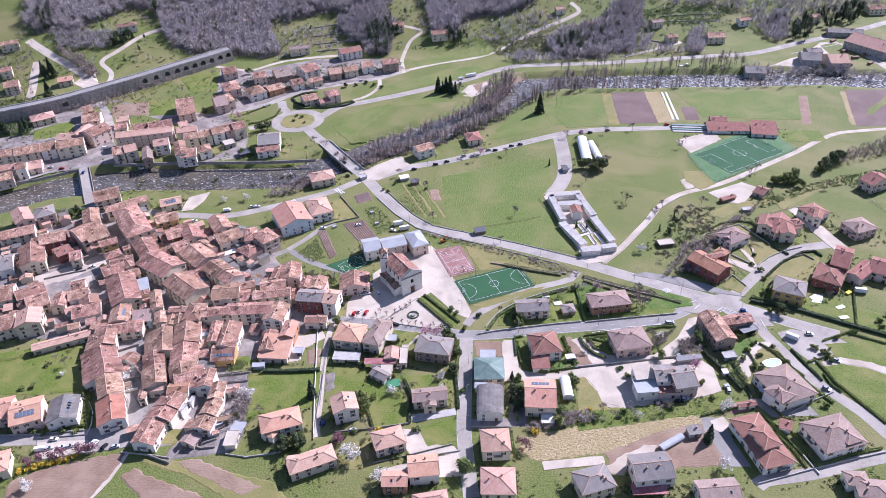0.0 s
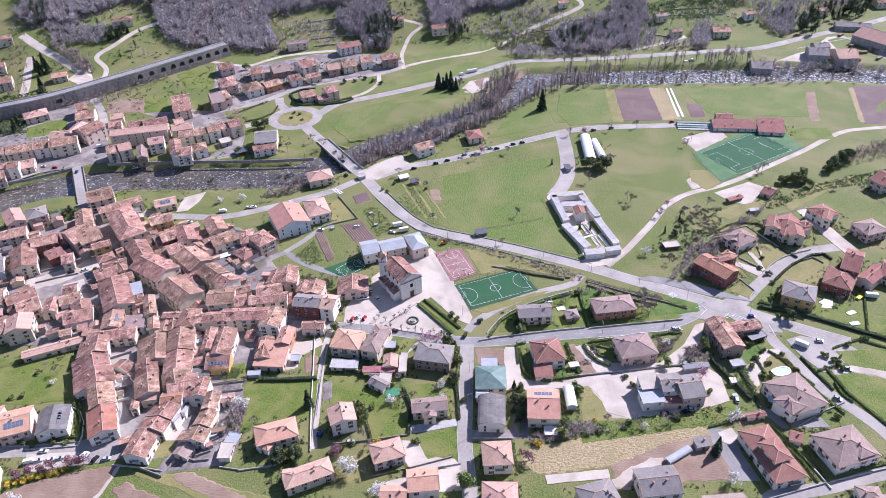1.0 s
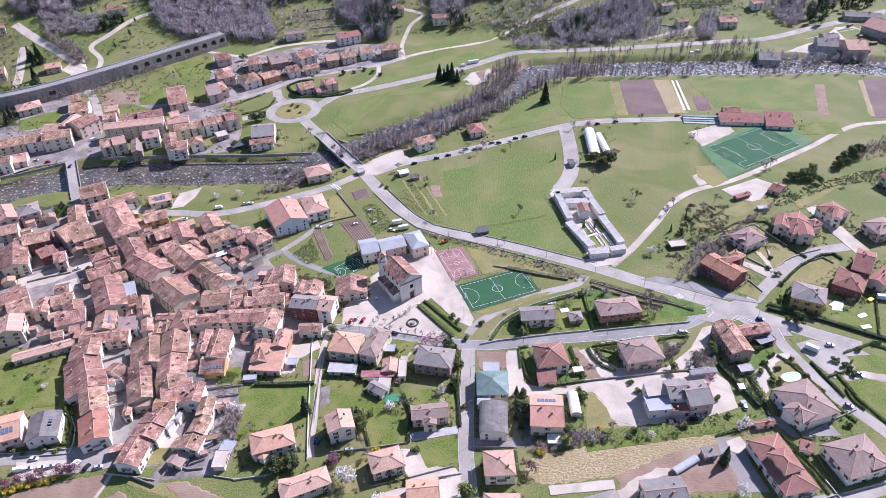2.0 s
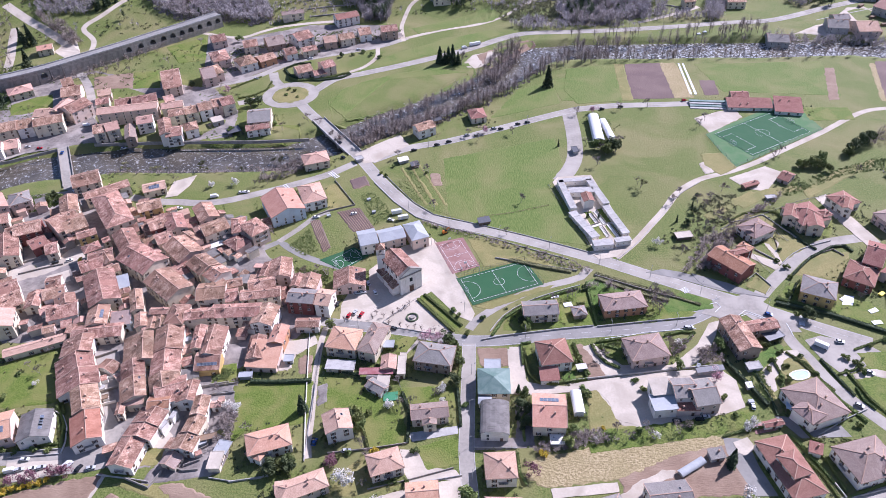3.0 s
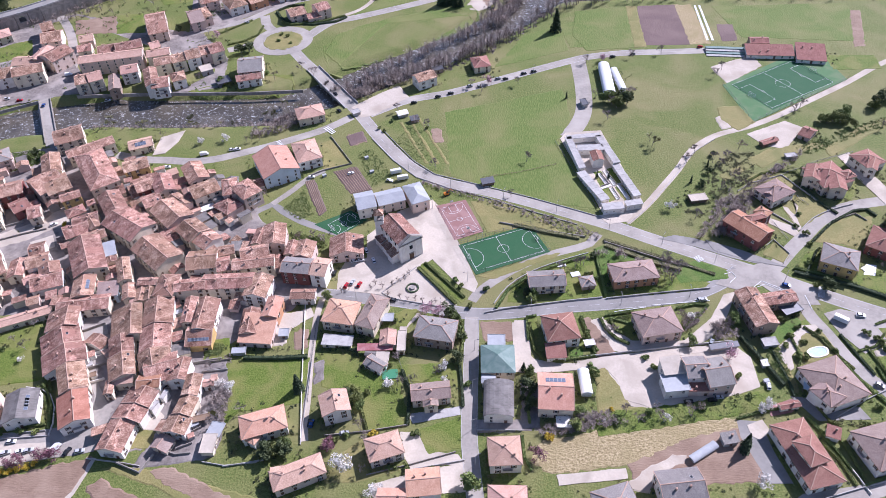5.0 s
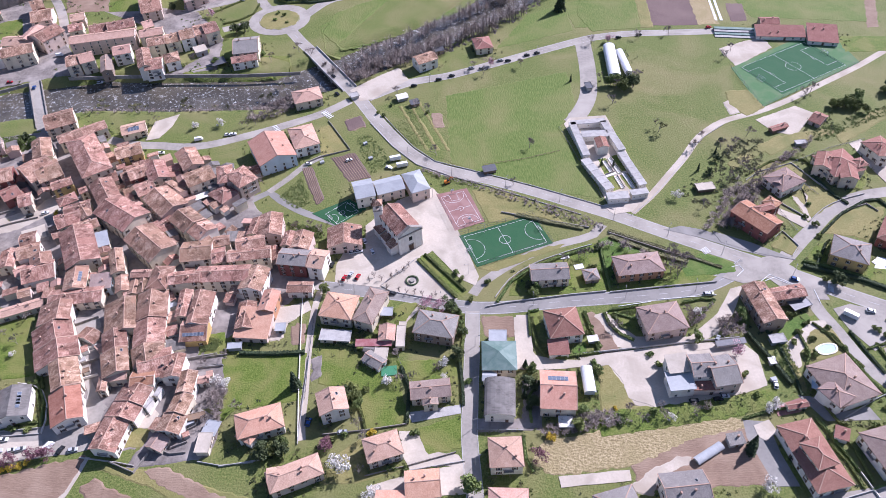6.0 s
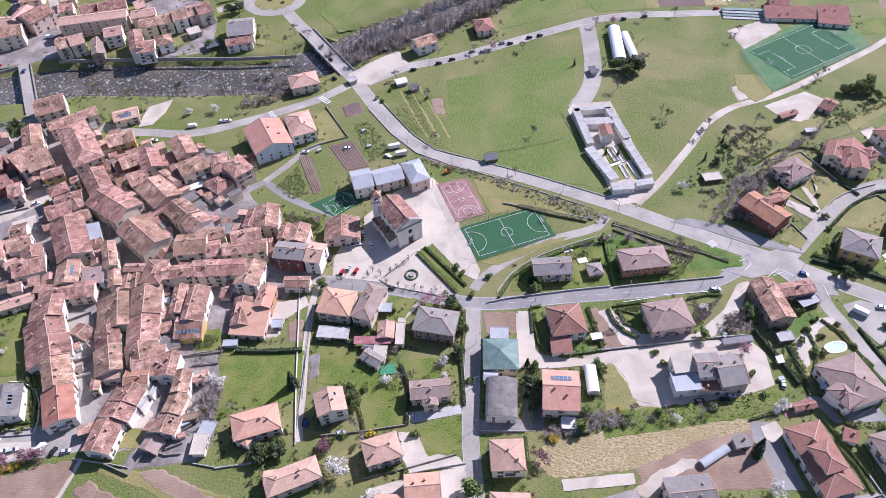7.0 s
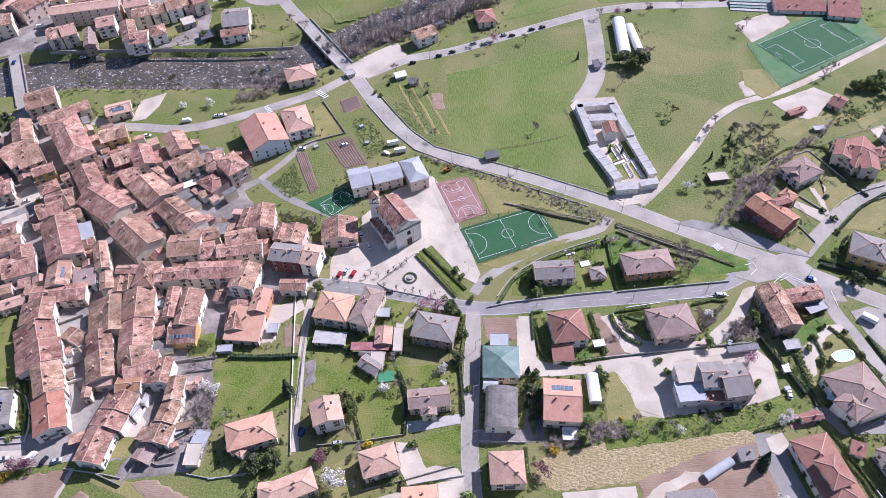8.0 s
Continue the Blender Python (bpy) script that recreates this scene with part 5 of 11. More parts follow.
def plaza_ring(x, y, r=3.0):
    top = new("fountain")
    tagged(top, "round stone fountain ringed by a dark hedge", "fountain")
    top.matrix_basis = pose(x, y, LAYER[0])
    bd = Build()
    n = 24
    for i in range(n):
        a0, a1 = i / n * math.tau, (i + 1) / n * math.tau
        bd.beam((r * math.cos(a0), r * math.sin(a0), 0.2), (r * math.cos(a1), r * math.sin(a1), 0.2), 0.7, 0.5)
    put("planting", bd.mesh("planting", "conifer"), top)
    put("basin", Build().tube((0, 0, -0.1), (0, 0, 0.6), 1.4, 1.3, 16).mesh("basin", "stone"), top)


def pool(x, y, rx, ry, turn):
    top = new("swimming_pool")
    tagged(top, "kidney-shaped garden pool with turquoise water and pale rim", "pool")
    top.matrix_basis = pose(x, y, LAYER[0], 0, 0, turn)
    PAVED.append([(x - 7, y - 5), (x + 7, y - 5), (x + 7, y + 5), (x - 7, y + 5)])
    n = 28
    rim = lambda s: [((rx * s + 0.25 * math.sin(3 * a)) * math.cos(a), (ry * s + 0.3 * math.cos(2 * a)) * math.sin(a)) for a in np.linspace(0, math.tau, n + 1)[:-1]]
    put("pool_water", Build().add([(a, b, 0.1) for a, b in rim(0.95)], [tuple(range(n))]).mesh("pool_water", "pool"), top)
    o, i = rim(1.15), rim(0.93)
    v = [(a, b, 0.25) for a, b in o] + [(a, b, 0.25) for a, b in i] + [(a, b, -0.2) for a, b in o] + [(a, b, 0.0) for a, b in i]
    f = []
    for k in range(n):
        m = (k + 1) % n
        f += [(k, m, m + n, k + n), (k + 2 * n, m + 2 * n, m, k), (k + n, m + n, m + 3 * n, k + 3 * n)]
    put("rim", Build().add(v, f).mesh("rim", "white"), top)


def grandstand(x, y, turn, w, d, h):
    top = new("grandstand")
    tagged(top, "small stepped concrete grandstand beside the pitch", "grandstand")
    top.matrix_basis = pose(x, y, 0, 0, 0, turn)
    for k in range(4):
        put("step", Build().box(-w / 2, -d / 2 + k * d / 4, 0, w / 2, -d / 2 + (k + 1) * d / 4, 0.5 + 0.5 * k).mesh("step", "metal_teal" if k % 2 else "concrete"), top)


def digger(x, y, turn=0.0):
    top = new("excavator")
    tagged(top, "small orange excavator parked on rough ground", "excavator")
    top.matrix_basis = pose(x, y, LAYER[0], 0, 0, turn)
    for s in (-1, 1):
        put("track", Build().box(-1.6, s * 0.9 - 0.25, 0, 1.6, s * 0.9 + 0.25, 0.7).mesh("track", "rubber"), top)
    put("body", Build().prism([(-1.6, 0.8), (-1.6, 1.7), (0.2, 1.8), (0.9, 1.3), (0.9, 0.8)], -1.0, 1.0).mesh("body", "car_digger"), top)
    put("cab", Build().prism([(-0.4, 1.7), (-0.4, 2.7), (0.6, 2.7), (0.9, 1.5)], -0.9, 0.1).mesh("cab", "glass"), top)
    put("boom", Build().beam((0.8, 0.3, 1.4), (2.8, 0.3, 3.2), 0.35, 0.45).mesh("boom", "car_digger"), top)
    put("stick", Build().beam((2.8, 0.3, 3.2), (4.0, 0.3, 1.4), 0.28, 0.32).mesh("stick", "car_digger"), top)
    put("bucket", Build().prism([(3.6, 0.6), (3.8, 1.4), (4.4, 1.2), (4.4, 0.6)], -0.1, 0.7).mesh("bucket", "metal_dark"), top)


def table_set(x, y, material="plastic_white", w=3.0, d=2.0, high=0.4, label="white covered garden bed", name="garden_bed"):
    ob = put(name, Build().box(-w / 2, -d / 2, -0.2, w / 2, d / 2, high - 0.1).box(-w / 2 - 0.08, -d / 2 - 0.08, high - 0.1, w / 2 + 0.08, d / 2 + 0.08, high).mesh(name, material), None, pose(x, y, LAYER[0], 0, 0, (x * 37) % 60))
    return tagged(ob, label, name.replace("_", " "))


def gap_to(x, y, line):
    """How far a point lies from a line, in plain arithmetic."""
    best = 1e9
    for (ax, ay), (bx, by) in zip(line, line[1:]):
        dx, dy = bx - ax, by - ay
        s = min(1.0, max(0.0, ((x - ax) * dx + (y - ay) * dy) / (dx * dx + dy * dy + 1e-9)))
        best = min(best, math.hypot(x - ax - s * dx, y - ay - s * dy))
    return best


def garden_plants(material, per_house, seed, label, size=0.55, high=0.9):
    """Border plants strewn round the villas, clear of houses, roads and yards: too many and too small to count."""
    rnd = random.Random(seed)
    v, f = [], []
    for hx, hy, turn, w, d, roof in HOUSES:
        if roof == "tile_old" and rnd.random() < 0.6 or w * d < 60 or hy > 560:
            continue
        a = radians(turn)
        for _ in range(per_house):
            side = rnd.choice((0, 1))
            u, o = rnd.uniform(-1.3, 1.3), rnd.choice((-1, 1))
            e = rnd.choice((rnd.uniform(0.2, 1.0), rnd.uniform(1.0, 9.0)))
            lx, ly = (u * w / 2, o * (d / 2 + e)) if side else (o * (w / 2 + e), u * d / 2)
            x, y = hx + lx * math.cos(a) - ly * math.sin(a), hy + lx * math.sin(a) + ly * math.cos(a)
            if any(gap_to(x, y, line) < width / 2 + 0.6 for line, width in ROADS) or any(in_shape(x, y, q) for q in PAVED):
                continue
            clear = True
            for bx, by, bt, bw, bd, _ in HOUSES:
                if abs(bx - x) < 25 and abs(by - y) < 25:
                    c, s = math.cos(radians(bt)), math.sin(radians(bt))
                    if abs((x - bx) * c + (y - by) * s) < bw / 2 - 0.2 and abs((y - by) * c - (x - bx) * s) < bd / 2 - 0.2:
                        clear = False
            if not clear:
                continue
            r, z = size * rnd.uniform(0.5, 1.5), ground_at(x, y)
            for _ in range(26):
                q = Vector((x + rnd.gauss(0, r * 0.55), y + rnd.gauss(0, r * 0.55), z + abs(rnd.gauss(0, high * 0.5)) * rnd.uniform(0.5, 1.3)))
                g = Vector((rnd.gauss(0, 1), rnd.gauss(0, 1), rnd.gauss(0, 0.6))).normalized() * size * 0.34
                h = g.orthogonal() * 0.8
                k = len(v)
                v += [q - g, q + h, q + g, q - h]
                f.append((k, k + 1, k + 2, k + 3))
    return tagged(put("garden_plants", shape("garden_plants", v, f, material)), label, "plants", kind="stuff")


river()

# ---- roads and ground ----
road([(205.5, 298.0), (190.6, 306.0), (176.3, 314.3), (158.9, 325.0), (140.5, 335.1), (121.2, 345.6), (101.2, 357.0), (80.3, 369.3), (63.3, 377.9), (38.1, 390.4), (11.0, 402.2), (-7.7, 408.2), (-20.5, 415.1), (-33.9, 428.0), (-45.0, 444.1), (-56.1, 462.0), (-65.1, 478.7), (-80.8, 505.6), (-106.0, 542.5), (-118.9, 561.1), (-128.0, 576.0)], 9, "asphalt", lines=True)
road([(-72.5, 320.6), (-61.3, 318.8), (-33.9, 314.7), (-17.7, 310.2), (0.8, 305.7), (19.1, 305.5), (45.4, 308.4), (71.8, 310.4), (98.2, 312.7), (114.5, 315.8), (129.4, 323.0), (141.0, 331.9)], 8, "asphalt_dark", lines=True)
road([(2.9, 303.4), (2.0, 276.7), (1.0, 254.6), (0.4, 234.5), (1.7, 215.6), (3.0, 199.0)], 6.5, "asphalt", kerb=True)
road([(-74.9, 483.6), (-91.7, 469.8), (-111.1, 459.4), (-127.0, 451.8), (-142.8, 445.3), (-158.5, 439.6), (-175.1, 438.0), (-188.6, 439.9), (-205.1, 441.4), (-224.1, 447.2)], 7, "asphalt")
road([(-63.3, 486.2), (-37.3, 502.7), (-8.3, 511.0), (21.4, 524.0), (52.1, 538.0), (83.8, 551.8), (95.8, 555.6), (120.0, 559.4), (153.1, 559.3), (181.4, 559.6), (193.5, 561.0)], 8, "asphalt", lines=True)
road([(85.5, 550.4), (84.6, 514.4), (81.3, 484.1), (73.8, 464.5), (65.9, 453.9)], 11, "asphalt")
road([(90.4, 370.7), (104.4, 385.5), (117.5, 402.4), (128.9, 417.4), (141.8, 436.1), (159.5, 451.0), (183.7, 460.4), (205.7, 471.8), (229.1, 487.0), (263.6, 509.3), (302.8, 536.7), (328.4, 543.3), (385.4, 547.9)], 4.5, "gravel")
road([(154.8, 328.9), (164.1, 337.6), (172.6, 346.6), (181.2, 354.8), (194.2, 367.4), (208.1, 376.5), (218.7, 380.9), (241.1, 385.0)], 7.5, "asphalt")
road([(166.8, 323.3), (165.5, 304.8), (170.4, 288.3), (175.9, 269.9), (185.7, 253.6), (192.4, 243.1), (196.6, 232.8), (205.3, 210.0)], 6.5, "asphalt")
road([(128.2, 202.6), (132.3, 205.2), (154.1, 208.4), (173.3, 213.2), (191.0, 217.1), (211.1, 220.8)], 6.5, "asphalt")
road([(-274.5, 464.4), (-264.7, 453.2), (-250.6, 434.4), (-232.8, 409.5), (-218.0, 390.8), (-204.1, 373.3), (-186.1, 350.8), (-172.9, 336.6), (-162.7, 331.4)], 6, "asphalt_dark")
road([(-162.7, 331.4), (-147.1, 331.5), (-139.2, 333.9), (-119.7, 335.8), (-98.8, 329.8), (-84.2, 325.3), (-72.5, 320.6)], 5.5, "asphalt")
road([(-242.4, 235.8), (-225.9, 236.4), (-206.5, 236.7), (-185.1, 238.9), (-170.2, 243.9), (-163.4, 256.8), (-160.0, 268.5)], 7, "asphalt")
road([(-73.2, 317.6), (-74.5, 305.3), (-73.9, 280.5), (-72.0, 254.7), (-71.7, 244.6), (-70.2, 234.7)], 3.2, "gravel")
road([(-160.1, 228.0), (-161.2, 221.4), (-163.4, 211.9), (-169.0, 200.0)], 3, "gravel")
road([(3.0, 313.9), (6.3, 319.6), (14.6, 327.4), (28.9, 337.9), (46.2, 346.5), (60.8, 351.2), (67.4, 354.1), (73.5, 361.8)], 5, "asphalt")
road([(-134.2, 375.3), (-129.0, 379.8), (-118.8, 389.1), (-112.7, 393.4), (-104.6, 386.2), (-91.8, 376.9), (-77.6, 370.0), (-66.3, 364.5)], 4.5, "asphalt_dark")
road([(-112.8, 393.8), (-102.6, 406.3), (-94.7, 417.9), (-85.9, 425.0)], 4, "asphalt")
road([(-237.0, 600.7), (-219.4, 611.5), (-200.7, 620.0), (-177.1, 632.2), (-154.7, 655.7), (-134.7, 667.9), (-103.0, 679.6), (-70.4, 691.6), (-48.6, 708.0)], 7.5, "asphalt")
road([(-48.6, 708.0), (-14.3, 725.6), (21.0, 737.1), (45.6, 755.0), (64.7, 770.7), (90.8, 790.5), (123.8, 808.7), (141.3, 823.8), (133.6, 839.2)], 5, "gravel")
road([(-126.2, 593.0), (-107.1, 622.0), (-87.1, 630.7), (-56.3, 644.1), (-24.7, 659.3), (8.1, 676.5), (42.5, 700.3), (66.0, 710.7), (100.3, 710.9), (145.9, 711.6), (197.9, 715.0), (256.4, 721.1), (303.4, 725.0), (365.9, 753.1), (424.0, 778.1), (479.0, 807.0), (544.6, 847.7)], 9, "asphalt", lines=True)
road([(-130.9, 591.0), (-155.9, 618.0), (-163.5, 639.0)], 8, "asphalt")
road([(-154.0, 593.8), (-167.9, 587.8), (-181.7, 581.8)], 8, "asphalt")
road([(-74.6, 687.6), (-74.0, 666.0), (-83.2, 646.2), (-98.0, 634.1)], 4, "gravel")
road([(-460.0, 771.5), (-427.4, 747.6), (-405.0, 733.2), (-381.8, 715.8), (-368.6, 696.5)], 9, "gravel")
road([(-349.5, 692.0), (-357.0, 722.9), (-372.4, 741.1), (-360.9, 762.1), (-345.0, 790.9), (-325.1, 809.4)], 5, "gravel")
road([(-413.9, 660.3), (-430.3, 707.3), (-437.5, 735.9)], 8, "gravel")
road([(-252.4, 736.4), (-213.2, 721.9), (-192.5, 736.1), (-176.5, 746.2), (-147.4, 753.4), (-111.3, 756.2)], 5, "gravel")
road([(-203.7, 655.3), (-210.9, 691.2), (-213.2, 721.9)], 5, "gravel")
road([(-51.1, 700.6), (-54.8, 740.5), (-48.5, 780.2), (-36.5, 801.1), (-65.3, 813.1), (-77.9, 810.6)], 4, "gravel")
road([(174.9, 728.4), (204.1, 742.4), (241.5, 762.6)], 5, "gravel")
road([(-272.1, 459.5), (-276.4, 467.8), (-287.3, 487.0), (-300.2, 514.9), (-299.3, 532.2), (-295.1, 549.1), (-301.7, 576.4), (-317.6, 612.3), (-333.1, 638.5), (-346.3, 655.3)], 7, "asphalt")
road([(-299.3, 532.2), (-322.9, 516.2), (-336.4, 505.8), (-356.1, 490.8), (-369.7, 482.9)], 6, "asphalt")
roundabout(-140.6, 595.0, 10.5)

# ---- fields and yards ----
patch([(-335.8, 405.2), (-317.1, 414.7), (-309.5, 448.8), (-271.1, 457.0), (-246.6, 453.4), (-226.2, 437.0), (-202.2, 425.6), (-181.0, 421.0), (-161.9, 423.6), (-143.4, 412.2), (-122.5, 404.4), (-121.2, 386.0), (-102.9, 358.0), (-73.2, 345.6), (-74.0, 324.5), (-88.2, 310.2), (-115.5, 288.2), (-126.8, 284.2), (-121.6, 263.4), (-140.7, 230.9), (-160.0, 231.4), (-170.8, 249.4), (-190.1, 265.3), (-214.4, 309.7), (-244.2, 310.7), (-287.1, 317.0)], "court_yard", "old town paving of worn grey stone")
patch([(-383.8, 492.3), (-337.3, 507.7), (-284.2, 523.5), (-231.6, 518.5), (-173.8, 526.6), (-178.6, 568.3), (-208.9, 610.7), (-265.9, 627.2), (-329.3, 654.0), (-392.1, 623.7), (-434.9, 585.1)], "court_yard", "worn grey paving of the riverside quarter")
patch([(-221.1, 617.7), (-196.0, 622.2), (-155.2, 658.4), (-70.6, 694.6), (-51.7, 712.9), (-62.0, 741.2), (-146.7, 748.6), (-212.1, 717.1), (-245.4, 732.6)], "court_yard", "worn paving between hillside houses")
patch([(-11.7, 486.1), (70.1, 511.2), (71.3, 473.0), (59.6, 451.4), (74.9, 383.6), (53.0, 387.9), (11.1, 405.9), (-7.8, 417.1)], "meadow", "bright green mown meadow")
patch([(-107.3, 583.6), (-60.3, 622.4), (-24.3, 641.7), (14.9, 623.1), (-8.4, 596.6), (-51.9, 568.7), (-78.6, 542.8), (-97.0, 539.8)], "meadow", "green meadow beside the river")
patch([(24.4, 544.4), (48.7, 590.2), (77.6, 606.1), (80.6, 566.4)], "meadow", "green meadow beside the river")
patch([(77.6, 606.1), (143.1, 634.2), (137.2, 570.3), (82.5, 570.7)], "meadow", "green meadow beyond the road")
patch([(144.4, 635.4), (174.6, 635.7), (171.9, 569.1), (137.7, 570.3)], "plough", "brown ploughed field strip")
patch([(174.6, 635.7), (187.4, 634.7), (187.0, 570.3), (171.9, 569.1)], "dry_grass", "pale dry field strip")
patch([(203.5, 630.8), (309.2, 629.2), (301.1, 565.7), (212.7, 578.7)], "meadow", "green meadow beyond the road")
patch([(199.0, 599.7), (211.1, 598.8), (207.9, 573.3), (196.7, 573.0)], "plough", "small dark ploughed plot")
patch([(307.7, 616.4), (315.5, 615.8), (297.1, 560.5), (289.0, 558.8)], "soil", "bare reddish soil strip")
patch([(354.0, 625.7), (405.9, 624.3), (377.6, 550.6), (329.5, 551.7)], "plough", "brown ploughed field")
patch([(348.5, 623.5), (352.4, 623.2), (330.9, 553.8), (326.9, 554.1)], "dry_grass", "pale field track")
patch([(-76.1, 495.6), (-59.8, 510.4), (-45.0, 522.0), (-37.5, 506.4), (-59.7, 485.5), (-68.4, 482.8)], "gravel", "pale gravel lot beside the bridge")
patch([(-49.1, 461.3), (-30.9, 477.5), (-11.7, 484.4), (-7.8, 417.1), (-25.8, 429.3)], "grass", "rough yellow grass of a garden plot")
patch([(-37.9, 384.7), (-18.4, 394.3), (-13.7, 387.2), (-2.8, 355.4), (6.4, 325.8), (4.4, 319.9), (-3.1, 324.2), (-17.5, 344.6), (-22.7, 339.8), (-35.2, 336.0), (-52.5, 342.2), (-54.4, 364.3)], "paving", "pale paved church yard")
patch([(-64.1, 344.6), (-52.9, 346.7), (-35.3, 338.2), (-22.8, 341.7), (-42.9, 319.2), (-66.5, 323.7), (-67.1, 335.8)], "paving", "pale paved parking square")
patch([(-43.0, 321.3), (-25.5, 338.8), (-4.5, 310.7), (-12.4, 310.1), (-34.0, 315.7)], "gravel", "pale gravel triangular square")
patch([(-24.1, 339.9), (-20.8, 342.0), (0.4, 315.6), (-2.3, 312.6)], "lawn", "narrow green strip beside the walk")
patch([(104.6, 356.9), (114.4, 359.5), (124.2, 356.6), (141.1, 347.9), (155.9, 340.3), (159.7, 336.6), (156.4, 334.5), (139.4, 341.3), (122.3, 350.5), (110.7, 354.9)], "asphalt_dark", "grey asphalt parking lane")
patch([(126.6, 322.4), (136.4, 332.0), (154.4, 336.7), (163.2, 328.8), (172.4, 316.7), (173.7, 306.9), (158.9, 308.0), (148.7, 321.4), (136.0, 318.2)], "asphalt", "grey asphalt crossroads")
patch([(173.1, 301.3), (181.9, 304.3), (203.2, 296.6), (209.4, 290.1), (183.0, 276.7), (176.1, 289.0)], "asphalt", "grey asphalt lay-by")
patch([(49.6, 274.9), (69.6, 278.4), (95.9, 281.7), (124.5, 283.8), (130.8, 275.7), (130.2, 259.2), (119.5, 255.4), (109.8, 253.6), (76.6, 248.4), (65.7, 252.2), (60.1, 262.3), (56.9, 270.6)], "paving", "large pale paved yard")
patch([(60.0, 299.6), (66.7, 301.7), (71.9, 293.9), (78.3, 286.6), (103.0, 286.3), (118.5, 299.6), (128.7, 314.9), (135.7, 317.2), (126.0, 299.5), (115.6, 287.4), (107.3, 283.4), (74.7, 279.6), (66.4, 281.4)], "paving", "pale paved driveway")
patch([(23.3, 300.6), (30.0, 300.6), (30.2, 277.0), (42.2, 274.1), (50.0, 274.0), (49.6, 270.6), (24.8, 269.1), (24.0, 276.5)], "paving", "pale paved driveway")
patch([(7.2, 300.2), (22.0, 300.0), (22.9, 288.3), (8.8, 288.4)], "soil", "bare brown garden plot")
patch([(3.7, 243.8), (23.3, 243.8), (24.4, 262.5), (32.0, 262.5), (30.2, 238.8), (3.6, 237.9)], "court_yard", "worn grey yard")
patch([(30.5, 233.0), (56.8, 237.8), (84.2, 240.6), (115.1, 243.2), (117.5, 239.5), (92.5, 227.3), (65.5, 222.1), (33.7, 218.7), (26.4, 222.8)], "dry_grass", "field of tall straw coloured grass")
patch([(65.4, 221.4), (90.5, 233.1), (112.8, 238.6), (122.8, 233.0), (119.4, 213.9), (68.1, 211.7)], "soil", "bare brown soil plot")
# the shade over the drive beside the red villa is put into its dark colour
patch([(114.9, 242.5), (124.7, 241.4), (125.9, 227.2), (129.1, 212.8), (119.7, 212.8), (114.3, 234.2)], "asphalt_dark", "driveway drawn in a dark tone")
patch([(141.5, 254.0), (151.2, 252.9), (152.5, 244.8), (169.0, 248.2), (171.4, 241.8), (149.1, 241.4)], "asphalt_dark", "driveway drawn in a dark tone")
patch([(-26.4, 247.5), (-3.2, 251.3), (-3.2, 246.9), (-24.0, 242.7)], "concrete", "grey concrete terrace")
patch([(-29.6, 238.7), (-21.6, 238.2), (-17.8, 229.3), (-4.4, 227.4), (-1.7, 223.2), (-24.2, 221.2), (-27.2, 227.4)], "paving", "pale paved driveway")
patch([(-41.3, 213.8), (-28.4, 217.8), (-2.2, 223.7), (-0.5, 210.6), (-38.6, 208.4)], "paving", "pale paved forecourt")
patch([(-21.6, 239.0), (-3.2, 245.4), (-3.3, 230.7), (-17.3, 227.4)], "lawn", "green garden lawn")
patch([(-69.3, 281.9), (-50.8, 280.0), (-46.5, 273.6), (-31.1, 265.1), (-26.1, 242.4), (-43.5, 239.0), (-49.7, 260.2), (-66.3, 263.1)], "lawn", "green garden lawn")
patch([(-113.1, 279.9), (-74.8, 279.6), (-73.6, 254.5), (-101.7, 250.4), (-107.1, 244.2), (-113.3, 254.7)], "lawn", "large green garden lawn")
patch([(-32.4, 274.1), (-6.9, 275.0), (-3.2, 262.2), (-26.2, 265.0)], "lawn", "green garden lawn")
patch([(20.8, 313.0), (24.8, 323.1), (36.9, 333.5), (57.4, 345.6), (68.2, 347.7), (68.3, 315.7), (51.2, 313.9)], "lawn", "green garden lawn")
patch([(69.6, 349.9), (79.3, 343.0), (96.9, 334.0), (124.1, 323.1), (117.9, 319.1), (93.6, 316.1), (70.3, 315.0)], "lawn", "green garden lawn")
patch([(66.5, 300.2), (83.7, 303.8), (85.2, 290.7), (78.6, 288.4), (72.7, 295.4)], "lawn", "green garden lawn")
patch([(-75.8, 462.7), (-65.3, 460.7), (-62.3, 454.1), (-72.1, 450.1)], "soil", "small dug vegetable plot")
patch([(-80.1, 423.4), (-66.6, 427.9), (-54.9, 405.2), (-67.2, 401.8)], "plough", "brown dug vegetable plot")
patch([(-96.4, 414.1), (-91.1, 415.4), (-80.4, 386.9), (-83.4, 381.8)], "plough", "long brown dug garden bed")
patch([(-91.3, 453.9), (-85.0, 458.0), (-70.3, 432.0), (-86.0, 426.0)], "lawn_dry", "dry yellow yard")
patch([(75.5, 376.8), (103.8, 387.2), (90.8, 371.5), (80.3, 369.3)], "paving", "pale paved forecourt of the cemetery")
patch([(62.1, 452.4), (66.4, 458.7), (89.1, 460.2), (102.9, 385.5), (78.6, 377.6)], "paving", "pale paved cemetery floor")
patch([(78.1, 416.8), (82.6, 417.6), (86.3, 404.5), (80.4, 401.9)], "lawn", "small cemetery lawn")
patch([(86.9, 419.4), (89.6, 420.3), (93.6, 406.1), (87.8, 404.4)], "lawn", "small cemetery lawn")
patch([(79.6, 400.1), (85.0, 401.8), (88.7, 390.2), (82.5, 388.6)], "lawn", "small cemetery lawn")
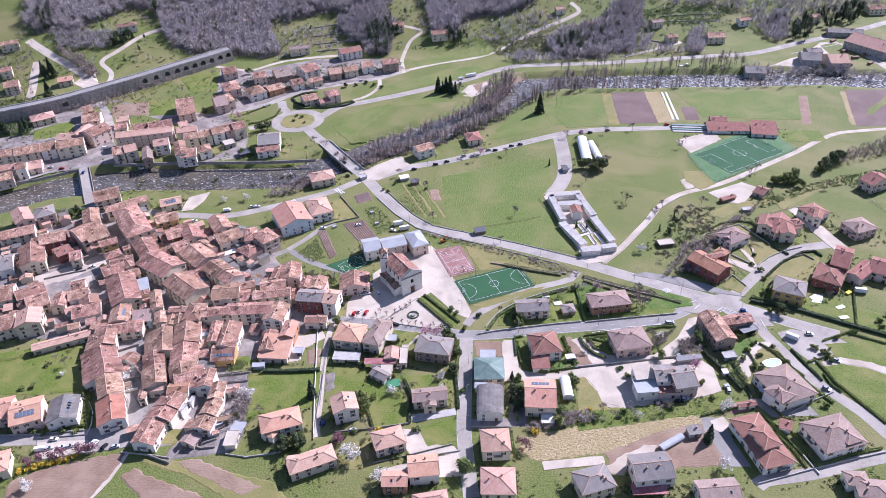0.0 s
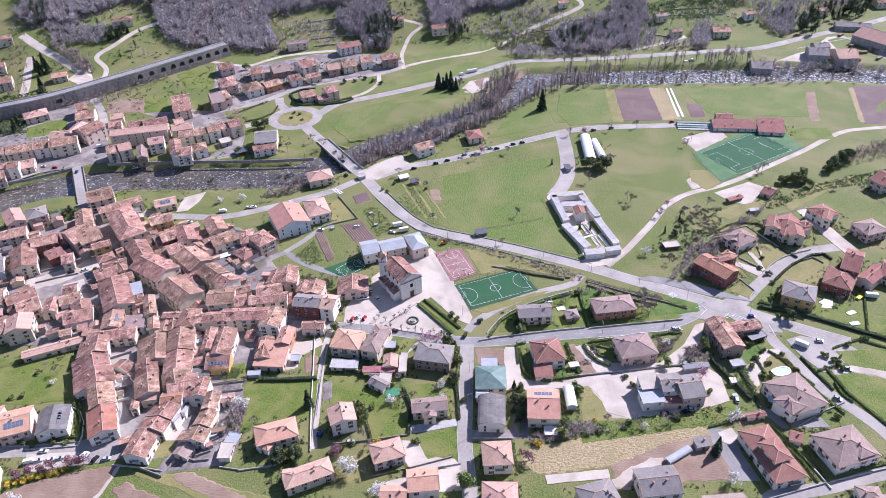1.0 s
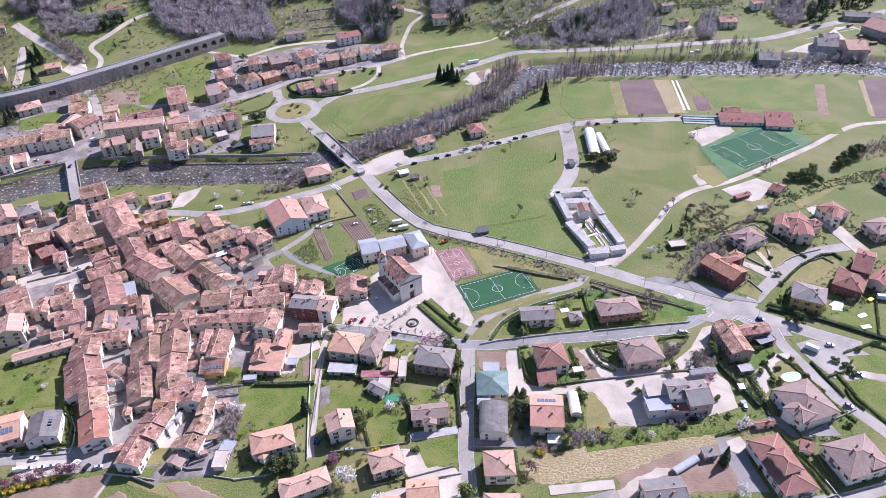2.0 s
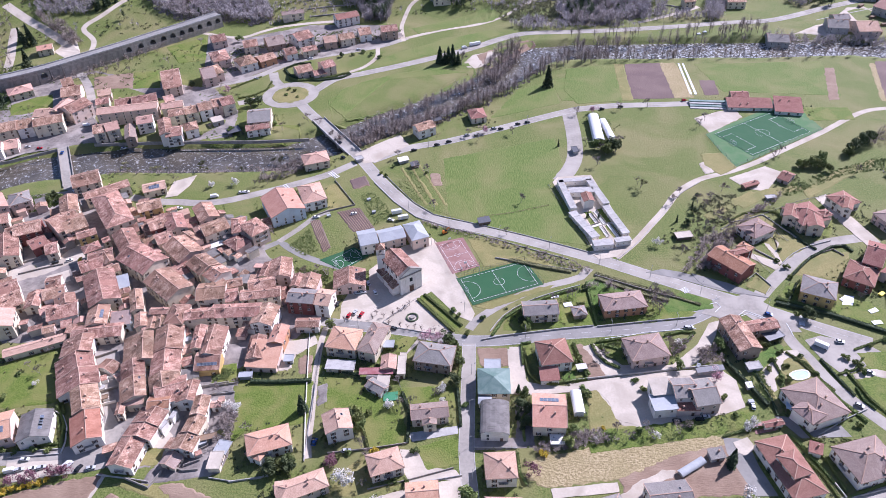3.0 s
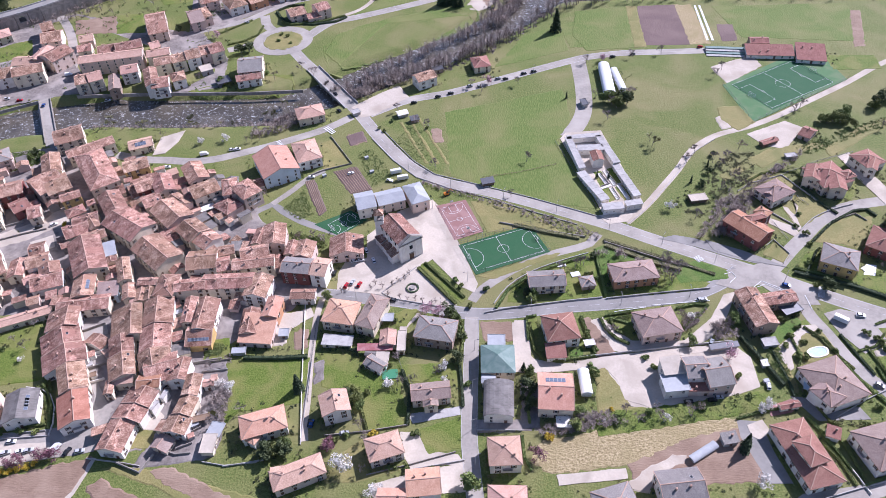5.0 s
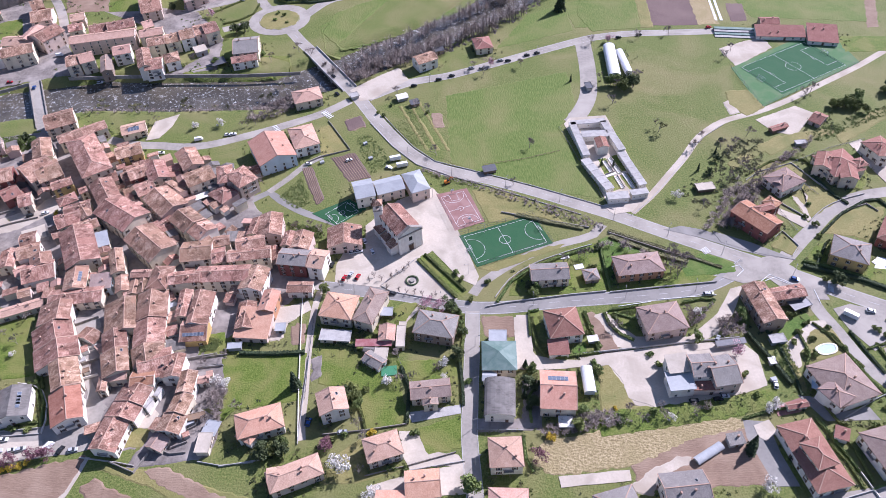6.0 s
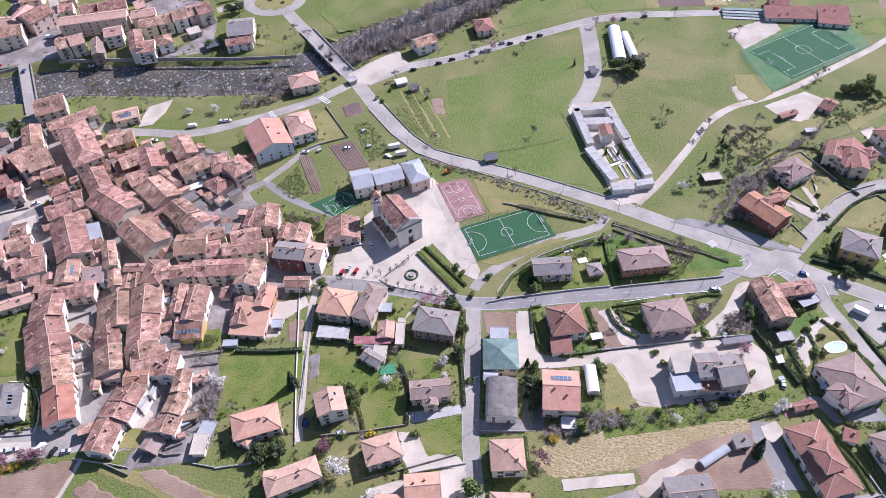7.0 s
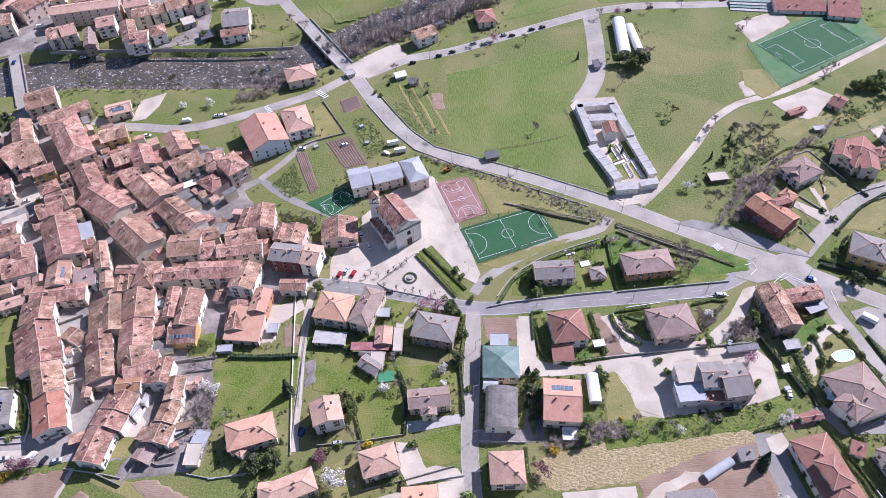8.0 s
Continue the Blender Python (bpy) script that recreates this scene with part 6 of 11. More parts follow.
patch([(88.7, 401.7), (93.6, 403.8), (98.0, 391.7), (91.9, 389.6)], "lawn", "small cemetery lawn")
patch([(178.5, 535.4), (212.2, 550.4), (213.7, 535.3), (184.5, 513.0)], "gravel", "pale gravel training area")
patch([(179.7, 452.0), (208.1, 465.6), (217.3, 457.2), (198.5, 435.0), (187.1, 439.3)], "paving", "pale paved playground")
patch([(180.3, 510.7), (239.1, 549.2), (261.7, 542.7), (266.3, 513.6), (187.2, 464.7)], "turf_pale", "pale green artificial apron of the pitch")
patch([(185.9, 510.5), (238.8, 543.7), (256.1, 510.9), (204.2, 478.1)], "turf", "dark green artificial football turf")
patch([(262.5, 547.7), (297.4, 545.4), (295.1, 527.0), (262.1, 527.2)], "lawn", "pale green small training pitch")
patch([(-3.6, 355.0), (36.7, 370.6), (45.6, 348.4), (5.5, 332.2)], "turf", "dark green artificial turf pitch")
patch([(-16.4, 388.6), (1.0, 393.5), (10.4, 365.8), (-5.7, 359.0)], "court_red", "reddish basketball court floor")
patch([(-85.2, 374.7), (-65.5, 386.2), (-55.0, 377.8), (-69.8, 364.5)], "turf", "small dark green artificial pitch")
patch([(-208.3, 212.3), (-195.5, 218.9), (-178.6, 223.1), (-161.0, 228.0), (-162.5, 216.3), (-169.0, 200.0), (-206.1, 197.8)], "soil", "brown ploughed field at the village edge")
patch([(-269.5, 296.6), (-216.5, 306.9), (-199.0, 269.6), (-220.2, 266.2), (-254.7, 269.2)], "lawn", "green meadow behind the old town")
patch([(206.7, 368.7), (225.0, 371.0), (209.6, 348.3), (187.4, 352.0)], "lawn_dry", "yellowish spring lawn")
patch([(195.6, 291.4), (228.3, 293.5), (229.7, 277.4), (216.6, 269.5), (196.7, 280.1)], "lawn", "green garden lawn")
patch([(194.4, 273.5), (212.8, 261.7), (214.0, 246.5), (205.1, 246.0), (195.3, 265.3)], "lawn", "green garden lawn")
patch([(198.2, 329.9), (205.7, 332.2), (238.0, 313.3), (231.1, 299.3), (214.5, 308.3), (195.8, 319.8)], "lawn", "green garden lawn")
patch([(226.8, 426.3), (235.0, 430.3), (246.8, 379.2), (237.6, 375.9)], "paving", "pale paved driveway")
patch([(178.2, 388.7), (183.5, 391.7), (186.4, 372.6), (180.9, 366.8)], "paving", "pale paved driveway")
patch([(176.2, 382.4), (190.0, 391.4), (201.5, 381.3), (187.8, 369.5)], "lawn", "green garden lawn")
patch([(144.5, 279.0), (164.6, 294.5), (166.8, 292.3), (148.7, 275.5), (148.2, 269.9), (144.7, 268.6)], "paving", "pale curved garden path")
patch([(-123.6, 281.2), (-115.0, 279.3), (-108.8, 260.6), (-116.0, 249.9), (-106.9, 243.5), (-108.3, 227.6), (-141.3, 222.9), (-133.9, 244.8)], "court_yard", "worn yard behind old houses")
patch([(-92.3, 289.4), (-90.5, 305.1), (-78.1, 311.6), (-75.9, 305.6), (-85.5, 298.6), (-88.7, 286.9)], "paving", "pale yard beside the houses")
patch([(303.8, 678.3), (342.0, 721.5), (411.0, 748.9), (422.2, 690.7), (424.5, 661.0), (373.7, 665.2)], "concrete", "pale industrial yard")
patch([(-324.1, 640.4), (-293.0, 647.3), (-281.1, 617.1), (-315.2, 617.0)], "soil", "bare reddish garden plot")
patch([(-291.2, 648.5), (-271.3, 651.0), (-257.0, 615.4), (-281.2, 615.8)], "lawn", "green garden rows")
patch([(-197.0, 523.1), (-170.9, 534.3), (-172.5, 551.8), (-158.9, 543.7), (-125.4, 541.6), (-119.4, 518.5), (-175.7, 515.2)], "lawn", "green riverside garden")
patch([(-376.4, 590.3), (-361.7, 603.3), (-348.4, 608.4), (-337.6, 583.2), (-358.4, 573.4), (-367.6, 571.8)], "lawn", "green garden among houses")
patch([(-87.6, 635.9), (-57.9, 671.7), (-14.1, 700.5), (32.1, 721.5), (43.1, 711.1), (8.3, 686.7), (-56.7, 650.9)], "meadow", "green strip between the roads")
patch([(-43.8, 731.4), (34.4, 773.1), (59.7, 787.4), (65.1, 776.1), (33.1, 744.4), (-37.4, 718.0)], "meadow", "green slope above the road")
patch([(-278.7, 704.2), (-246.4, 724.7), (-232.4, 671.4), (-256.1, 666.2)], "lawn", "green lawn below the viaduct")
patch([(-387.7, 700.6), (-378.1, 731.1), (-359.6, 695.8), (-369.6, 684.9)], "paving", "pale hillside parking")
patch([(183.4, 405.1), (191.1, 394.6), (201.5, 381.3), (187.4, 368.3), (186.7, 381.9)], "lawn_dry", "yellowish lawn of a villa")
patch([(170.5, 409.1), (186.7, 415.3), (163.8, 382.9), (154.9, 389.7)], "lawn_dry", "dry slope below the villas")
patch([(-71.9, 295.3), (-72.3, 289.2), (-69.0, 285.5), (-51.7, 281.5), (-52.5, 283.6)], "lawn", "green front lawn")
patch([(4.6, 391.2), (16.9, 392.2), (40.2, 378.8), (53.4, 362.2), (39.5, 369.3), (13.0, 365.0)], "lawn_dry", "dry ground beside the court")
patch([(6.5, 331.1), (43.4, 345.8), (51.9, 346.8), (14.7, 329.2)], "lawn_dry", "dry ground below the pitch")
patch([(139.6, 281.3), (154.2, 293.1), (163.1, 297.6), (163.3, 294.5), (147.7, 279.8)], "lawn", "green lawn beside the drive")
patch([(181.9, 338.4), (190.1, 347.4), (187.4, 335.5), (180.4, 325.4), (173.3, 328.2)], "lawn", "green lawn of a villa")
patch([(-53.7, 227.5), (-43.3, 237.1), (-28.6, 220.5), (-45.8, 215.6), (-59.0, 215.6)], "lawn_dry", "straw coloured strip of field")
patch([(-154.2, 222.9), (-138.0, 222.5), (-87.3, 208.7), (-74.6, 195.2), (-94.3, 194.2), (-127.6, 214.3)], "lawn_dry", "yellowish mown field")
patch([(130.2, 248.9), (141.6, 252.7), (145.8, 250.1), (139.4, 245.8), (129.9, 243.9)], "court_red", "reddish bare courtyard")
patch([(6.5, 648.7), (13.3, 663.3), (29.9, 670.4), (36.0, 661.5), (23.4, 643.3), (15.3, 636.0), (8.5, 639.2)], "gravel", "pale gravel bank beside the road")
patch([(16.6, 663.0), (41.4, 681.0), (64.6, 693.9), (72.4, 687.3), (39.7, 650.2), (23.3, 640.7)], "soil", "bare bank below the road")
patch([(189.6, 633.2), (191.1, 633.1), (187.1, 574.8), (185.3, 574.9)], "plastic_white", "white foil strip over a crop row")
patch([(193.2, 632.9), (194.7, 632.8), (190.9, 574.5), (189.0, 574.6)], "plastic_white", "white foil strip over a crop row")
patch([(301.1, 683.0), (336.7, 707.6), (349.9, 712.7), (383.3, 749.7), (399.4, 751.7), (404.4, 734.1), (420.8, 687.8), (409.7, 665.1), (381.3, 670.3), (364.0, 692.7), (326.4, 680.9)], "gravel", "pale gravel yard of the sawmill")
patch([(191.0, 357.8), (203.4, 366.1), (215.0, 371.6), (221.1, 365.0), (216.3, 357.9), (206.6, 346.1), (197.8, 351.5), (189.9, 353.2)], "lawn_dry", "golden dry lawn inside the road bend")
patch([(179.9, 384.2), (193.3, 391.1), (202.5, 377.2), (184.8, 364.8), (181.4, 365.9), (179.7, 378.0)], "lawn_dry", "golden dry lawn of a villa")
patch([(178.9, 383.2), (180.8, 384.2), (183.7, 371.8), (183.2, 362.9), (180.8, 361.5), (181.2, 369.9)], "gravel", "pale curved garden path")
patch([(168.3, 372.3), (180.1, 364.0), (180.9, 359.1), (177.5, 356.4), (167.4, 367.4)], "paving", "pale paved driveway")
patch([(157.0, 343.2), (166.2, 352.1), (169.6, 341.9), (165.4, 336.7)], "lawn_dry", "yellowish front lawn")
patch([(62.5, 211.6), (73.4, 220.2), (83.9, 225.4), (90.0, 226.1), (87.9, 222.1), (75.1, 217.1), (71.3, 209.5)], "gravel", "pale sandy ground beside the plot")
patch([(59.7, 269.8), (63.0, 271.1), (67.0, 258.9), (71.7, 249.5), (81.0, 246.0), (58.6, 245.8)], "lawn_dry", "dry grass edge of the yard")
patch([(107.6, 330.6), (119.7, 338.7), (127.3, 336.4), (134.6, 331.3), (134.4, 326.4), (124.6, 325.2), (109.7, 323.6)], "lawn_fresh", "vivid green triangular lawn beside the junction")
patch([(70.0, 346.5), (77.7, 341.5), (77.3, 330.0), (72.3, 317.7), (69.7, 317.7)], "lawn_fresh", "vivid green garden lawn")

patch([(-194.2, 300.8), (-180.8, 303.6), (-177.2, 296.6), (-186.6, 293.1)], "asphalt", "pale concrete courtyard")
patch([(-184.1, 286.4), (-180.4, 284.2), (-170.8, 265.4), (-164.0, 256.2), (-159.0, 251.7), (-164.8, 244.7), (-169.2, 250.9), (-170.8, 259.5), (-177.0, 268.8)], "asphalt", "pale lane between old houses")
patch([(-123.5, 290.8), (-115.9, 292.5), (-113.0, 279.4), (-122.4, 277.2)], "lawn", "small green lawn behind a yellow house")
patch([(-271.6, 370.7), (-263.2, 374.4), (-245.2, 384.1), (-241.1, 393.6), (-234.2, 395.5), (-227.7, 387.7), (-231.6, 378.4), (-238.6, 375.6), (-249.5, 366.5), (-266.4, 359.7)], "gravel", "pale dusty lane through the old town")
patch([(-246.1, 364.9), (-235.1, 370.4), (-229.7, 360.4), (-233.9, 358.6), (-238.7, 364.6), (-243.7, 360.9)], "paving", "pale yard between old houses")
patch([(-148.6, 250.5), (-142.2, 255.1), (-134.9, 248.1), (-136.7, 241.2), (-144.1, 241.4)], "paving", "pale paved courtyard behind old houses")
patch([(-146.9, 241.4), (-136.4, 240.4), (-137.7, 232.3), (-145.2, 232.4)], "lawn_dry", "dry grass of a walled courtyard")
patch([(-126.1, 233.8), (-121.3, 241.0), (-117.7, 250.0), (-115.1, 243.8), (-118.4, 230.3)], "court_yard", "worn yard behind old houses")

patch([(-207.5, 236.0), (-184.2, 238.2), (-171.9, 242.8), (-163.9, 250.8), (-159.9, 249.8), (-160.8, 231.0), (-166.7, 229.4), (-178.6, 227.9), (-201.7, 223.8)], "asphalt", "grey asphalt street with parked cars")
patch([(-206.8, 234.6), (-191.8, 235.2), (-181.8, 235.6), (-178.8, 228.4), (-188.1, 226.6), (-202.0, 224.4)], "paving", "pale paved parking strip")
patch([(22.4, 299.1), (28.0, 299.0), (28.4, 282.1), (31.7, 275.8), (40.2, 272.9), (60.3, 274.5), (79.5, 277.5), (101.3, 279.7), (112.6, 282.3), (113.5, 279.5), (89.8, 275.9), (84.6, 263.3), (79.2, 249.3), (69.4, 253.5), (67.8, 263.7), (63.0, 271.0), (35.8, 268.6), (21.6, 269.3)], "paving", "pale paved lane into the yard")
patch([(58.1, 269.8), (62.8, 269.7), (67.3, 262.1), (69.4, 253.5), (70.2, 249.2), (56.9, 247.6), (58.3, 260.6)], "lawn_dry", "dry grass strip with bare earth")
patch([(56.7, 246.4), (70.1, 248.6), (89.4, 250.0), (120.6, 254.3), (133.0, 257.8), (130.2, 249.2), (108.1, 243.7), (87.1, 239.9), (55.1, 235.3)], "lawn", "green kitchen garden strip below the yard")
patch([(29.9, 301.2), (34.4, 301.9), (33.3, 289.2), (30.5, 288.2)], "lawn", "small green lawn in a hedge")
patch([(56.9, 300.5), (59.6, 302.0), (66.5, 286.9), (69.0, 278.7), (61.3, 277.2)], "soil", "brown garden strip")
patch([(48.7, 281.7), (54.0, 283.0), (53.4, 278.1), (48.1, 276.8)], "lawn_fresh", "small green lawn before the house")
patch([(159.1, 289.0), (167.1, 291.0), (170.8, 278.1), (163.0, 272.8), (153.5, 273.1), (153.0, 279.9)], "lawn_dry", "planted rock bed round a pool")
patch([(167.1, 292.4), (166.5, 294.7), (160.0, 294.1), (153.5, 288.4), (145.0, 281.5), (146.7, 278.7), (146.0, 271.9), (146.2, 267.9), (148.2, 269.2), (149.3, 276.9), (150.8, 281.4), (157.1, 287.2), (162.4, 290.7)], "paving", "pale stepped garden path")
patch([(146.2, 291.1), (159.1, 299.3), (160.5, 295.6), (152.1, 288.4), (145.2, 282.2), (141.2, 283.7)], "lawn_fresh", "green lawn beside the stepped path")
patch([(142.9, 271.9), (145.3, 271.2), (146.2, 257.2), (143.4, 255.1)], "lawn_dry", "yellowish lawn strip beside a drive")
patch([(70.2, 349.6), (74.8, 351.8), (91.4, 340.8), (77.5, 339.4), (72.2, 330.8), (74.1, 318.2), (70.4, 315.0)], "lawn_fresh", "vivid green lawn behind a villa")
patch([(-35.3, 306.0), (-29.1, 309.0), (-23.2, 308.0), (-29.1, 297.4), (-33.5, 295.3)], "lawn", "small green lawn beside the villa")
patch([(-29.1, 296.7), (-25.0, 301.9), (-22.3, 305.7), (-24.3, 306.5), (-28.1, 300.4), (-30.1, 295.2)], "paving", "white garden path")
patch([(-94.8, 306.0), (-79.9, 309.6), (-80.0, 304.5), (-87.4, 297.0), (-87.6, 289.6), (-92.8, 287.1), (-95.1, 293.4)], "gravel", "pale gravel yard beside the pink house")
patch([(-83.6, 294.3), (-81.5, 297.2), (-77.8, 297.1), (-76.9, 285.7), (-82.1, 284.7)], "soil", "bare garden bed")
patch([(-70.9, 276.7), (-67.6, 278.4), (-66.1, 266.5), (-70.1, 264.9)], "court_yard", "small worn terrace")
patch([(118.7, 239.7), (125.7, 242.4), (127.5, 236.6), (121.8, 232.5), (119.1, 234.5)], "paving", "pale patio beside the red villa")
patch([(35.6, 217.6), (64.1, 220.3), (64.2, 215.6), (36.3, 212.9)], "paving", "pale concrete drive")
patch([(132.2, 346.7), (149.7, 338.0), (166.6, 333.1), (147.3, 346.2), (129.8, 355.1)], "asphalt_dark", "dark asphalt lay-by")
patch([(178.4, 341.6), (184.7, 345.0), (182.0, 331.8), (171.6, 333.0)], "lawn", "small green lawn of a villa")
patch([(200.3, 331.2), (218.1, 328.5), (213.2, 312.2), (193.9, 318.8)], "lawn", "green lawn of a villa")
patch([(206.6, 334.5), (211.3, 333.0), (207.7, 325.9), (202.3, 326.9)], "plastic_white", "white sheet laid on a lawn")
patch([(-162.4, 271.9), (-156.5, 273.1), (-153.4, 270.3), (-156.7, 263.8), (-161.0, 265.2)], "court_yard", "worn yard")

patch([(165.5, 470.6), (170.0, 473.2), (171.8, 460.7), (166.0, 458.3)], "gravel", "bare pale patch in the meadow")
patch([(170.0, 483.2), (183.6, 484.0), (188.7, 465.3), (175.8, 456.5), (168.1, 469.1)], "lawn_dry", "worn ground beside the pitch")
patch([(152.2, 409.9), (169.6, 422.6), (189.2, 435.2), (190.8, 432.6), (171.6, 417.8), (154.5, 405.8)], "lawn_dry", "dry grass terrace on the slope")
patch([(174.2, 426.6), (198.7, 437.3), (217.5, 440.2), (223.6, 437.4), (199.7, 429.8), (178.4, 417.5)], "lawn_dry", "dry grass terrace on the slope")
patch([(222.2, 433.7), (252.6, 456.8), (283.3, 470.3), (279.7, 462.2), (252.5, 447.5), (222.9, 426.3)], "lawn_dry", "dry grass terrace on the slope")
patch([(174.1, 409.0), (189.8, 408.3), (193.4, 391.6), (187.0, 377.6), (169.1, 387.2)], "lawn_dry", "yellowish lawn round a villa")
patch([(188.2, 381.2), (184.4, 389.2), (185.8, 390.3), (187.2, 384.9), (185.0, 373.6), (183.1, 372.7)], "gravel", "pale curved garden path")
patch([(211.5, 385.5), (222.2, 399.7), (226.2, 404.0), (226.3, 398.4), (219.1, 386.8)], "lawn", "small green lawn of a villa")
patch([(229.6, 406.7), (234.1, 409.3), (240.7, 382.8), (236.3, 380.9)], "paving", "pale paved driveway")
patch([(93.7, 629.4), (134.8, 635.1), (129.5, 567.2), (94.4, 564.8), (86.5, 588.9)], "meadow", "green meadow beside the road")
patch([(135.3, 635.1), (142.7, 634.6), (138.5, 568.5), (130.4, 567.2)], "lawn_dry", "dry strip between fields")
patch([(-98.5, 601.1), (-81.2, 615.1), (-53.7, 629.0), (8.7, 646.5), (15.5, 629.5), (-6.0, 595.0), (-35.3, 582.3), (-67.4, 561.2), (-88.1, 549.1), (-104.1, 572.6)], "meadow", "bright green mown meadow by the river")

patch([(-157.5, 214.2), (-152.9, 217.0), (-117.4, 201.5), (-129.7, 196.2), (-142.7, 200.6)], "soil", "dug brown strip of a field")
patch([(-133.6, 220.4), (-124.8, 222.1), (-91.7, 206.6), (-99.6, 202.3), (-116.1, 210.8)], "soil", "dug brown strip of a field")
patch([(187.8, 277.8), (199.3, 280.8), (209.6, 277.9), (220.9, 271.4), (218.7, 267.0), (207.7, 273.8), (197.6, 277.0), (188.2, 275.2)], "gravel", "pale curved path through a lawn")
patch([(187.8, 274.4), (197.3, 276.2), (207.4, 273.0), (218.3, 266.2), (213.9, 246.4), (199.8, 239.6), (190.5, 254.5)], "lawn", "wide green lawn with a curved path")

patch([(-41.5, 475.4), (-40.6, 475.4), (-21.9, 429.0), (-23.2, 429.0)], "lawn_dry", "dry grass row of an orchard")
patch([(-35.6, 477.5), (-34.7, 477.5), (-15.3, 428.8), (-16.7, 428.8)], "lawn_dry", "dry grass row of an orchard")
patch([(-29.6, 479.6), (-28.7, 479.6), (-8.8, 428.6), (-10.1, 428.6)], "lawn_dry", "dry grass row of an orchard")
patch([(-20.5, 466.5), (-14.9, 466.3), (-12.3, 451.8), (-18.8, 452.0)], "soil", "bare dug plot in a meadow")
patch([(-75.5, 460.7), (-66.6, 466.0), (-62.9, 455.8), (-72.1, 450.6)], "plough", "small dug vegetable plot")
patch([(-200.0, 465.2), (-185.9, 472.7), (-187.3, 459.1), (-192.4, 447.2), (-200.2, 445.3)], "paving", "pale paved yard behind a house")

# ---- houses ----
house(-61.0, 302.3, -11, 16.3, 15.2, 7, "h", "tile_orange", "cream", balconies=1)
house(-45.7, 302.1, -19, 10.3, 21.2, 7, "h", "tile_brown", "cream")
house(-37.4, 287.9, 0, 8.0, 9.6, 4, "gy", "tile_pink", "cream")
house(-30.8, 286.0, 0, 4.2, 12.3, 4, "f", "paving", "cream", name="garage")
house(-43.3, 282.9, -0, 16.9, 3.8, 3, "s", "awning_red", "cream", name="canopy", open_sides=True)
house(-14.4, 290.5, -12, 19.3, 13.9, 7, "h", "tile_grey", "brown", balconies=1)
house(-42.3, 273.4, -34, 10.3, 7.0, 3, "gx", "tile_grey", "white", name="garage")
house(-43.7, 279.3, -9, 8.5, 3.0, 2.6, "gx", "fibre_grey", "concrete", name="shed")
house(-16.3, 255.9, 6, 17.7, 9.5, 5.5, "gx", "tile_brown", "cream", balconies=1)
house(-57.9, 248.7, 17, 12.8, 11.8, 8, "gy", "tile_pink", "white")
house(-35.1, 228.4, 18, 15.0, 11.6, 6, "h", "tile_pink", "white", balconies=1)
house(-18.2, 211.8, 5, 14.1, 12.2, 6.5, "gx", "tile_orange", "white")
house(-30.6, 205.2, -1, 11.7, 8.7, 6, "gx", "tile_orange", "orange")
house(-14.8, 196.1, 10, 15.4, 7.0, 4, "h", "tile_pink", "white")
house(-69.7, 217.2, 23, 22.1, 10.0, 5.5, "h", "tile_pink", "pink")
house(-88.2, 240.8, 18, 19.9, 12.5, 6, "h", "tile_orange", "white", balconies=1)
house(13.6, 251.3, -3, 13.4, 18.7, 5, "b", "fibre_grey", "white", name="warehouse", style="plain", rise=0.36)
house(14.2, 272.8, -1, 15.7, 16.0, 6, "h", "metal_teal", "cream", name="workshop")
house(14.1, 285.1, -2, 8.4, 6.5, 4.5, "f", "metal_pale", "cream", name="garage")
house(9.5, 262.5, -5, 6.4, 4.9, 4.5, "gx", "metal_pale", "cream", name="shed")
house(38.5, 253.8, -4, 15.7, 19.4, 7, "gx", "tile_orange", "cream", solar=-5)
house(52.7, 261.6, 1, 5.3, 13.4, 2.5, "b", "plastic_white", "plastic_white", name="tunnel", windows=False)
house(40.9, 241.0, -1, 6.3, 5.4, 2.5, "f", "white", "concrete", name="shed")
house(14.8, 224.9, 2, 13.7, 13.4, 7, "h", "tile_pink", "white", balconies=1)
house(14.8, 202.4, -2, 15.4, 14.4, 7, "h", "tile_pink", "cream")
house(56.4, 202.7, 16, 16.4, 12.8, 6.5, "h", "tile_grey", "cream")
house(82.6, 208.6, 6, 18.0, 14.8, 7, "gx", "tile_grey", "white")
house(80.4, 200.0, 1, 15.5, 5.8, 2.6, "f", "awning_red", "concrete", name="canopy", open_sides=True)
house(85.4, 327.3, 7, 23.6, 13.4, 6, "h", "tile_brown", "orange")
house(41.1, 323.0, 3, 19.1, 11.4, 6, "gx", "tile_grey", "cream", balconies=1)
house(61.9, 323.3, 8, 7.7, 7.6, 3, "h", "tile_grey", "brown", name="shed")
house(90.4, 292.7, 10, 19.9, 16.1, 6.5, "h", "tile_brown", "pink", balconies=1)
house(44.6, 290.6, 8, 15.8, 16.4, 6.6, "h", "tile_red", "white", pitch=0.5)
house(91.4, 258.2, 5, 11.4, 9.5, 6, "f", "metal_pale", "white", style="plain")
house(91.4, 266.2, 7, 9.5, 9.0, 7, "s", "paving", "white", style="plain")
house(101.6, 264.7, 3, 10.6, 12.1, 8, "gx", "tile_grey", "white", style="plain")
house(110.0, 262.4, 9, 12.1, 15.4, 7.5, "gx", "tile_grey", "pink", style="plain")
house(102.1, 256.6, -0, 10.9, 4.7, 4.5, "f", "tile_red", "pink", name="porch")
house(138.9, 300.3, -80, 23.5, 11.9, 7, "gx", "tile_old", "brown", balconies=1)
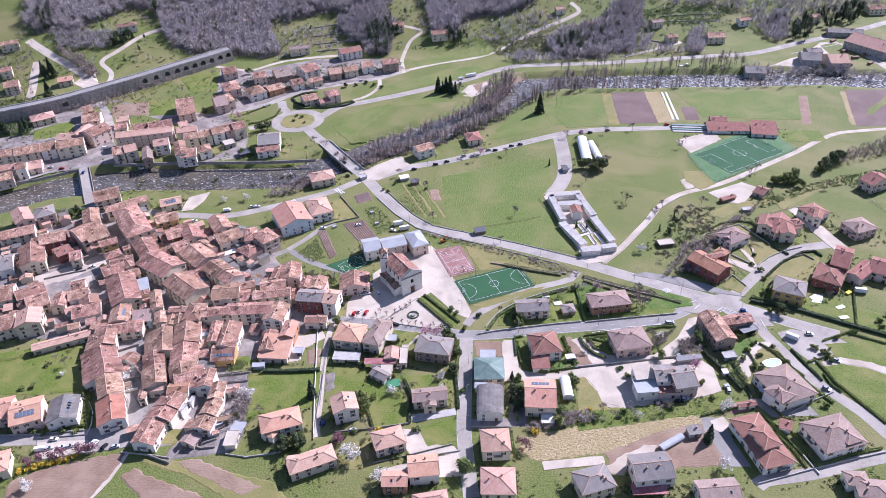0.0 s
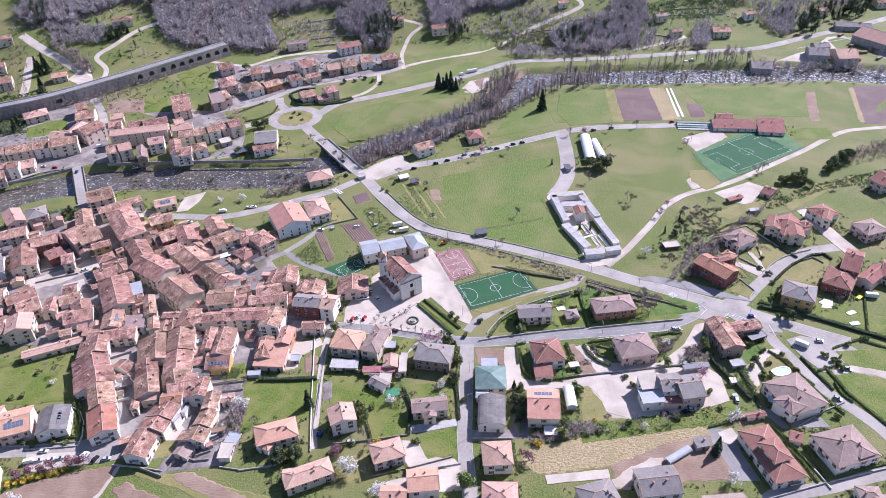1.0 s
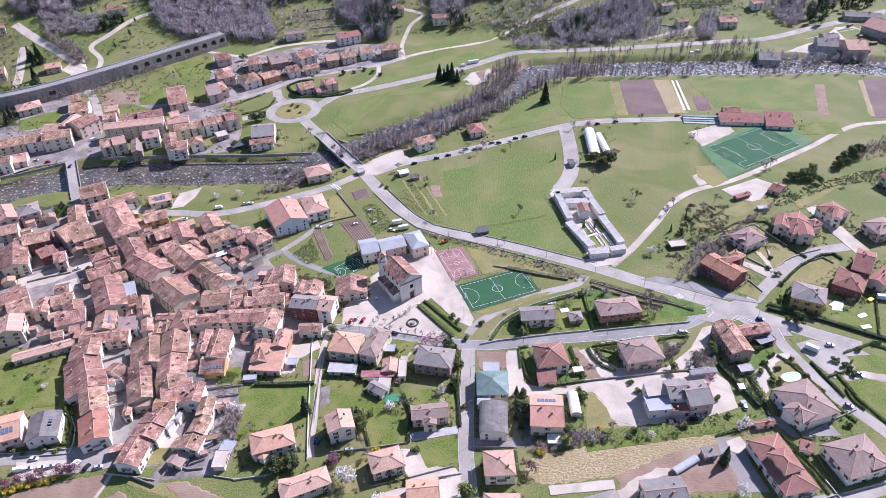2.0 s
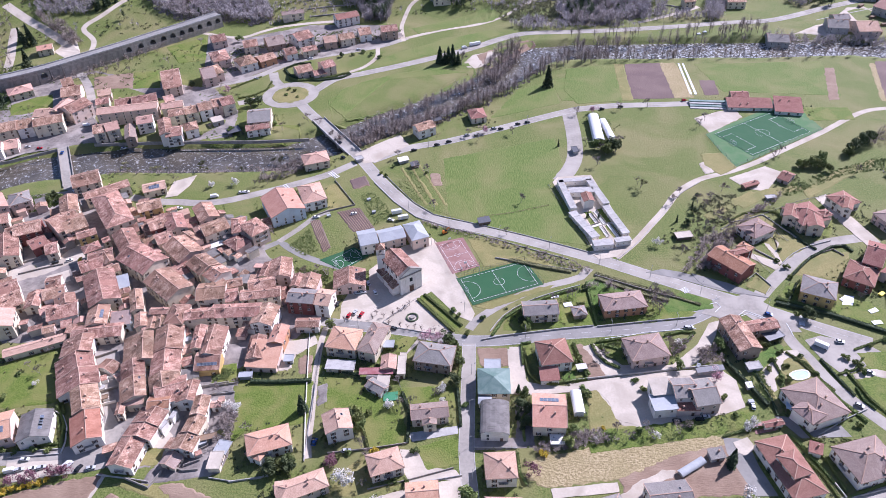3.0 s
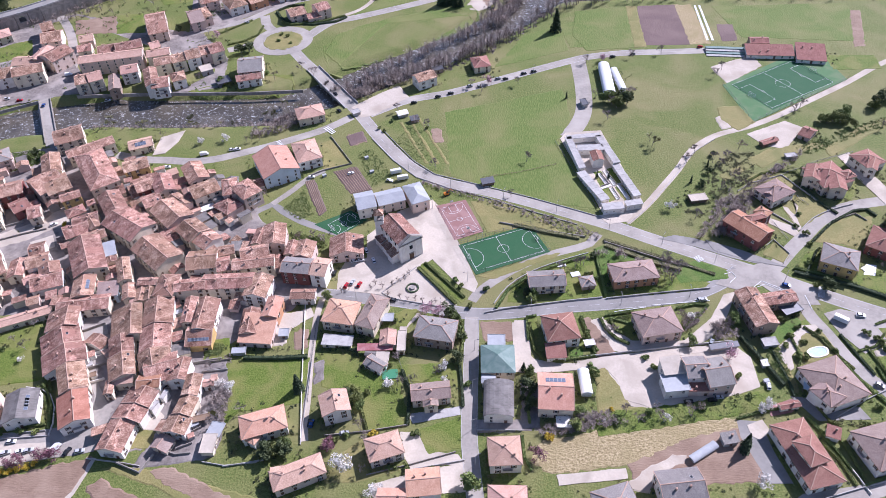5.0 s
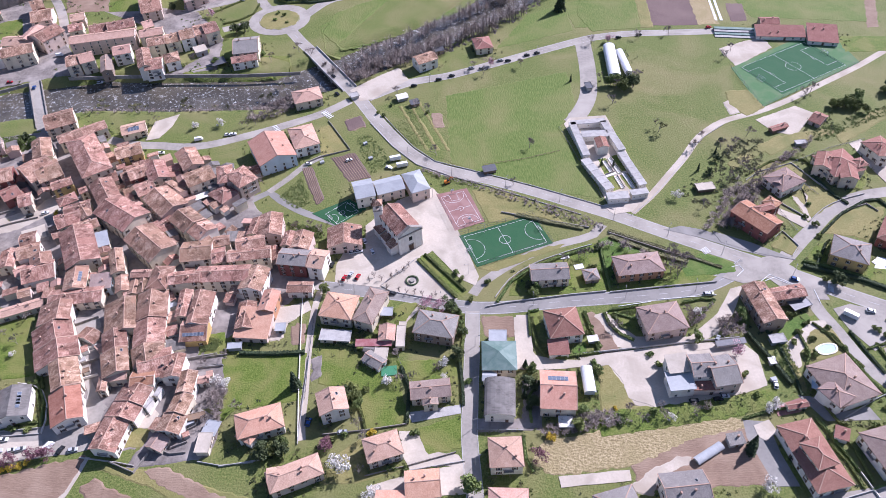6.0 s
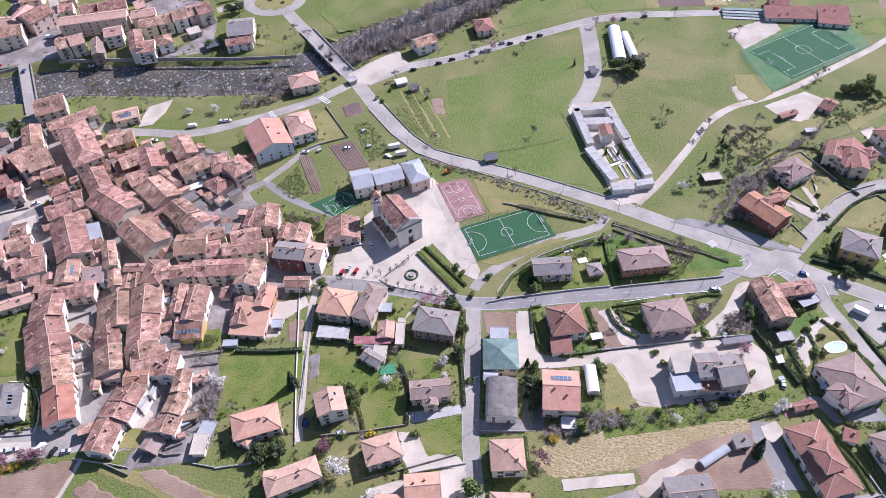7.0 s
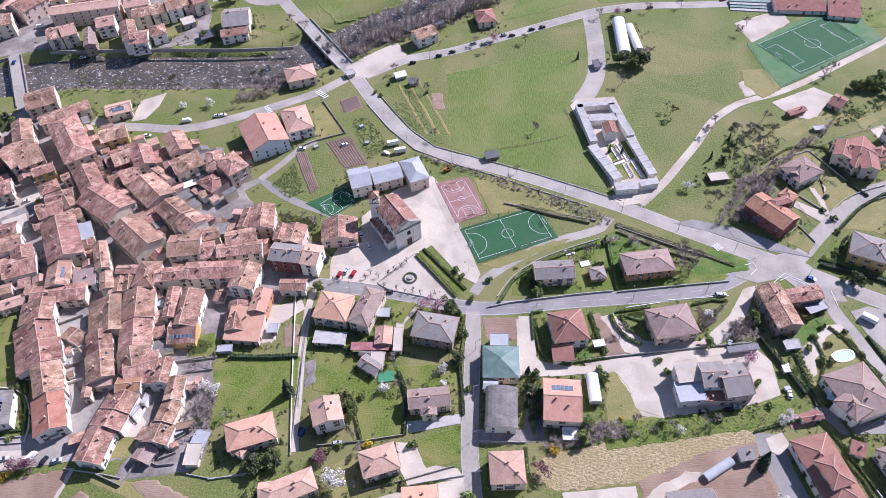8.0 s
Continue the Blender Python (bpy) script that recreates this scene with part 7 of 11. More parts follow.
house(150.6, 307.3, 10, 20.1, 8.0, 5.5, "gx", "tile_old", "brown")
house(157.1, 302.9, 21, 10.2, 6.3, 3, "f", "metal_dark", "concrete", name="carport", open_sides=True)
house(159.8, 257.8, -71, 22.3, 20.6, 6, "h", "tile_brown", "white", balconies=1)
house(169.8, 226.2, -75, 19.0, 22.2, 6, "h", "tile_brown", "white", balconies=1)
house(173.8, 196.5, -9, 13.4, 10.1, 5, "h", "tile_brown", "white")
house(108.4, 196.4, 4, 18.1, 11.6, 6, "gx", "tile_brown", "white")
house(190.8, 333.1, -26, 17.6, 15.7, 7.5, "h", "tile_grey", "yellow")
house(219.1, 345.6, -34, 15.8, 18.7, 6, "h", "tile_red", "red")
house(231.1, 358.2, -32, 10.3, 23.5, 9, "gx", "tile_red", "red")
house(239.8, 348.9, -51, 9.3, 20.6, 6, "gy", "tile_red", "pink")
house(252.6, 351.5, -33, 12.6, 17.9, 6, "gx", "tile_red", "pink")
house(151.7, 357.8, -52, 22.7, 14.0, 7.5, "gx", "tile_relaid", "red", balconies=1)
house(162.1, 367.5, -50, 7.7, 7.4, 8.5, "h", "tile_relaid", "red")
house(176.1, 389.4, -61, 14.5, 17.6, 5.5, "h", "tile_brown", "white")
house(209.8, 401.4, -73, 20.2, 20.3, 6.5, "h", "tile_red", "cream", balconies=1)
house(238.5, 416.1, -67, 14.5, 14.7, 6, "h", "tile_red", "white")
house(259.4, 395.9, -71, 14.8, 16.9, 6.5, "h", "tile_brown", "pink", balconies=1)
house(297.2, 452.8, -67, 12.0, 20.4, 7, "gx", "tile_red", "pink")
house(215.8, 448.2, -44, 7.9, 12.3, 3, "gx", "tile_red", "pink", name="shed")
house(220.4, 565.5, -4, 13.8, 10.0, 4, "gx", "tile_red", "brown", name="shed")
house(101.4, 519.3, -2, 8.1, 38.6, 3, "b", "plastic_white", "plastic_white", name="greenhouse", windows=False)
house(109.7, 518.5, 5, 4.9, 28.7, 2.5, "b", "plastic_white", "plastic_white", name="greenhouse", windows=False)
house(-63.7, 350.8, 6, 18.5, 15.0, 5.4, "gy", "tile_old", "pink", chimneys=0)
house(-87.3, 333.1, -8, 15.6, 11.6, 9, "gx", "tile_grey", "red")
house(-74.6, 331.5, -12, 8.7, 13.2, 9, "gx", "tile_pink", "white")
house(-85.6, 345.9, -6, 11.2, 12.8, 8, "gy", "tile_old", "pink")
house(-92.4, 347.3, -5, 6.6, 11.0, 8, "gy")
house(-82.2, 316.4, -1, 13.0, 7.2, 5, "gx", "tile_old", "white")
house(-95.5, 306.0, -6, 8.4, 13.4, 7, "gy", "tile_orange", "orange")
house(-100.9, 294.1, -5, 16.7, 16.7, 4, "s", "tile_orange", "pink")
house(-105.9, 298.9, 3, 8.9, 16.6, 5, "gy")
house(-105.2, 319.7, -8, 12.4, 15.5, 8, "gy", "tile_old", "white")
house(-121.3, 323.2, 2, 26.6, 11.0, 8.5, "gx")
house(-110.7, 336.1, 8, 22.1, 8.9, 9, "gx")
house(-111.4, 343.8, 13, 15.3, 9.3, 9.5, "gx")
house(-103.3, 357.0, 6, 12.4, 17.1, 9, "gy", "tile_old", "pink")
house(-111.3, 356.9, -6, 7.6, 13.1, 8, "gy")
house(-114.8, 424.3, 27, 22.7, 27.0, 8, "gy", "tile_orange", "blue", style="plain")
house(-97.8, 436.9, 21, 15.5, 22.2, 7, "h", "tile_pink", "white", balconies=1)
house(-102.4, 482.6, 19, 18.5, 14.9, 6, "h", "tile_pink", "cream")
house(-137.6, 400.2, 15, 9.1, 15.9, 9, "h", "tile_old", "pink")
house(-127.0, 396.2, 43, 12.7, 16.3, 10, "h", "tile_old", "pink", balconies=1)
house(-136.1, 386.8, -39, 13.7, 12.2, 6, "h", "tile_old", "pink", balconies=1)
house(-152.4, 398.8, 32, 16.5, 13.7, 9, "gx")
house(-162.6, 416.1, 31, 12.9, 19.4, 8, "gy", "tile_old", "pink")
house(-257.7, 459.8, 26, 18.3, 18.6, 8, "gx")
house(-237.9, 445.5, 33, 29.6, 9.9, 8, "gx")
house(-223.9, 419.7, 34, 17.6, 41.9, 10, "h")
house(-202.0, 425.3, 24, 15.3, 12.4, 8, "gx", "tile_old", "yellow")
house(-208.4, 452.3, 21, 15.3, 11.6, 5, "gx", "tile_pink", "cream", solar=4)
house(-255.8, 427.6, 25, 11.5, 20.6, 9, "gy")
house(-251.2, 408.9, 48, 17.0, 21.2, 9, "gx")
house(-244.4, 407.7, 35, 14.0, 18.7, 8, "gx", "tile_old", "pink")
house(-231.0, 394.9, 30, 11.5, 8.2, 9, "gx", "tile_old", "yellow")
house(-223.4, 382.0, 36, 10.6, 8.9, 8, "h")
house(-210.3, 372.6, 37, 6.2, 14.6, 8, "gy")
house(-217.7, 367.6, 32, 13.8, 12.8, 7, "gx")
house(-205.5, 362.0, 30, 12.6, 9.6, 7, "gx")
house(-202.9, 344.8, 28, 17.5, 29.8, 8, "gy")
house(-214.9, 374.7, 24, 14.4, 12.8, 7, "gx")
house(-201.3, 384.6, -56, 28.1, 13.4, 9, "gx")
house(-187.6, 369.0, -35, 26.9, 18.7, 9, "gx")
house(-165.0, 345.9, -42, 25.6, 17.2, 9, "gx")
house(-190.7, 406.0, 30, 11.4, 12.2, 7, "gx", "tile_old", "red")
house(-179.0, 405.3, 27, 12.2, 18.4, 8, "gy", "tile_old", "pink")
house(-182.1, 391.7, 33, 11.0, 12.4, 7, "gx")
house(-166.5, 379.0, -46, 22.0, 17.0, 8, "gx", "tile_old", "pink")
house(-165.4, 390.1, -39, 14.7, 9.4, 7, "gx", "tile_old", "pink")
house(-150.5, 363.8, -43, 15.4, 14.2, 8, "gx")
house(-140.6, 356.6, -40, 10.9, 13.2, 7, "gx", "tile_old", "white")
house(-164.4, 361.3, 39, 13.2, 9.5, 5, "s")
house(-138.9, 339.9, 7, 16.2, 14.7, 8, "gx", "tile_old", "white")
house(-163.3, 324.6, 1, 10.6, 5.7, 8, "gx")
house(-152.2, 320.7, -2, 10.7, 15.7, 9, "h")
house(-140.2, 320.7, 7, 16.1, 8.6, 9, "gx")
house(-110.5, 232.2, -0, 6.2, 9.4, 3.5, "f", "paving", "cream", name="shed")
house(-109.2, 239.4, -12, 6.5, 7.2, 3, "f", "metal_pale", "concrete", name="canopy", open_sides=True)
house(-193.0, 312.2, 7, 26.2, 11.0, 6, "gx")
house(-196.9, 322.6, 13, 11.5, 15.7, 7, "gy", solar=3)
house(-183.6, 320.9, 10, 10.7, 9.6, 6, "s", "tile_brown", "blue")
house(-179.1, 333.5, 22, 7.2, 18.4, 8, "gy")
house(-224.1, 304.7, 23, 31.1, 6.7, 4, "gx", "tile_pink", "cream")
house(-260.7, 346.4, 34, 16.8, 12.0, 7, "gx", "tile_old", "white")
house(-253.3, 338.9, 32, 12.7, 16.4, 6, "gx")
house(-248.1, 319.0, 20, 14.3, 15.4, 9, "gy", "tile_pink", "cream")
house(-306.5, 431.5, 37, 12.4, 20.8, 9, "gy", "tile_pink", "pink")
house(-292.8, 436.4, 30, 13.2, 15.2, 9, "h", "tile_grey", "pink")
house(-300.5, 411.5, 24, 22.5, 12.8, 8, "gx")
house(-271.4, 402.5, 21, 16.5, 14.5, 9, "gx", "tile_old", "red")
house(-277.2, 384.1, 26, 15.5, 26.3, 8, "gy")
house(-261.0, 391.1, 41, 10.2, 12.7, 6, "gx", "tile_red", "red")
house(-292.4, 378.9, 24, 9.2, 18.8, 6, "gx", "tile_grey", "white")
house(-277.3, 344.8, 20, 14.2, 17.6, 7, "gx")
house(-263.6, 316.9, 24, 14.7, 15.9, 7, "gx")
house(-352.9, 493.1, 29, 15.7, 15.2, 7, "gx", "tile_old", "pink")
house(-307.8, 565.9, 58, 20.0, 18.3, 10, "gx", "tile_old", "pink")
house(-262.3, 557.9, 12, 46.2, 12.5, 11, "gx", "tile_pink", "pink", style="plain")
house(-154.6, 544.8, 8, 18.1, 22.4, 8, "gx", "tile_grey", "cream")
house(-153.6, 530.4, 15, 18.1, 10.1, 6, "gx", "tile_old", "white")
house(-374.7, 607.6, 33, 20.1, 16.3, 6, "h", "tile_pink", "cream")
house(-393.2, 698.3, 24, 14.2, 13.8, 6, "gx", "tile_orange", "cream")
house(-457.1, 709.9, 26, 11.5, 13.6, 7, "gx")
house(-439.7, 683.0, 25, 13.7, 18.4, 8, "gx", "tile_old", "pink")
house(-471.9, 755.7, 29, 18.2, 11.6, 7, "gx")
house(-361.3, 797.9, 26, 22.0, 10.0, 7, "h")
house(-228.2, 705.2, 25, 14.2, 19.0, 7, "gx", "tile_old", "pink")
house(-215.5, 661.4, 26, 15.6, 24.2, 8, "h", "tile_old", "pink")
house(-214.7, 630.3, 30, 17.1, 19.8, 8, "h", "tile_old", "pink")
house(-194.0, 690.2, 19, 13.6, 18.6, 7, "gx")
house(-189.7, 651.4, 33, 16.5, 20.1, 7, "h", "tile_old", "white")
house(-173.7, 659.4, 37, 16.5, 15.2, 6, "gx", "tile_old", "orange")
house(-172.8, 697.1, 24, 16.9, 23.2, 6, "gx", "tile_brown", "brown")
house(-147.8, 702.0, 39, 17.4, 21.4, 8, "gx", "tile_old", "white")
house(-136.8, 676.2, 26, 13.8, 11.7, 6, "gx")
house(-153.8, 671.9, 27, 11.2, 17.0, 6, "gx", "tile_old", "white")
house(-119.9, 694.5, 17, 12.1, 17.1, 7, "gx", "tile_pink", "brown")
house(-105.0, 700.1, 20, 14.4, 15.4, 7, "gx")
house(-89.0, 711.1, 15, 11.9, 19.1, 7, "gx", "tile_old", "white")
house(-65.3, 711.6, 12, 16.0, 16.5, 9, "gx", "tile_old", "brown")
house(-110.7, 751.0, 24, 23.7, 16.3, 8, "gx", "tile_red", "white")
house(-166.2, 762.9, 15, 22.1, 10.2, 7, "gx", "tile_brown", "cream")
house(-135.3, 632.8, 27, 14.3, 16.1, 6, "gx", "tile_old", "pink")
house(-120.8, 629.2, 23, 11.2, 11.7, 4, "gx", "tile_old", "pink")
house(-114.7, 636.4, 32, 11.8, 15.5, 8, "gx", "tile_old", "pink")
house(-61.6, 803.6, 8, 12.9, 11.4, 7, "gx")
house(-15.8, 784.8, 10, 18.5, 13.6, 7, "gx")
house(231.0, 763.8, 14, 12.6, 9.4, 6, "gx")
house(277.1, 763.6, -3, 18.7, 16.4, 7, "gx")
house(221.5, 793.5, 12, 13.5, 8.7, 6, "gx", "tile_brown", "cream")
house(422.6, 721.3, -58, 44.8, 31.8, 8, "gx", "tile_pink", "concrete", name="factory", style="plain")
house(349.5, 696.5, -13, 18.3, 22.4, 6, "gx", "tile_grey", "concrete", name="warehouse", style="plain")
house(371.5, 688.4, -3, 19.7, 26.0, 6, "gx", "tile_pink", "pink", name="warehouse", style="plain")
house(290.2, 678.3, -11, 19.1, 19.7, 7, "gx", "tile_grey", "concrete", name="warehouse", style="plain")
house(-216.3, 249.1, 20, 14.9, 17.2, 7, "gx", "tile_orange", "pink", solar=5)
house(-231.4, 251.1, 16, 13.1, 15.5, 6.5, "gx", "tile_orange", "pink")
house(-198.9, 250.6, 15, 14.7, 16.5, 6, "gy", "fibre_grey", "white", solar=4, style="plain")
house(-215.2, 218.5, 21, 9.4, 13.2, 6, "h", "tile_orange", "cream")
house(-26.3, 522.7, 29, 15.2, 11.7, 7, "gx", "tile_old", "white")
house(13.9, 544.0, 11, 12.6, 15.7, 5, "h", "tile_red", "cream")
house(-17.9, 540.6, 17, 8.3, 6.6, 3, "gx", "metal_dark", "brown", name="shed")
house(-56.6, 386.4, 16, 11.3, 15.4, 7.5, "gx", "metal_pale", "white", style="plain")
house(-42.8, 390.4, 19, 16.2, 12.8, 6.5, "gx", "metal_pale", "pink", style="plain")
house(-27.6, 391.9, 22, 11.2, 18.1, 7.5, "h", "metal_pale", "pink", style="plain")
house(-117.0, 245.2, 15, 7.5, 3.3, 3, "f", "wood", "wood", name="pergola", open_sides=True)
house(-108.5, 282.8, 4, 6.9, 3.6, 2.6, "f", "metal_pale", "metal_pale", name="shed", windows=False)
house(-249.5, 384.8, 23, 7.3, 12.3, 6, "gx")
house(-194.0, 350.9, 23, 8.2, 10.2, 6, "s", "metal_pale", "cream")
house(-171.9, 318.6, 18, 6.8, 11.3, 7, "gy")
house(-165.2, 317.3, 7, 6.2, 11.0, 6.5, "gy")
house(-160.6, 317.1, 12, 5.8, 10.1, 7, "gy")
house(-149.7, 388.5, 29, 8.5, 5.0, 3, "f", "white", "concrete", name="canopy", open_sides=True)
house(-127.3, 337.3, 15, 7.5, 11.1, 7, "gx", "tile_old", "pink")
house(-128.2, 347.5, 16, 9.1, 7.6, 7, "gx")
house(-117.8, 263.2, 6, 5.3, 4.2, 4, "gx", "tile_pink", "white")
house(-124.8, 409.4, 22, 9.4, 7.0, 3, "s", "tile_old", "concrete")
house(-173.2, 381.6, 24, 6.6, 8.8, 6, "s")
house(-153.0, 401.2, 26, 3.8, 6.1, 5, "s", "concrete", "white")
house(-206.5, 403.4, 29, 7.8, 8.5, 5, "s")
house(-189.1, 414.0, 18, 6.9, 8.8, 5, "s", "tile_old", "pink")
house(-245.8, 413.2, 28, 7.0, 8.4, 7, "gx")
house(-218.8, 392.2, 32, 4.8, 6.0, 6, "gx")
house(169.5, 201.8, -3, 9.9, 7.7, 5, "h", "tile_brown", "white")
house(-88.7, 293.4, 2, 5.1, 5.0, 2.6, "f", "metal_pale", "concrete", name="garage")
house(-38.4, 301.6, -2, 5.8, 5.4, 3, "f", "metal_pale", "concrete", name="canopy", open_sides=True)
house(-30.4, 293.3, -3, 3.6, 4.0, 3, "f", "paving", "cream", name="garage")
house(141.0, 282.8, 8, 7.3, 5.0, 2.6, "f", "concrete", "concrete", name="garage")
house(119.5, 281.0, 8, 13.9, 2.9, 2.4, "s", "metal_dark", "concrete", name="shed")
house(57.8, 284.2, 9, 5.1, 3.6, 2.4, "f", "white", "concrete", name="shed")
house(96.8, 226.6, -59, 3.8, 13.9, 1.2, "b", "metal_pale", "metal_pale", name="tunnel", windows=False)
house(108.5, 231.9, 10, 7.0, 5.2, 3, "s", "tile_grey", "concrete", name="shed")
house(138.4, 248.0, 10, 9.5, 3.6, 2.6, "gx", "tile_red", "white", name="garage")
house(150.6, 257.4, -20, 5.8, 5.3, 3, "f", "blue", "concrete", name="canopy", open_sides=True)
house(151.7, 233.9, -23, 5.8, 5.7, 3, "s", "tile_red", "white", name="garage")
house(135.0, 270.7, 6, 3.0, 3.6, 2.4, "f", "white", "concrete", name="shed")
house(-40.5, 483.9, 21, 7.6, 6.2, 2.4, "gx", "white", "concrete", name="shed")
house(-31.9, 476.6, 19, 6.2, 4.9, 2.4, "s", "metal_dark", "wood", name="shed")
house(14.3, 407.8, 14, 8.0, 4.9, 2.4, "s", "metal_dark", "wood", name="shed")
house(133.5, 388.4, 8, 10.2, 6.1, 2.4, "f", "paving", "wood", name="shed")
house(189.8, 441.1, 23, 12.2, 4.6, 2.4, "gx", "tile_red", "wood", name="shed")
house(198.4, 426.6, 7, 6.9, 3.9, 2, "f", "concrete", "concrete", name="shed")
house(82.1, 490.7, 8, 4.4, 7.7, 2.6, "f", "metal_dark", "concrete", name="shed")
house(-72.2, 486.9, 28, 5.8, 5.5, 2.5, "f", "concrete", "concrete", name="kiosk")
house(-371.3, 528.9, 17, 20.3, 14.7, 9, "gx")
house(-352.4, 535.3, 21, 19.9, 17.3, 9, "gx")
house(-338.0, 541.5, 23, 12.0, 17.7, 8.5, "gx", "tile_old", "white")
house(-319.9, 543.0, 22, 21.6, 15.5, 10, "gx")
house(-327.5, 562.1, 1, 24.1, 14.3, 7, "gx", "tile_pink", "cream")
house(-321.0, 569.5, -7, 12.5, 21.5, 8, "gy", "tile_pink", "cream")
house(-324.8, 598.0, 17, 15.6, 20.9, 8, "gx", "tile_old", "pink")
house(-336.6, 616.4, 31, 9.6, 17.6, 8, "gx", "tile_old", "red")
house(-355.7, 504.5, 19, 15.7, 10.8, 9, "gx", "tile_old", "white")
house(-343.3, 506.1, 18, 8.3, 11.8, 9.5, "gx", "tile_old", "white")
house(-338.0, 516.0, 22, 10.0, 15.9, 5, "gx", "tile_pink", "pink")
house(-296.5, 595.7, 21, 10.9, 13.0, 7, "gx", "tile_pink", "pink")
house(-291.9, 579.7, 18, 10.7, 12.6, 7, "gx")
house(-274.4, 579.6, 18, 14.0, 13.7, 6, "gx", "tile_old", "red")
house(-258.0, 582.0, 22, 20.1, 14.9, 7, "gx")
house(-274.2, 528.9, 19, 9.5, 15.6, 9, "gx", balconies=1)
house(-265.7, 531.4, 28, 10.2, 14.8, 9.5, "gx", "tile_pink", "cream", balconies=1)
house(-250.5, 526.4, 20, 8.2, 22.1, 7, "gy", "tile_brown", "brown")
house(-243.6, 541.6, 18, 12.4, 13.7, 9, "gx", "tile_pink", "white")
house(-223.8, 528.9, 22, 10.0, 26.2, 9, "gy", "tile_old", "white")
house(-215.4, 523.2, 14, 12.3, 16.1, 8, "gx", "tile_old", "white", balconies=1)
house(-205.6, 532.5, 24, 10.4, 13.5, 7, "h", "tile_old", "white")
house(-229.2, 565.2, 16, 17.1, 12.0, 9, "gx", "tile_pink", "cream")
house(-221.6, 551.2, 18, 12.2, 12.8, 9.5, "gx")
house(-211.3, 555.9, 23, 10.7, 14.2, 9, "gx", balconies=1)
house(-201.5, 559.9, 23, 10.4, 15.4, 9.6, "gx", "tile_old", "white")
house(-194.2, 566.7, 24, 7.7, 15.6, 9, "gx", "tile_old", "pink")
house(-186.3, 568.5, 29, 10.9, 16.5, 9.5, "gx", balconies=1)
house(-190.0, 548.7, 29, 9.1, 9.8, 4, "f", "paving", "concrete", name="shed")
house(-245.8, 616.5, 20, 15.6, 39.1, 8, "gx", "tile_old", "pink")
house(-239.3, 585.0, 29, 8.3, 12.2, 5, "gx", "tile_pink", "cream")
house(-216.8, 626.0, 26, 11.8, 25.0, 8, "gx", "tile_brown", "pink")
house(-173.4, 532.2, 29, 10.1, 9.8, 3, "f", "metal_dark", "wood", name="pergola", open_sides=True)
house(223.7, 550.5, -6, 33.7, 12.9, 3, "s", "tile_red", "white", name="clubhouse", style="plain")
house(251.1, 545.0, -12, 20.4, 19.4, 3, "s", "tile_red", "white", name="clubhouse", style="plain")
house(416.0, 769.5, -14, 35.0, 14.1, 5, "gx", "tile_grey", "concrete", name="warehouse", style="plain")
house(361.7, 717.7, 3, 15.6, 12.9, 4, "gx", "tile_grey", "concrete", name="shed")
house(-88.2, 794.4, 17, 10.6, 7.0, 5, "gx", "tile_brown", "cream")
house(-235.1, 824.8, 16, 9.5, 7.7, 5, "gx")
house(150.1, 793.8, 10, 9.7, 6.4, 5, "gx")
house(119.5, 820.7, 13, 11.7, 8.4, 5, "gx")
house(398.4, 812.0, 9, 16.4, 10.2, 6, "gx")
house(318.7, 801.9, 14, 13.3, 9.2, 6, "gx", "tile_old", "white")
house(480.9, 837.8, 6, 22.6, 13.6, 6, "gx")
house(-61.7, 287.7, -5, 14.8, 6.6, 3, "f", "concrete", "cream", name="porch", style="plain")
house(-16.1, 249.3, 6, 6.9, 3.4, 5.6, "gy", "tile_brown", "cream", name="porch")
house(203.5, 402.0, -66, 8.9, 8.1, 7.6, "h", "tile_red", "cream")
house(220.2, 399.8, -72, 7.2, 7.1, 7.6, "h", "tile_red", "cream")
house(174.9, 224.0, -73, 10.0, 8.2, 7, "h", "tile_brown", "white")
house(154.3, 250.8, -58, 11.2, 10.2, 7, "h", "tile_brown", "white")
house(-140.0, 412.1, 15, 8.2, 4.9, 4.4, "gy", "fibre_grey", "cream", name="annex", windows=False, chimneys=0)
house(-131.5, 352.7, 196, 6.3, 6.1, 3.0, "s", "tile_old", "cream", name="annex", windows=False, chimneys=0)
house(-164.1, 401.7, 32, 6.1, 6.0, 5.0, "gy", "tile_pink", "pink", name="annex", windows=False, chimneys=0)
house(-188.8, 426.2, 204, 6.7, 4.8, 3.7, "s", "tile_old", "white", name="annex", windows=False, chimneys=0)
house(-185.3, 330.9, 202, 6.9, 4.1, 5.1, "gy", "tile_old", "cream", name="annex", windows=False, chimneys=0)
house(-159.5, 368.8, -46, 6.6, 6.1, 4.3, "s", "tile_pink", "stone", name="annex", windows=False, chimneys=0)
house(-237.7, 321.3, 200, 4.5, 4.9, 4.3, "s", "tile_old", "stone", name="annex", windows=False, chimneys=0)
house(-156.6, 386.4, 212, 7.5, 6.5, 2.9, "s", "tile_pink", "white", name="annex", windows=False, chimneys=0)
house(-224.7, 441.3, 124, 7.5, 4.1, 5.2, "s", "fibre_grey", "white", name="annex", windows=False, chimneys=0)
house(-118.2, 365.0, 174, 5.9, 4.7, 4.4, "s", "tile_pink", "stone", name="annex", windows=False, chimneys=0)
house(-138.5, 349.4, 50, 8.2, 6.3, 5.0, "gx", "tile_old", "stone", name="annex", windows=False, chimneys=0)
house(-172.1, 412.9, 31, 7.5, 4.9, 3.7, "s", "tile_old", "cream", name="annex", windows=False, chimneys=0)
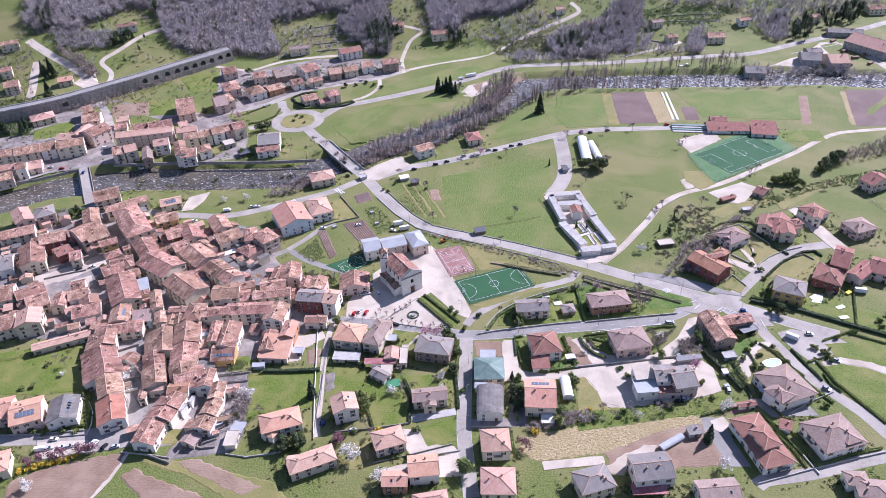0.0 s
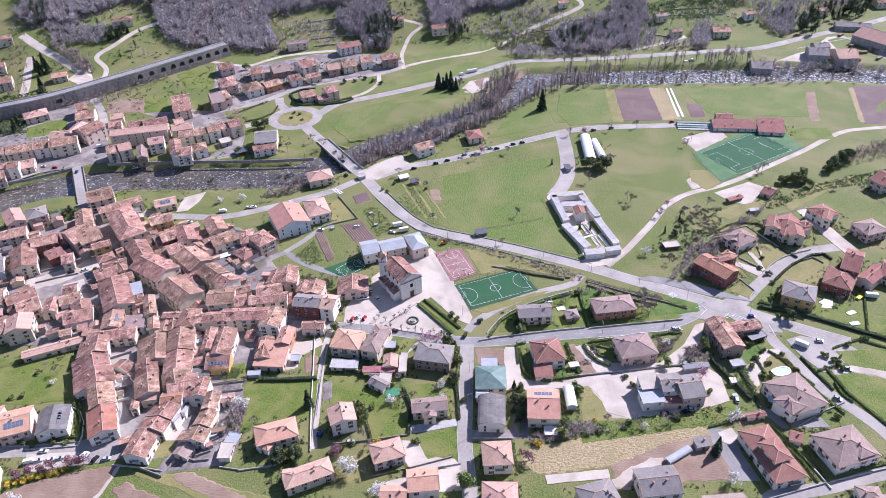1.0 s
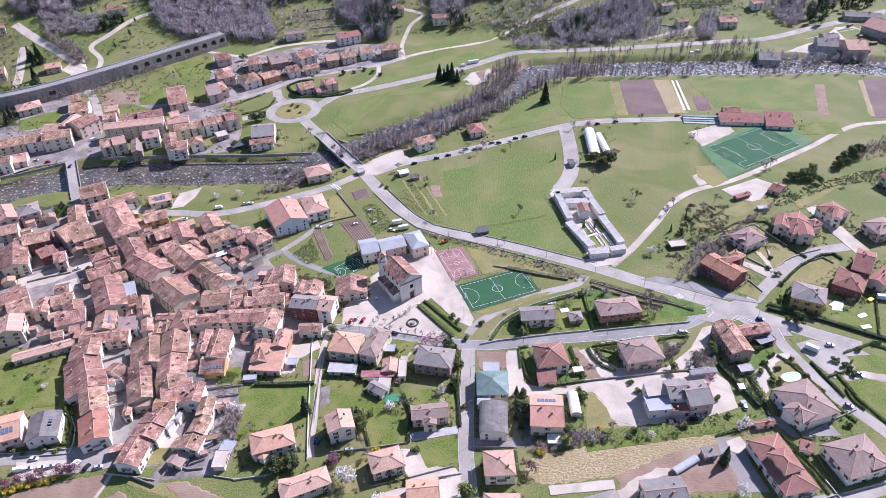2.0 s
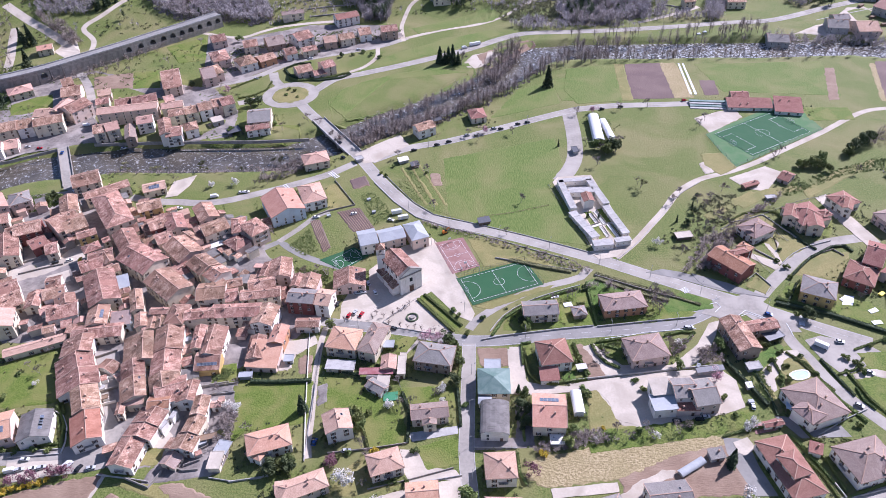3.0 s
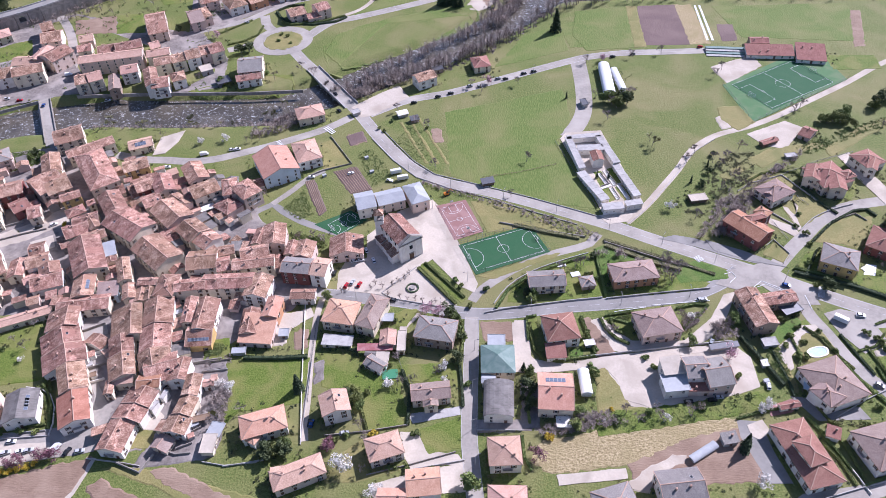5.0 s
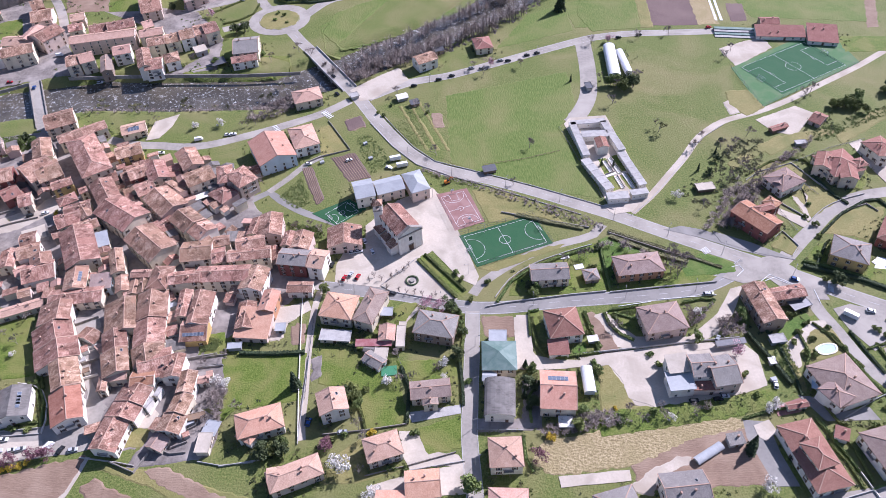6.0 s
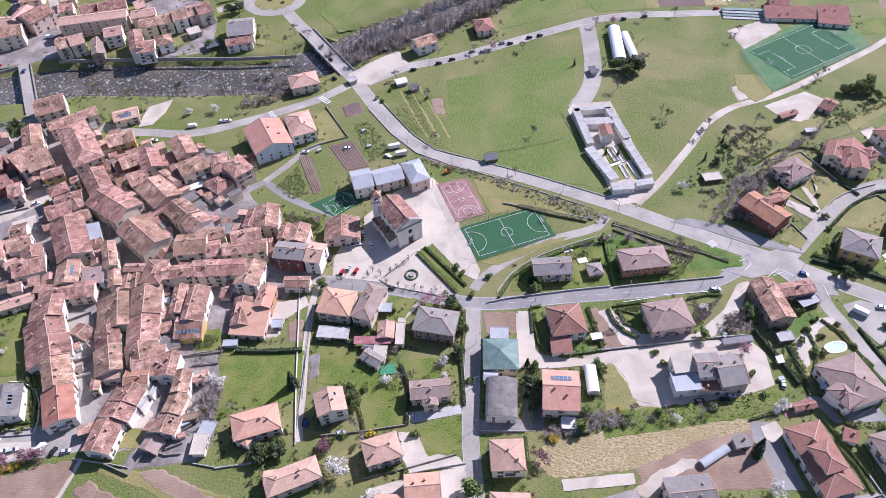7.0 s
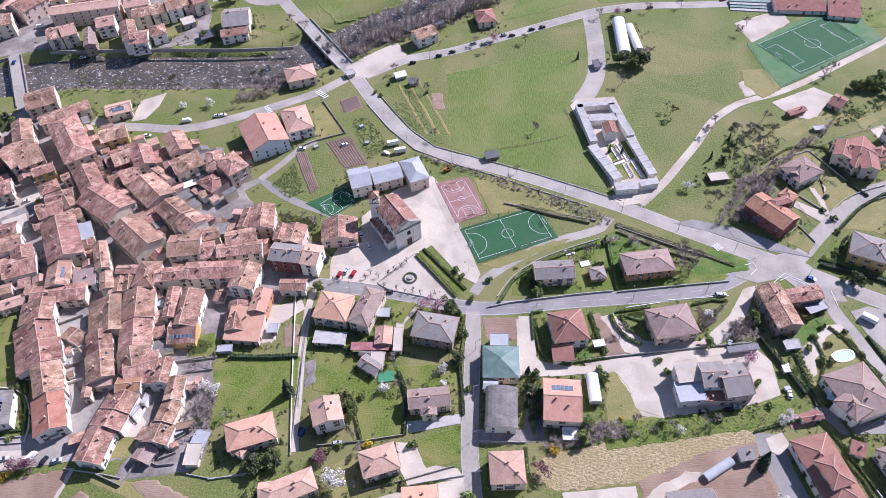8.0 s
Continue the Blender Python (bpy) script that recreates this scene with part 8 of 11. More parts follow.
house(-290.5, 397.5, 26, 8.5, 4.9, 3.2, "gy", "tile_old", "stone", name="annex", windows=False, chimneys=0)
house(-200.1, 414.1, 204, 5.8, 4.5, 3.7, "s", "tile_old", "pink", name="annex", windows=False, chimneys=0)
house(-283.4, 402.1, 111, 5.7, 5.4, 4.8, "gx", "tile_old", "pink", name="annex", windows=False, chimneys=0)
house(-145.8, 408.8, 105, 6.3, 4.1, 3.8, "s", "fibre_grey", "stone", name="annex", windows=False, chimneys=0)
house(-149.7, 379.2, 44, 7.5, 6.0, 3.1, "s", "fibre_grey", "pink", name="annex", windows=False, chimneys=0)
house(-133.7, 361.7, 140, 5.8, 6.0, 3.4, "s", "tile_old", "stone", name="annex", windows=False, chimneys=0)
house(-194.0, 392.5, -56, 7.9, 4.1, 3.1, "s", "tile_old", "white", name="annex", windows=False, chimneys=0)
house(-130.6, 408.6, 202, 7.6, 5.2, 4.4, "s", "tile_old", "stone", name="annex", windows=False, chimneys=0)
house(-263.0, 329.1, 114, 7.1, 5.5, 3.9, "gy", "tile_old", "stone", name="annex", windows=False, chimneys=0)
house(-126.0, 358.2, -40, 5.0, 5.9, 4.1, "s", "tile_old", "pink", name="annex", windows=False, chimneys=0)
house(-134.1, 376.5, 141, 5.1, 4.5, 3.5, "gy", "tile_old", "white", name="annex", windows=False, chimneys=0)
house(-184.6, 414.5, 108, 6.1, 6.3, 4.8, "s", "tile_old", "cream", name="annex", windows=False, chimneys=0)
house(-224.2, 363.0, 212, 7.6, 6.5, 3.7, "s", "tile_old", "stone", name="annex", windows=False, chimneys=0)
house(-233.1, 401.0, 30, 5.7, 5.3, 2.8, "s", "tile_old", "cream", name="annex", windows=False, chimneys=0)
house(-242.6, 392.8, 215, 6.5, 4.7, 5.2, "gy", "tile_old", "stone", name="annex", windows=False, chimneys=0)
house(-239.6, 397.7, 215, 5.3, 5.9, 4.1, "s", "tile_old", "stone", name="annex", windows=False, chimneys=0)
house(-262.3, 416.0, 48, 6.3, 5.3, 4.9, "gy", "tile_old", "white", name="annex", windows=False, chimneys=0)
house(-274.2, 366.2, 206, 8.0, 5.8, 3.3, "gy", "tile_old", "cream", name="annex", windows=False, chimneys=0)
house(-273.5, 411.2, 201, 4.6, 4.1, 4.2, "gx", "fibre_grey", "cream", name="annex", windows=False, chimneys=0)
house(-116.7, 311.3, -7, 5.4, 5.4, 3.1, "s", "tile_old", "pink", name="annex", windows=False, chimneys=0)
house(-263.6, 355.4, 34, 6.4, 6.5, 4.2, "s", "tile_old", "white", name="annex", windows=False, chimneys=0)
house(-288.5, 419.2, 204, 7.4, 5.8, 3.2, "s", "tile_old", "cream", name="annex", windows=False, chimneys=0)
house(-298.2, 402.4, 204, 5.9, 6.1, 3.3, "gx", "fibre_grey", "pink", name="annex", windows=False, chimneys=0)
house(-125.6, 379.6, 223, 7.7, 5.1, 5.0, "s", "fibre_grey", "cream", name="annex", windows=False, chimneys=0)
house(-143.4, 372.8, 47, 5.0, 6.2, 3.0, "s", "fibre_grey", "cream", name="annex", windows=False, chimneys=0)
house(-290.1, 387.1, 204, 6.1, 4.2, 4.0, "gx", "tile_old", "pink", name="annex", windows=False, chimneys=0)
house(-123.5, 353.1, 106, 8.1, 6.3, 4.5, "s", "fibre_grey", "stone", name="annex", windows=False, chimneys=0)
house(-173.6, 361.5, 129, 6.2, 5.5, 3.4, "s", "tile_pink", "white", name="annex", windows=False, chimneys=0)
house(-188.9, 326.6, 100, 4.6, 6.2, 4.1, "s", "tile_old", "white", name="annex", windows=False, chimneys=0)
house(-98.7, 338.8, 8, 5.4, 6.3, 4.7, "s", "tile_old", "pink", name="annex", windows=False, chimneys=0)
house(-117.5, 353.7, -6, 8.2, 4.7, 4.7, "s", "tile_old", "cream", name="annex", windows=False, chimneys=0)
house(-207.1, 322.6, 200, 8.0, 5.1, 3.7, "gy", "tile_pink", "cream", name="annex", windows=False, chimneys=0)
house(-143.2, 383.3, 51, 7.8, 5.0, 3.5, "s", "tile_old", "stone", name="annex", windows=False, chimneys=0)
house(-187.2, 339.3, 22, 7.7, 6.2, 3.3, "gx", "tile_old", "pink", name="annex", windows=False, chimneys=0)
house(-278.4, 433.2, 210, 7.8, 5.7, 4.5, "gy", "tile_old", "pink", name="annex", windows=False, chimneys=0)
house(-282.1, 439.6, 30, 6.6, 6.4, 3.2, "s", "fibre_grey", "white", name="annex", windows=False, chimneys=0)
house(-216.3, 427.0, 34, 6.4, 4.5, 3.0, "s", "tile_old", "cream", name="annex", windows=False, chimneys=0)
house(-254.9, 394.1, 131, 4.6, 5.6, 4.7, "gy", "tile_old", "cream", name="annex", windows=False, chimneys=0)
house(-116.1, 358.9, 84, 4.6, 5.1, 4.2, "gx", "tile_old", "pink", name="annex", windows=False, chimneys=0)
house(-160.0, 239.4, 201, 7.1, 5.3, 3.2, "s", "tile_old", "stone", name="annex", windows=False, chimneys=0)
house(-230.0, 317.4, 204, 7.2, 5.8, 3.6, "s", "tile_old", "cream", name="annex", windows=False, chimneys=0)
house(-250.1, 445.5, 123, 7.7, 5.0, 3.0, "s", "tile_old", "white", name="annex", windows=False, chimneys=0)
house(-221.0, 357.4, 122, 6.3, 5.2, 4.7, "gy", "tile_old", "stone", name="annex", windows=False, chimneys=0)
house(-210.2, 337.2, 208, 4.6, 4.3, 4.7, "gy", "tile_old", "stone", name="annex", windows=False, chimneys=0)
house(-205.1, 415.9, 24, 5.0, 5.4, 4.0, "gx", "tile_old", "pink", name="annex", windows=False, chimneys=0)
house(-210.6, 420.2, 24, 7.4, 4.4, 5.2, "s", "tile_old", "white", name="annex", windows=False, chimneys=0)
house(-100.6, 343.9, 8, 4.7, 5.2, 4.0, "gy", "tile_old", "cream", name="annex", windows=False, chimneys=0)
house(-213.8, 319.7, 20, 5.9, 5.5, 4.0, "s", "tile_old", "stone", name="annex", windows=False, chimneys=0)
house(-208.9, 315.1, 97, 7.1, 4.8, 4.8, "s", "tile_old", "pink", name="annex", windows=False, chimneys=0)
house(-196.1, 418.8, 114, 5.7, 5.7, 3.1, "s", "tile_old", "pink", name="annex", windows=False, chimneys=0)
house(-153.2, 337.9, 48, 8.0, 5.8, 3.9, "gy", "tile_old", "white", name="annex", windows=False, chimneys=0)
house(-184.4, 380.8, 55, 4.9, 5.1, 4.3, "s", "tile_pink", "stone", name="annex", windows=False, chimneys=0)
house(-200.6, 398.2, 124, 4.8, 5.6, 2.9, "gy", "tile_old", "pink", name="annex", windows=False, chimneys=0)
house(-299.3, 391.1, 204, 5.5, 5.2, 4.7, "s", "tile_pink", "stone", name="annex", windows=False, chimneys=0)
house(-149.8, 415.5, 31, 8.5, 4.2, 3.3, "gy", "fibre_grey", "white", name="annex", windows=False, chimneys=0)
house(-191.1, 385.8, -35, 5.3, 5.9, 4.8, "s", "tile_old", "pink", name="annex", windows=False, chimneys=0)
house(-281.7, 366.2, 26, 6.6, 4.1, 2.8, "s", "tile_old", "stone", name="annex", windows=False, chimneys=0)
house(-251.1, 329.6, 122, 7.5, 6.5, 5.0, "gy", "tile_pink", "cream", name="annex", windows=False, chimneys=0)
house(-261.9, 425.4, 115, 8.2, 6.1, 3.6, "s", "tile_old", "pink", name="annex", windows=False, chimneys=0)
house(-274.3, 332.9, 20, 4.6, 5.3, 2.9, "gy", "tile_old", "cream", name="annex", windows=False, chimneys=0)
house(-209.2, 433.9, 24, 7.3, 5.2, 5.0, "s", "tile_old", "cream", name="annex", windows=False, chimneys=0)
house(-267.0, 427.1, 25, 5.8, 6.3, 2.9, "s", "tile_old", "cream", name="annex", windows=False, chimneys=0)
house(-222.0, 316.3, 20, 6.4, 6.4, 4.1, "gx", "tile_old", "pink", name="annex", windows=False, chimneys=0)
house(-268.3, 349.9, 214, 6.6, 6.0, 3.5, "gy", "tile_pink", "white", name="annex", windows=False, chimneys=0)
house(-261.8, 404.7, 111, 6.5, 5.8, 4.6, "gx", "tile_old", "stone", name="annex", windows=False, chimneys=0)
house(-195.2, 400.6, 30, 4.7, 6.3, 4.6, "gx", "tile_old", "white", name="annex", windows=False, chimneys=0)
house(-289.4, 428.2, 30, 5.9, 5.2, 4.7, "s", "tile_pink", "pink", name="annex", windows=False, chimneys=0)
house(-139.5, 379.5, -39, 6.0, 6.5, 4.6, "gy", "tile_old", "white", name="annex", windows=False, chimneys=0)
house(-267.7, 395.2, 21, 4.9, 6.4, 3.4, "gx", "tile_old", "white", name="annex", windows=False, chimneys=0)
house(-155.7, 350.5, 48, 4.5, 4.5, 4.1, "gy", "tile_old", "white", name="annex", windows=False, chimneys=0)
house(-176.0, 386.5, 44, 4.8, 4.7, 3.5, "s", "tile_old", "cream", name="annex", windows=False, chimneys=0)
house(-113.7, 316.1, -8, 7.1, 5.7, 4.2, "s", "tile_old", "white", name="annex", windows=False, chimneys=0)
house(-142.8, 394.3, 195, 7.8, 4.6, 5.0, "s", "fibre_grey", "white", name="annex", windows=False, chimneys=0)
house(-220.6, 433.5, 34, 5.5, 6.1, 5.1, "gy", "tile_pink", "stone", name="annex", windows=False, chimneys=0)
house(-157.9, 357.3, 129, 6.4, 5.1, 4.2, "s", "fibre_grey", "pink", name="annex", windows=False, chimneys=0)
house(-155.9, 420.4, 31, 7.6, 4.4, 3.6, "gy", "tile_old", "stone", name="annex", windows=False, chimneys=0)
house(-213.6, 396.1, 124, 8.1, 5.1, 4.5, "s", "tile_old", "pink", name="annex", windows=False, chimneys=0)
house(-198.6, 406.2, 120, 8.4, 6.0, 4.7, "gy", "tile_old", "pink", name="annex", windows=False, chimneys=0)
house(-162.2, 394.9, -39, 4.6, 5.4, 5.2, "s", "tile_old", "pink", name="annex", windows=False, chimneys=0)
house(-298.9, 422.8, 127, 7.5, 5.9, 3.5, "s", "fibre_grey", "cream", name="annex", windows=False, chimneys=0)
house(-190.4, 344.0, 208, 6.3, 4.8, 5.1, "gy", "tile_old", "cream", name="annex", windows=False, chimneys=0)
house(-203.8, 408.3, 29, 5.5, 5.1, 4.4, "gx", "fibre_grey", "stone", name="annex", windows=False, chimneys=0)
house(-264.7, 439.1, 205, 6.6, 5.3, 3.1, "gx", "tile_old", "cream", name="annex", windows=False, chimneys=0)
house(-179.1, 421.5, 31, 6.8, 5.4, 4.1, "s", "tile_pink", "pink", name="annex", windows=False, chimneys=0)
house(-214.1, 359.8, 122, 4.9, 5.7, 3.1, "gx", "fibre_grey", "cream", name="annex", windows=False, chimneys=0)
house(-286.6, 407.3, 114, 7.8, 6.4, 4.1, "gy", "tile_old", "stone", name="annex", windows=False, chimneys=0)
house(-140.6, 327.3, 97, 8.4, 4.9, 4.5, "s", "tile_old", "stone", name="annex", windows=False, chimneys=0)
house(-189.8, 396.7, 213, 8.3, 4.5, 3.2, "gy", "tile_old", "white", name="annex", windows=False, chimneys=0)
house(-262.0, 336.7, 214, 5.9, 5.1, 5.1, "gy", "tile_old", "pink", name="annex", windows=False, chimneys=0)
house(-169.6, 406.8, 117, 5.0, 6.5, 3.7, "s", "tile_old", "cream", name="annex", windows=False, chimneys=0)
house(-268.9, 333.5, 20, 5.3, 5.8, 4.8, "s", "tile_pink", "stone", name="annex", windows=False, chimneys=0)
house(-303.6, 400.8, 24, 8.4, 4.3, 2.9, "s", "tile_old", "white", name="annex", windows=False, chimneys=0)
house(-285.6, 381.7, 26, 6.6, 4.3, 3.1, "gy", "tile_old", "pink", name="annex", windows=False, chimneys=0)

# the old town beside the lane
house(-199.5, 301.0, 12, 16.3, 13.1, 6.4, "gy", "tile_old", "white", off=2.8)
house(-196.0, 288.8, 27, 18.8, 12.9, 5.6, "gy", "tile_old", "cream", off=1.9)
house(-189.7, 277.1, 26, 20.5, 12.6, 5.7, "gy", "tile_old", "white", off=1.9)
house(-180.9, 265.3, 26, 12.7, 17.0, 6.9, "gy", "tile_old", "cream", off=-1.2)
house(-174.3, 248.8, 24, 13.8, 18.3, 6.3, "gy", "tile_relaid", "white", off=0.7, balconies=1)
house(-179.7, 290.0, -25, 11.5, 6.8, 2.5, "gy", "tile_old", "white", off=0.3, chimneys=0)
house(-172.1, 282.0, -45, 6.6, 2.9, 3.0, "gy", "tile_pink", "white", off=0.7, chimneys=0, windows=False)
house(-166.5, 298.2, 17, 15.5, 20.9, 6.2, "gy", "tile_old", "cream", off=2.8)
house(-164.4, 284.0, 21, 11.7, 12.0, 6.5, "gy", "tile_old", "white", off=0.6)
house(-159.9, 271.1, 21, 12.5, 14.6, 6.8, "gy", "tile_old", "cream", off=1.2)
house(-157.3, 267.1, -82, 9.7, 8.5, 5.3, "gy", "tile_pink", "cream", off=-0.1)
house(-162.5, 260.5, 8, 4.3, 7.9, 5.4, "gy", "tile_old", "cream", off=-0.1, chimneys=0)
house(-152.1, 304.1, 12, 14.8, 17.6, 7.1, "gy", "tile_old", "white", off=-0.3)
house(-149.0, 288.0, 14, 14.8, 16.2, 6.7, "gy", "tile_old", "cream", off=-0.1)
house(-145.2, 274.7, 23, 14.8, 11.7, 7.2, "gy", "tile_old", "cream", off=-0.9)
house(-140.6, 270.0, -71, 15.2, 15.4, 6.9, "gy", "tile_old", "white", off=-0.5)
house(-132.0, 268.4, 1, 9.1, 12.7, 7.4, "gy", "tile_old", "white", off=1.2)
house(-143.9, 262.0, -84, 8.1, 10.8, 7.5, "gy", "tile_relaid", "white", off=0.3)
house(-145.9, 254.3, -13, 14.4, 9.3, 6.4, "gy", "tile_old", "white", off=1.2)
house(-147.9, 246.1, -13, 14.5, 8.0, 6.0, "gy", "tile_old", "white", off=0.9, balconies=1)
house(-150.5, 234.7, -7, 11.9, 15.0, 5.9, "gy", "tile_old", "white", off=-0.6, balconies=1)
house(-123.9, 260.1, 1, 7.7, 11.6, 6.8, "gy", "tile_old", "white", off=-0.2)
house(-124.2, 249.4, -10, 8.8, 9.9, 6.2, "gy", "tile_old", "cream", off=0.1)
house(-125.8, 240.3, -9, 10.9, 9.2, 5.3, "gy", "tile_old", "white", off=-0.1)
house(-131.7, 240.5, -17, 7.1, 6.1, 3.7, "gy", "tile_old", "cream", off=0.3, chimneys=0)
house(-130.3, 232.7, -20, 8.3, 7.2, 3.1, "gy", "tile_brown", "cream", off=-0.5, chimneys=0)
house(-124.3, 238.9, -70, 4.8, 4.9, 3.5, "gy", "tile_pink", "cream", off=0.3, chimneys=0, windows=False)
house(-137.1, 305.7, 5, 6.7, 17.3, 6.4, "gy", "tile_old", "cream", off=-0.4)
house(-127.7, 302.1, 1, 10.1, 20.8, 7.4, "gy", "tile_old", "white", off=-2.0, balconies=1)
house(-128.3, 289.6, -87, 11.5, 13.0, 5.5, "gy", "tile_old", "yellow", off=-1.9, chimneys=0, solar=5)
house(-148.4, 314.1, -59, 9.2, 5.3, 2.7, "gy", "tile_old", "white", off=0.7, chimneys=0)
house(-143.2, 300.1, -67, 7.6, 5.6, 3.2, "gy", "tile_pink", "white", off=0.6, chimneys=0)
house(-139.9, 291.2, -68, 6.7, 5.5, 4.0, "gy", "tile_old", "white", off=0.5, chimneys=0)
house(-136.6, 284.3, -75, 8.2, 8.9, 2.7, "gy", "fibre_grey", "cream", off=0.2, chimneys=0)
house(-234.7, 353.3, -69, 12.4, 8.6, 5.2, "gy", "tile_old", "white", off=0.2)
house(-230.6, 344.3, -68, 10.9, 12.2, 5.6, "gy", "tile_old", "white", off=-0.2)
house(-221.3, 337.2, 28, 11.3, 9.7, 5.6, "gy", "tile_old", "white", off=0.4)
house(-239.8, 338.7, 13, 9.0, 13.9, 5.4, "gy", "tile_old", "cream", off=0.8)
house(-219.7, 329.5, -71, 12.1, 16.3, 5.2, "gy", "tile_old", "white", off=-1.5)
house(-231.8, 334.2, -58, 9.7, 7.8, 2.3, "gy", "tile_pink", "white", off=1.2, chimneys=0, windows=False)

# wings, porches and huts
house(136.5, 223.6, 13, 15.6, 30.0, 5.2, "h", "tile_red", "white", balconies=1, pitch=0.34)
house(136.9, 222.4, 18, 9.4, 12.3, 8.4, "h", "tile_red", "white", pitch=0.34, chimneys=0)
house(-90.8, 238.0, -29, 8.5, 13.2, 4.6, "h", "tile_orange", "white", chimneys=0)
house(-71.9, 217.7, 9, 18.0, 6.6, 5.2, "gx", "tile_pink", "pink", chimneys=1)
house(41.3, 278.3, 3, 9.6, 7.6, 3.4, "s", "tile_red", "white", name='porch', chimneys=0, pitch=0.5)
house(-39.6, 275.8, 84, 8.6, 6.3, 3.2, "f", "paving", "white", name='shed')
house(-179.2, 281.7, 25, 3.2, 3.3, 3, "s", "tile_old", "white", name='annex', windows=False, chimneys=0, over=0.25)
house(-178.1, 276.0, 30, 2.6, 2.9, 2.8, "f", "concrete", "white", name='annex', windows=False, chimneys=0, over=0.25)
house(-174.4, 270.0, 25, 3.1, 2.8, 2.6, "f", "wood", "white", name='annex', windows=False, chimneys=0, over=0.25)
house(-144.8, 307.9, 24, 4.6, 3.1, 2.8, "f", "metal_pale", "white", name='annex', windows=False, chimneys=0, over=0.25)
house(-139.4, 284.8, 25, 3.3, 2.4, 2.8, "s", "tile_pink", "white", name='annex', windows=False, chimneys=0, over=0.25)
house(-125.3, 263.9, 19, 2.8, 2.5, 2.8, "s", "tile_old", "cream", name='annex', windows=False, chimneys=0, over=0.25)
house(-143.2, 246.3, 79, 5.5, 2.0, 3, "f", "concrete", "white", name='annex', windows=False, chimneys=0, over=0.25)
house(-139.2, 250.8, 67, 5.3, 2.3, 5.2, "f", "concrete", "white", name='annex', windows=False, chimneys=0, over=0.25)
house(-119.4, 242.8, 29, 3.5, 2.7, 2.4, "f", "metal_pale", "concrete", name='annex', windows=False, chimneys=0, over=0.25)
house(-119.5, 236.7, 28, 3.0, 2.3, 2.4, "s", "tile_old", "concrete", name='annex', windows=False, chimneys=0, over=0.25)
house(-116.5, 267.2, 11, 3.1, 2.8, 2.6, "s", "tile_pink", "cream", name='annex', windows=False, chimneys=0, over=0.25)
house(-167.9, 312.5, 12, 3.4, 2.6, 6.2, "s", "tile_pink", "cream", name='annex', windows=False, chimneys=0, over=0.25)
house(-136.5, 256.9, 76, 4.9, 2.2, 4.5, "f", "concrete", "white", name='annex', windows=False, chimneys=0, over=0.25)
house(-222.1, 361.7, 30, 3.7, 4.5, 3, "s", "fibre_grey", "white", name='annex', windows=False, chimneys=0, over=0.25)
house(-199.4, 356.0, 29, 3.7, 4.4, 4, "s", "metal_pale", "white", name='annex', windows=False, chimneys=0, over=0.25)

house(201.7, 402.4, -27, 9.3, 13.9, 7.4, "gy", "tile_red", "cream", chimneys=0)
house(211.5, 392.6, -12, 9.7, 13.1, 7.2, "gy", "tile_red", "cream", chimneys=0)
house(174.5, 389.0, -37, 5.5, 11.2, 6.2, "gy", "tile_brown", "white", chimneys=0)
house(238.7, 409.5, -30, 6.1, 11.8, 6.8, "gy", "tile_red", "white", chimneys=0)
house(156.3, 357.1, 16, 12.2, 4.5, 6, "gx", "tile_red", "red", chimneys=0)
house(157.1, 363.0, 19, 10.6, 4.9, 9.2, "h", "tile_red", "red", chimneys=0)

# ---- landmarks ----
church(-34.7, 354.9, 33.7, 14.0, 22.6, 12.8)
bell_tower(-45.8, 360.7, 3.6, 4.7, 5.4, 20)
pitch_lines(20.8, 351.5, 20.9, 38.8, 20.3, 0.1, "futsal")
pitch_lines(-2.6, 376.4, -68.5, 25.6, 13.4, 0.1, "basketball")
pitch_lines(221.3, 510.6, 30.1, 58.8, 34.9, 0.1, "football")
pitch_lines(-68.4, 374.8, 43.1, 14.6, 11.0, 0.1, "futsal")
niche_block(68.8, 432.5, 8.8, 4.4, 33.0, 4)
niche_block(75.4, 400.4, 21.2, 5.6, 29.8, 3.5, 5)
niche_block(78.7, 436.8, 0.9, 15.9, 6.1, 4)
niche_block(76.2, 449.3, 5.8, 21.7, 4.2, 4)
niche_block(89.1, 435.1, 13.7, 4.6, 29.7, 4)
niche_block(95.7, 404.9, 13.7, 4.8, 31.6, 3.5, 6)
niche_block(83.9, 380.6, 5.6, 12.1, 5.9, 4)
niche_block(96.0, 383.3, 10.8, 9.9, 4.6, 4)
house(81.1, 425.2, 5.6, 7.2, 9.7, 6, "gy", "tile_red", "white", name="chapel", windows=False, chimneys=0)
tomb_row([(80.9, 401.0), (86.5, 403.6)], 9)
tomb_row([(84.8, 417.6), (88.9, 403.5)], 12)
tomb_row([(90.8, 403.5), (94.7, 390.0)], 12)
tomb_row([(81.2, 414.8), (84.6, 403.6)], 10)
tomb_row([(86.1, 400.9), (88.7, 390.2)], 8)
viaduct([(-433.6, 591.9), (-412.2, 609.6), (-387.3, 622.7), (-362.8, 639.1), (-339.1, 660.3), (-314.1, 682.7), (-288.4, 707.8), (-261.1, 734.3), (-239.9, 756.1)])
bridge([(-110.6, 550.4), (-92.8, 522.6), (-76.3, 497.4)], 10.5, 2)
bridge([(-273.4, 462.8), (-300.5, 516.8)], 8, 3, "narrow old stone road bridge over the river", "stone")
wall_line([(70.2, 313.7), (99.1, 317.0), (123.2, 319.4)], 0.9, 0.35, "concrete")
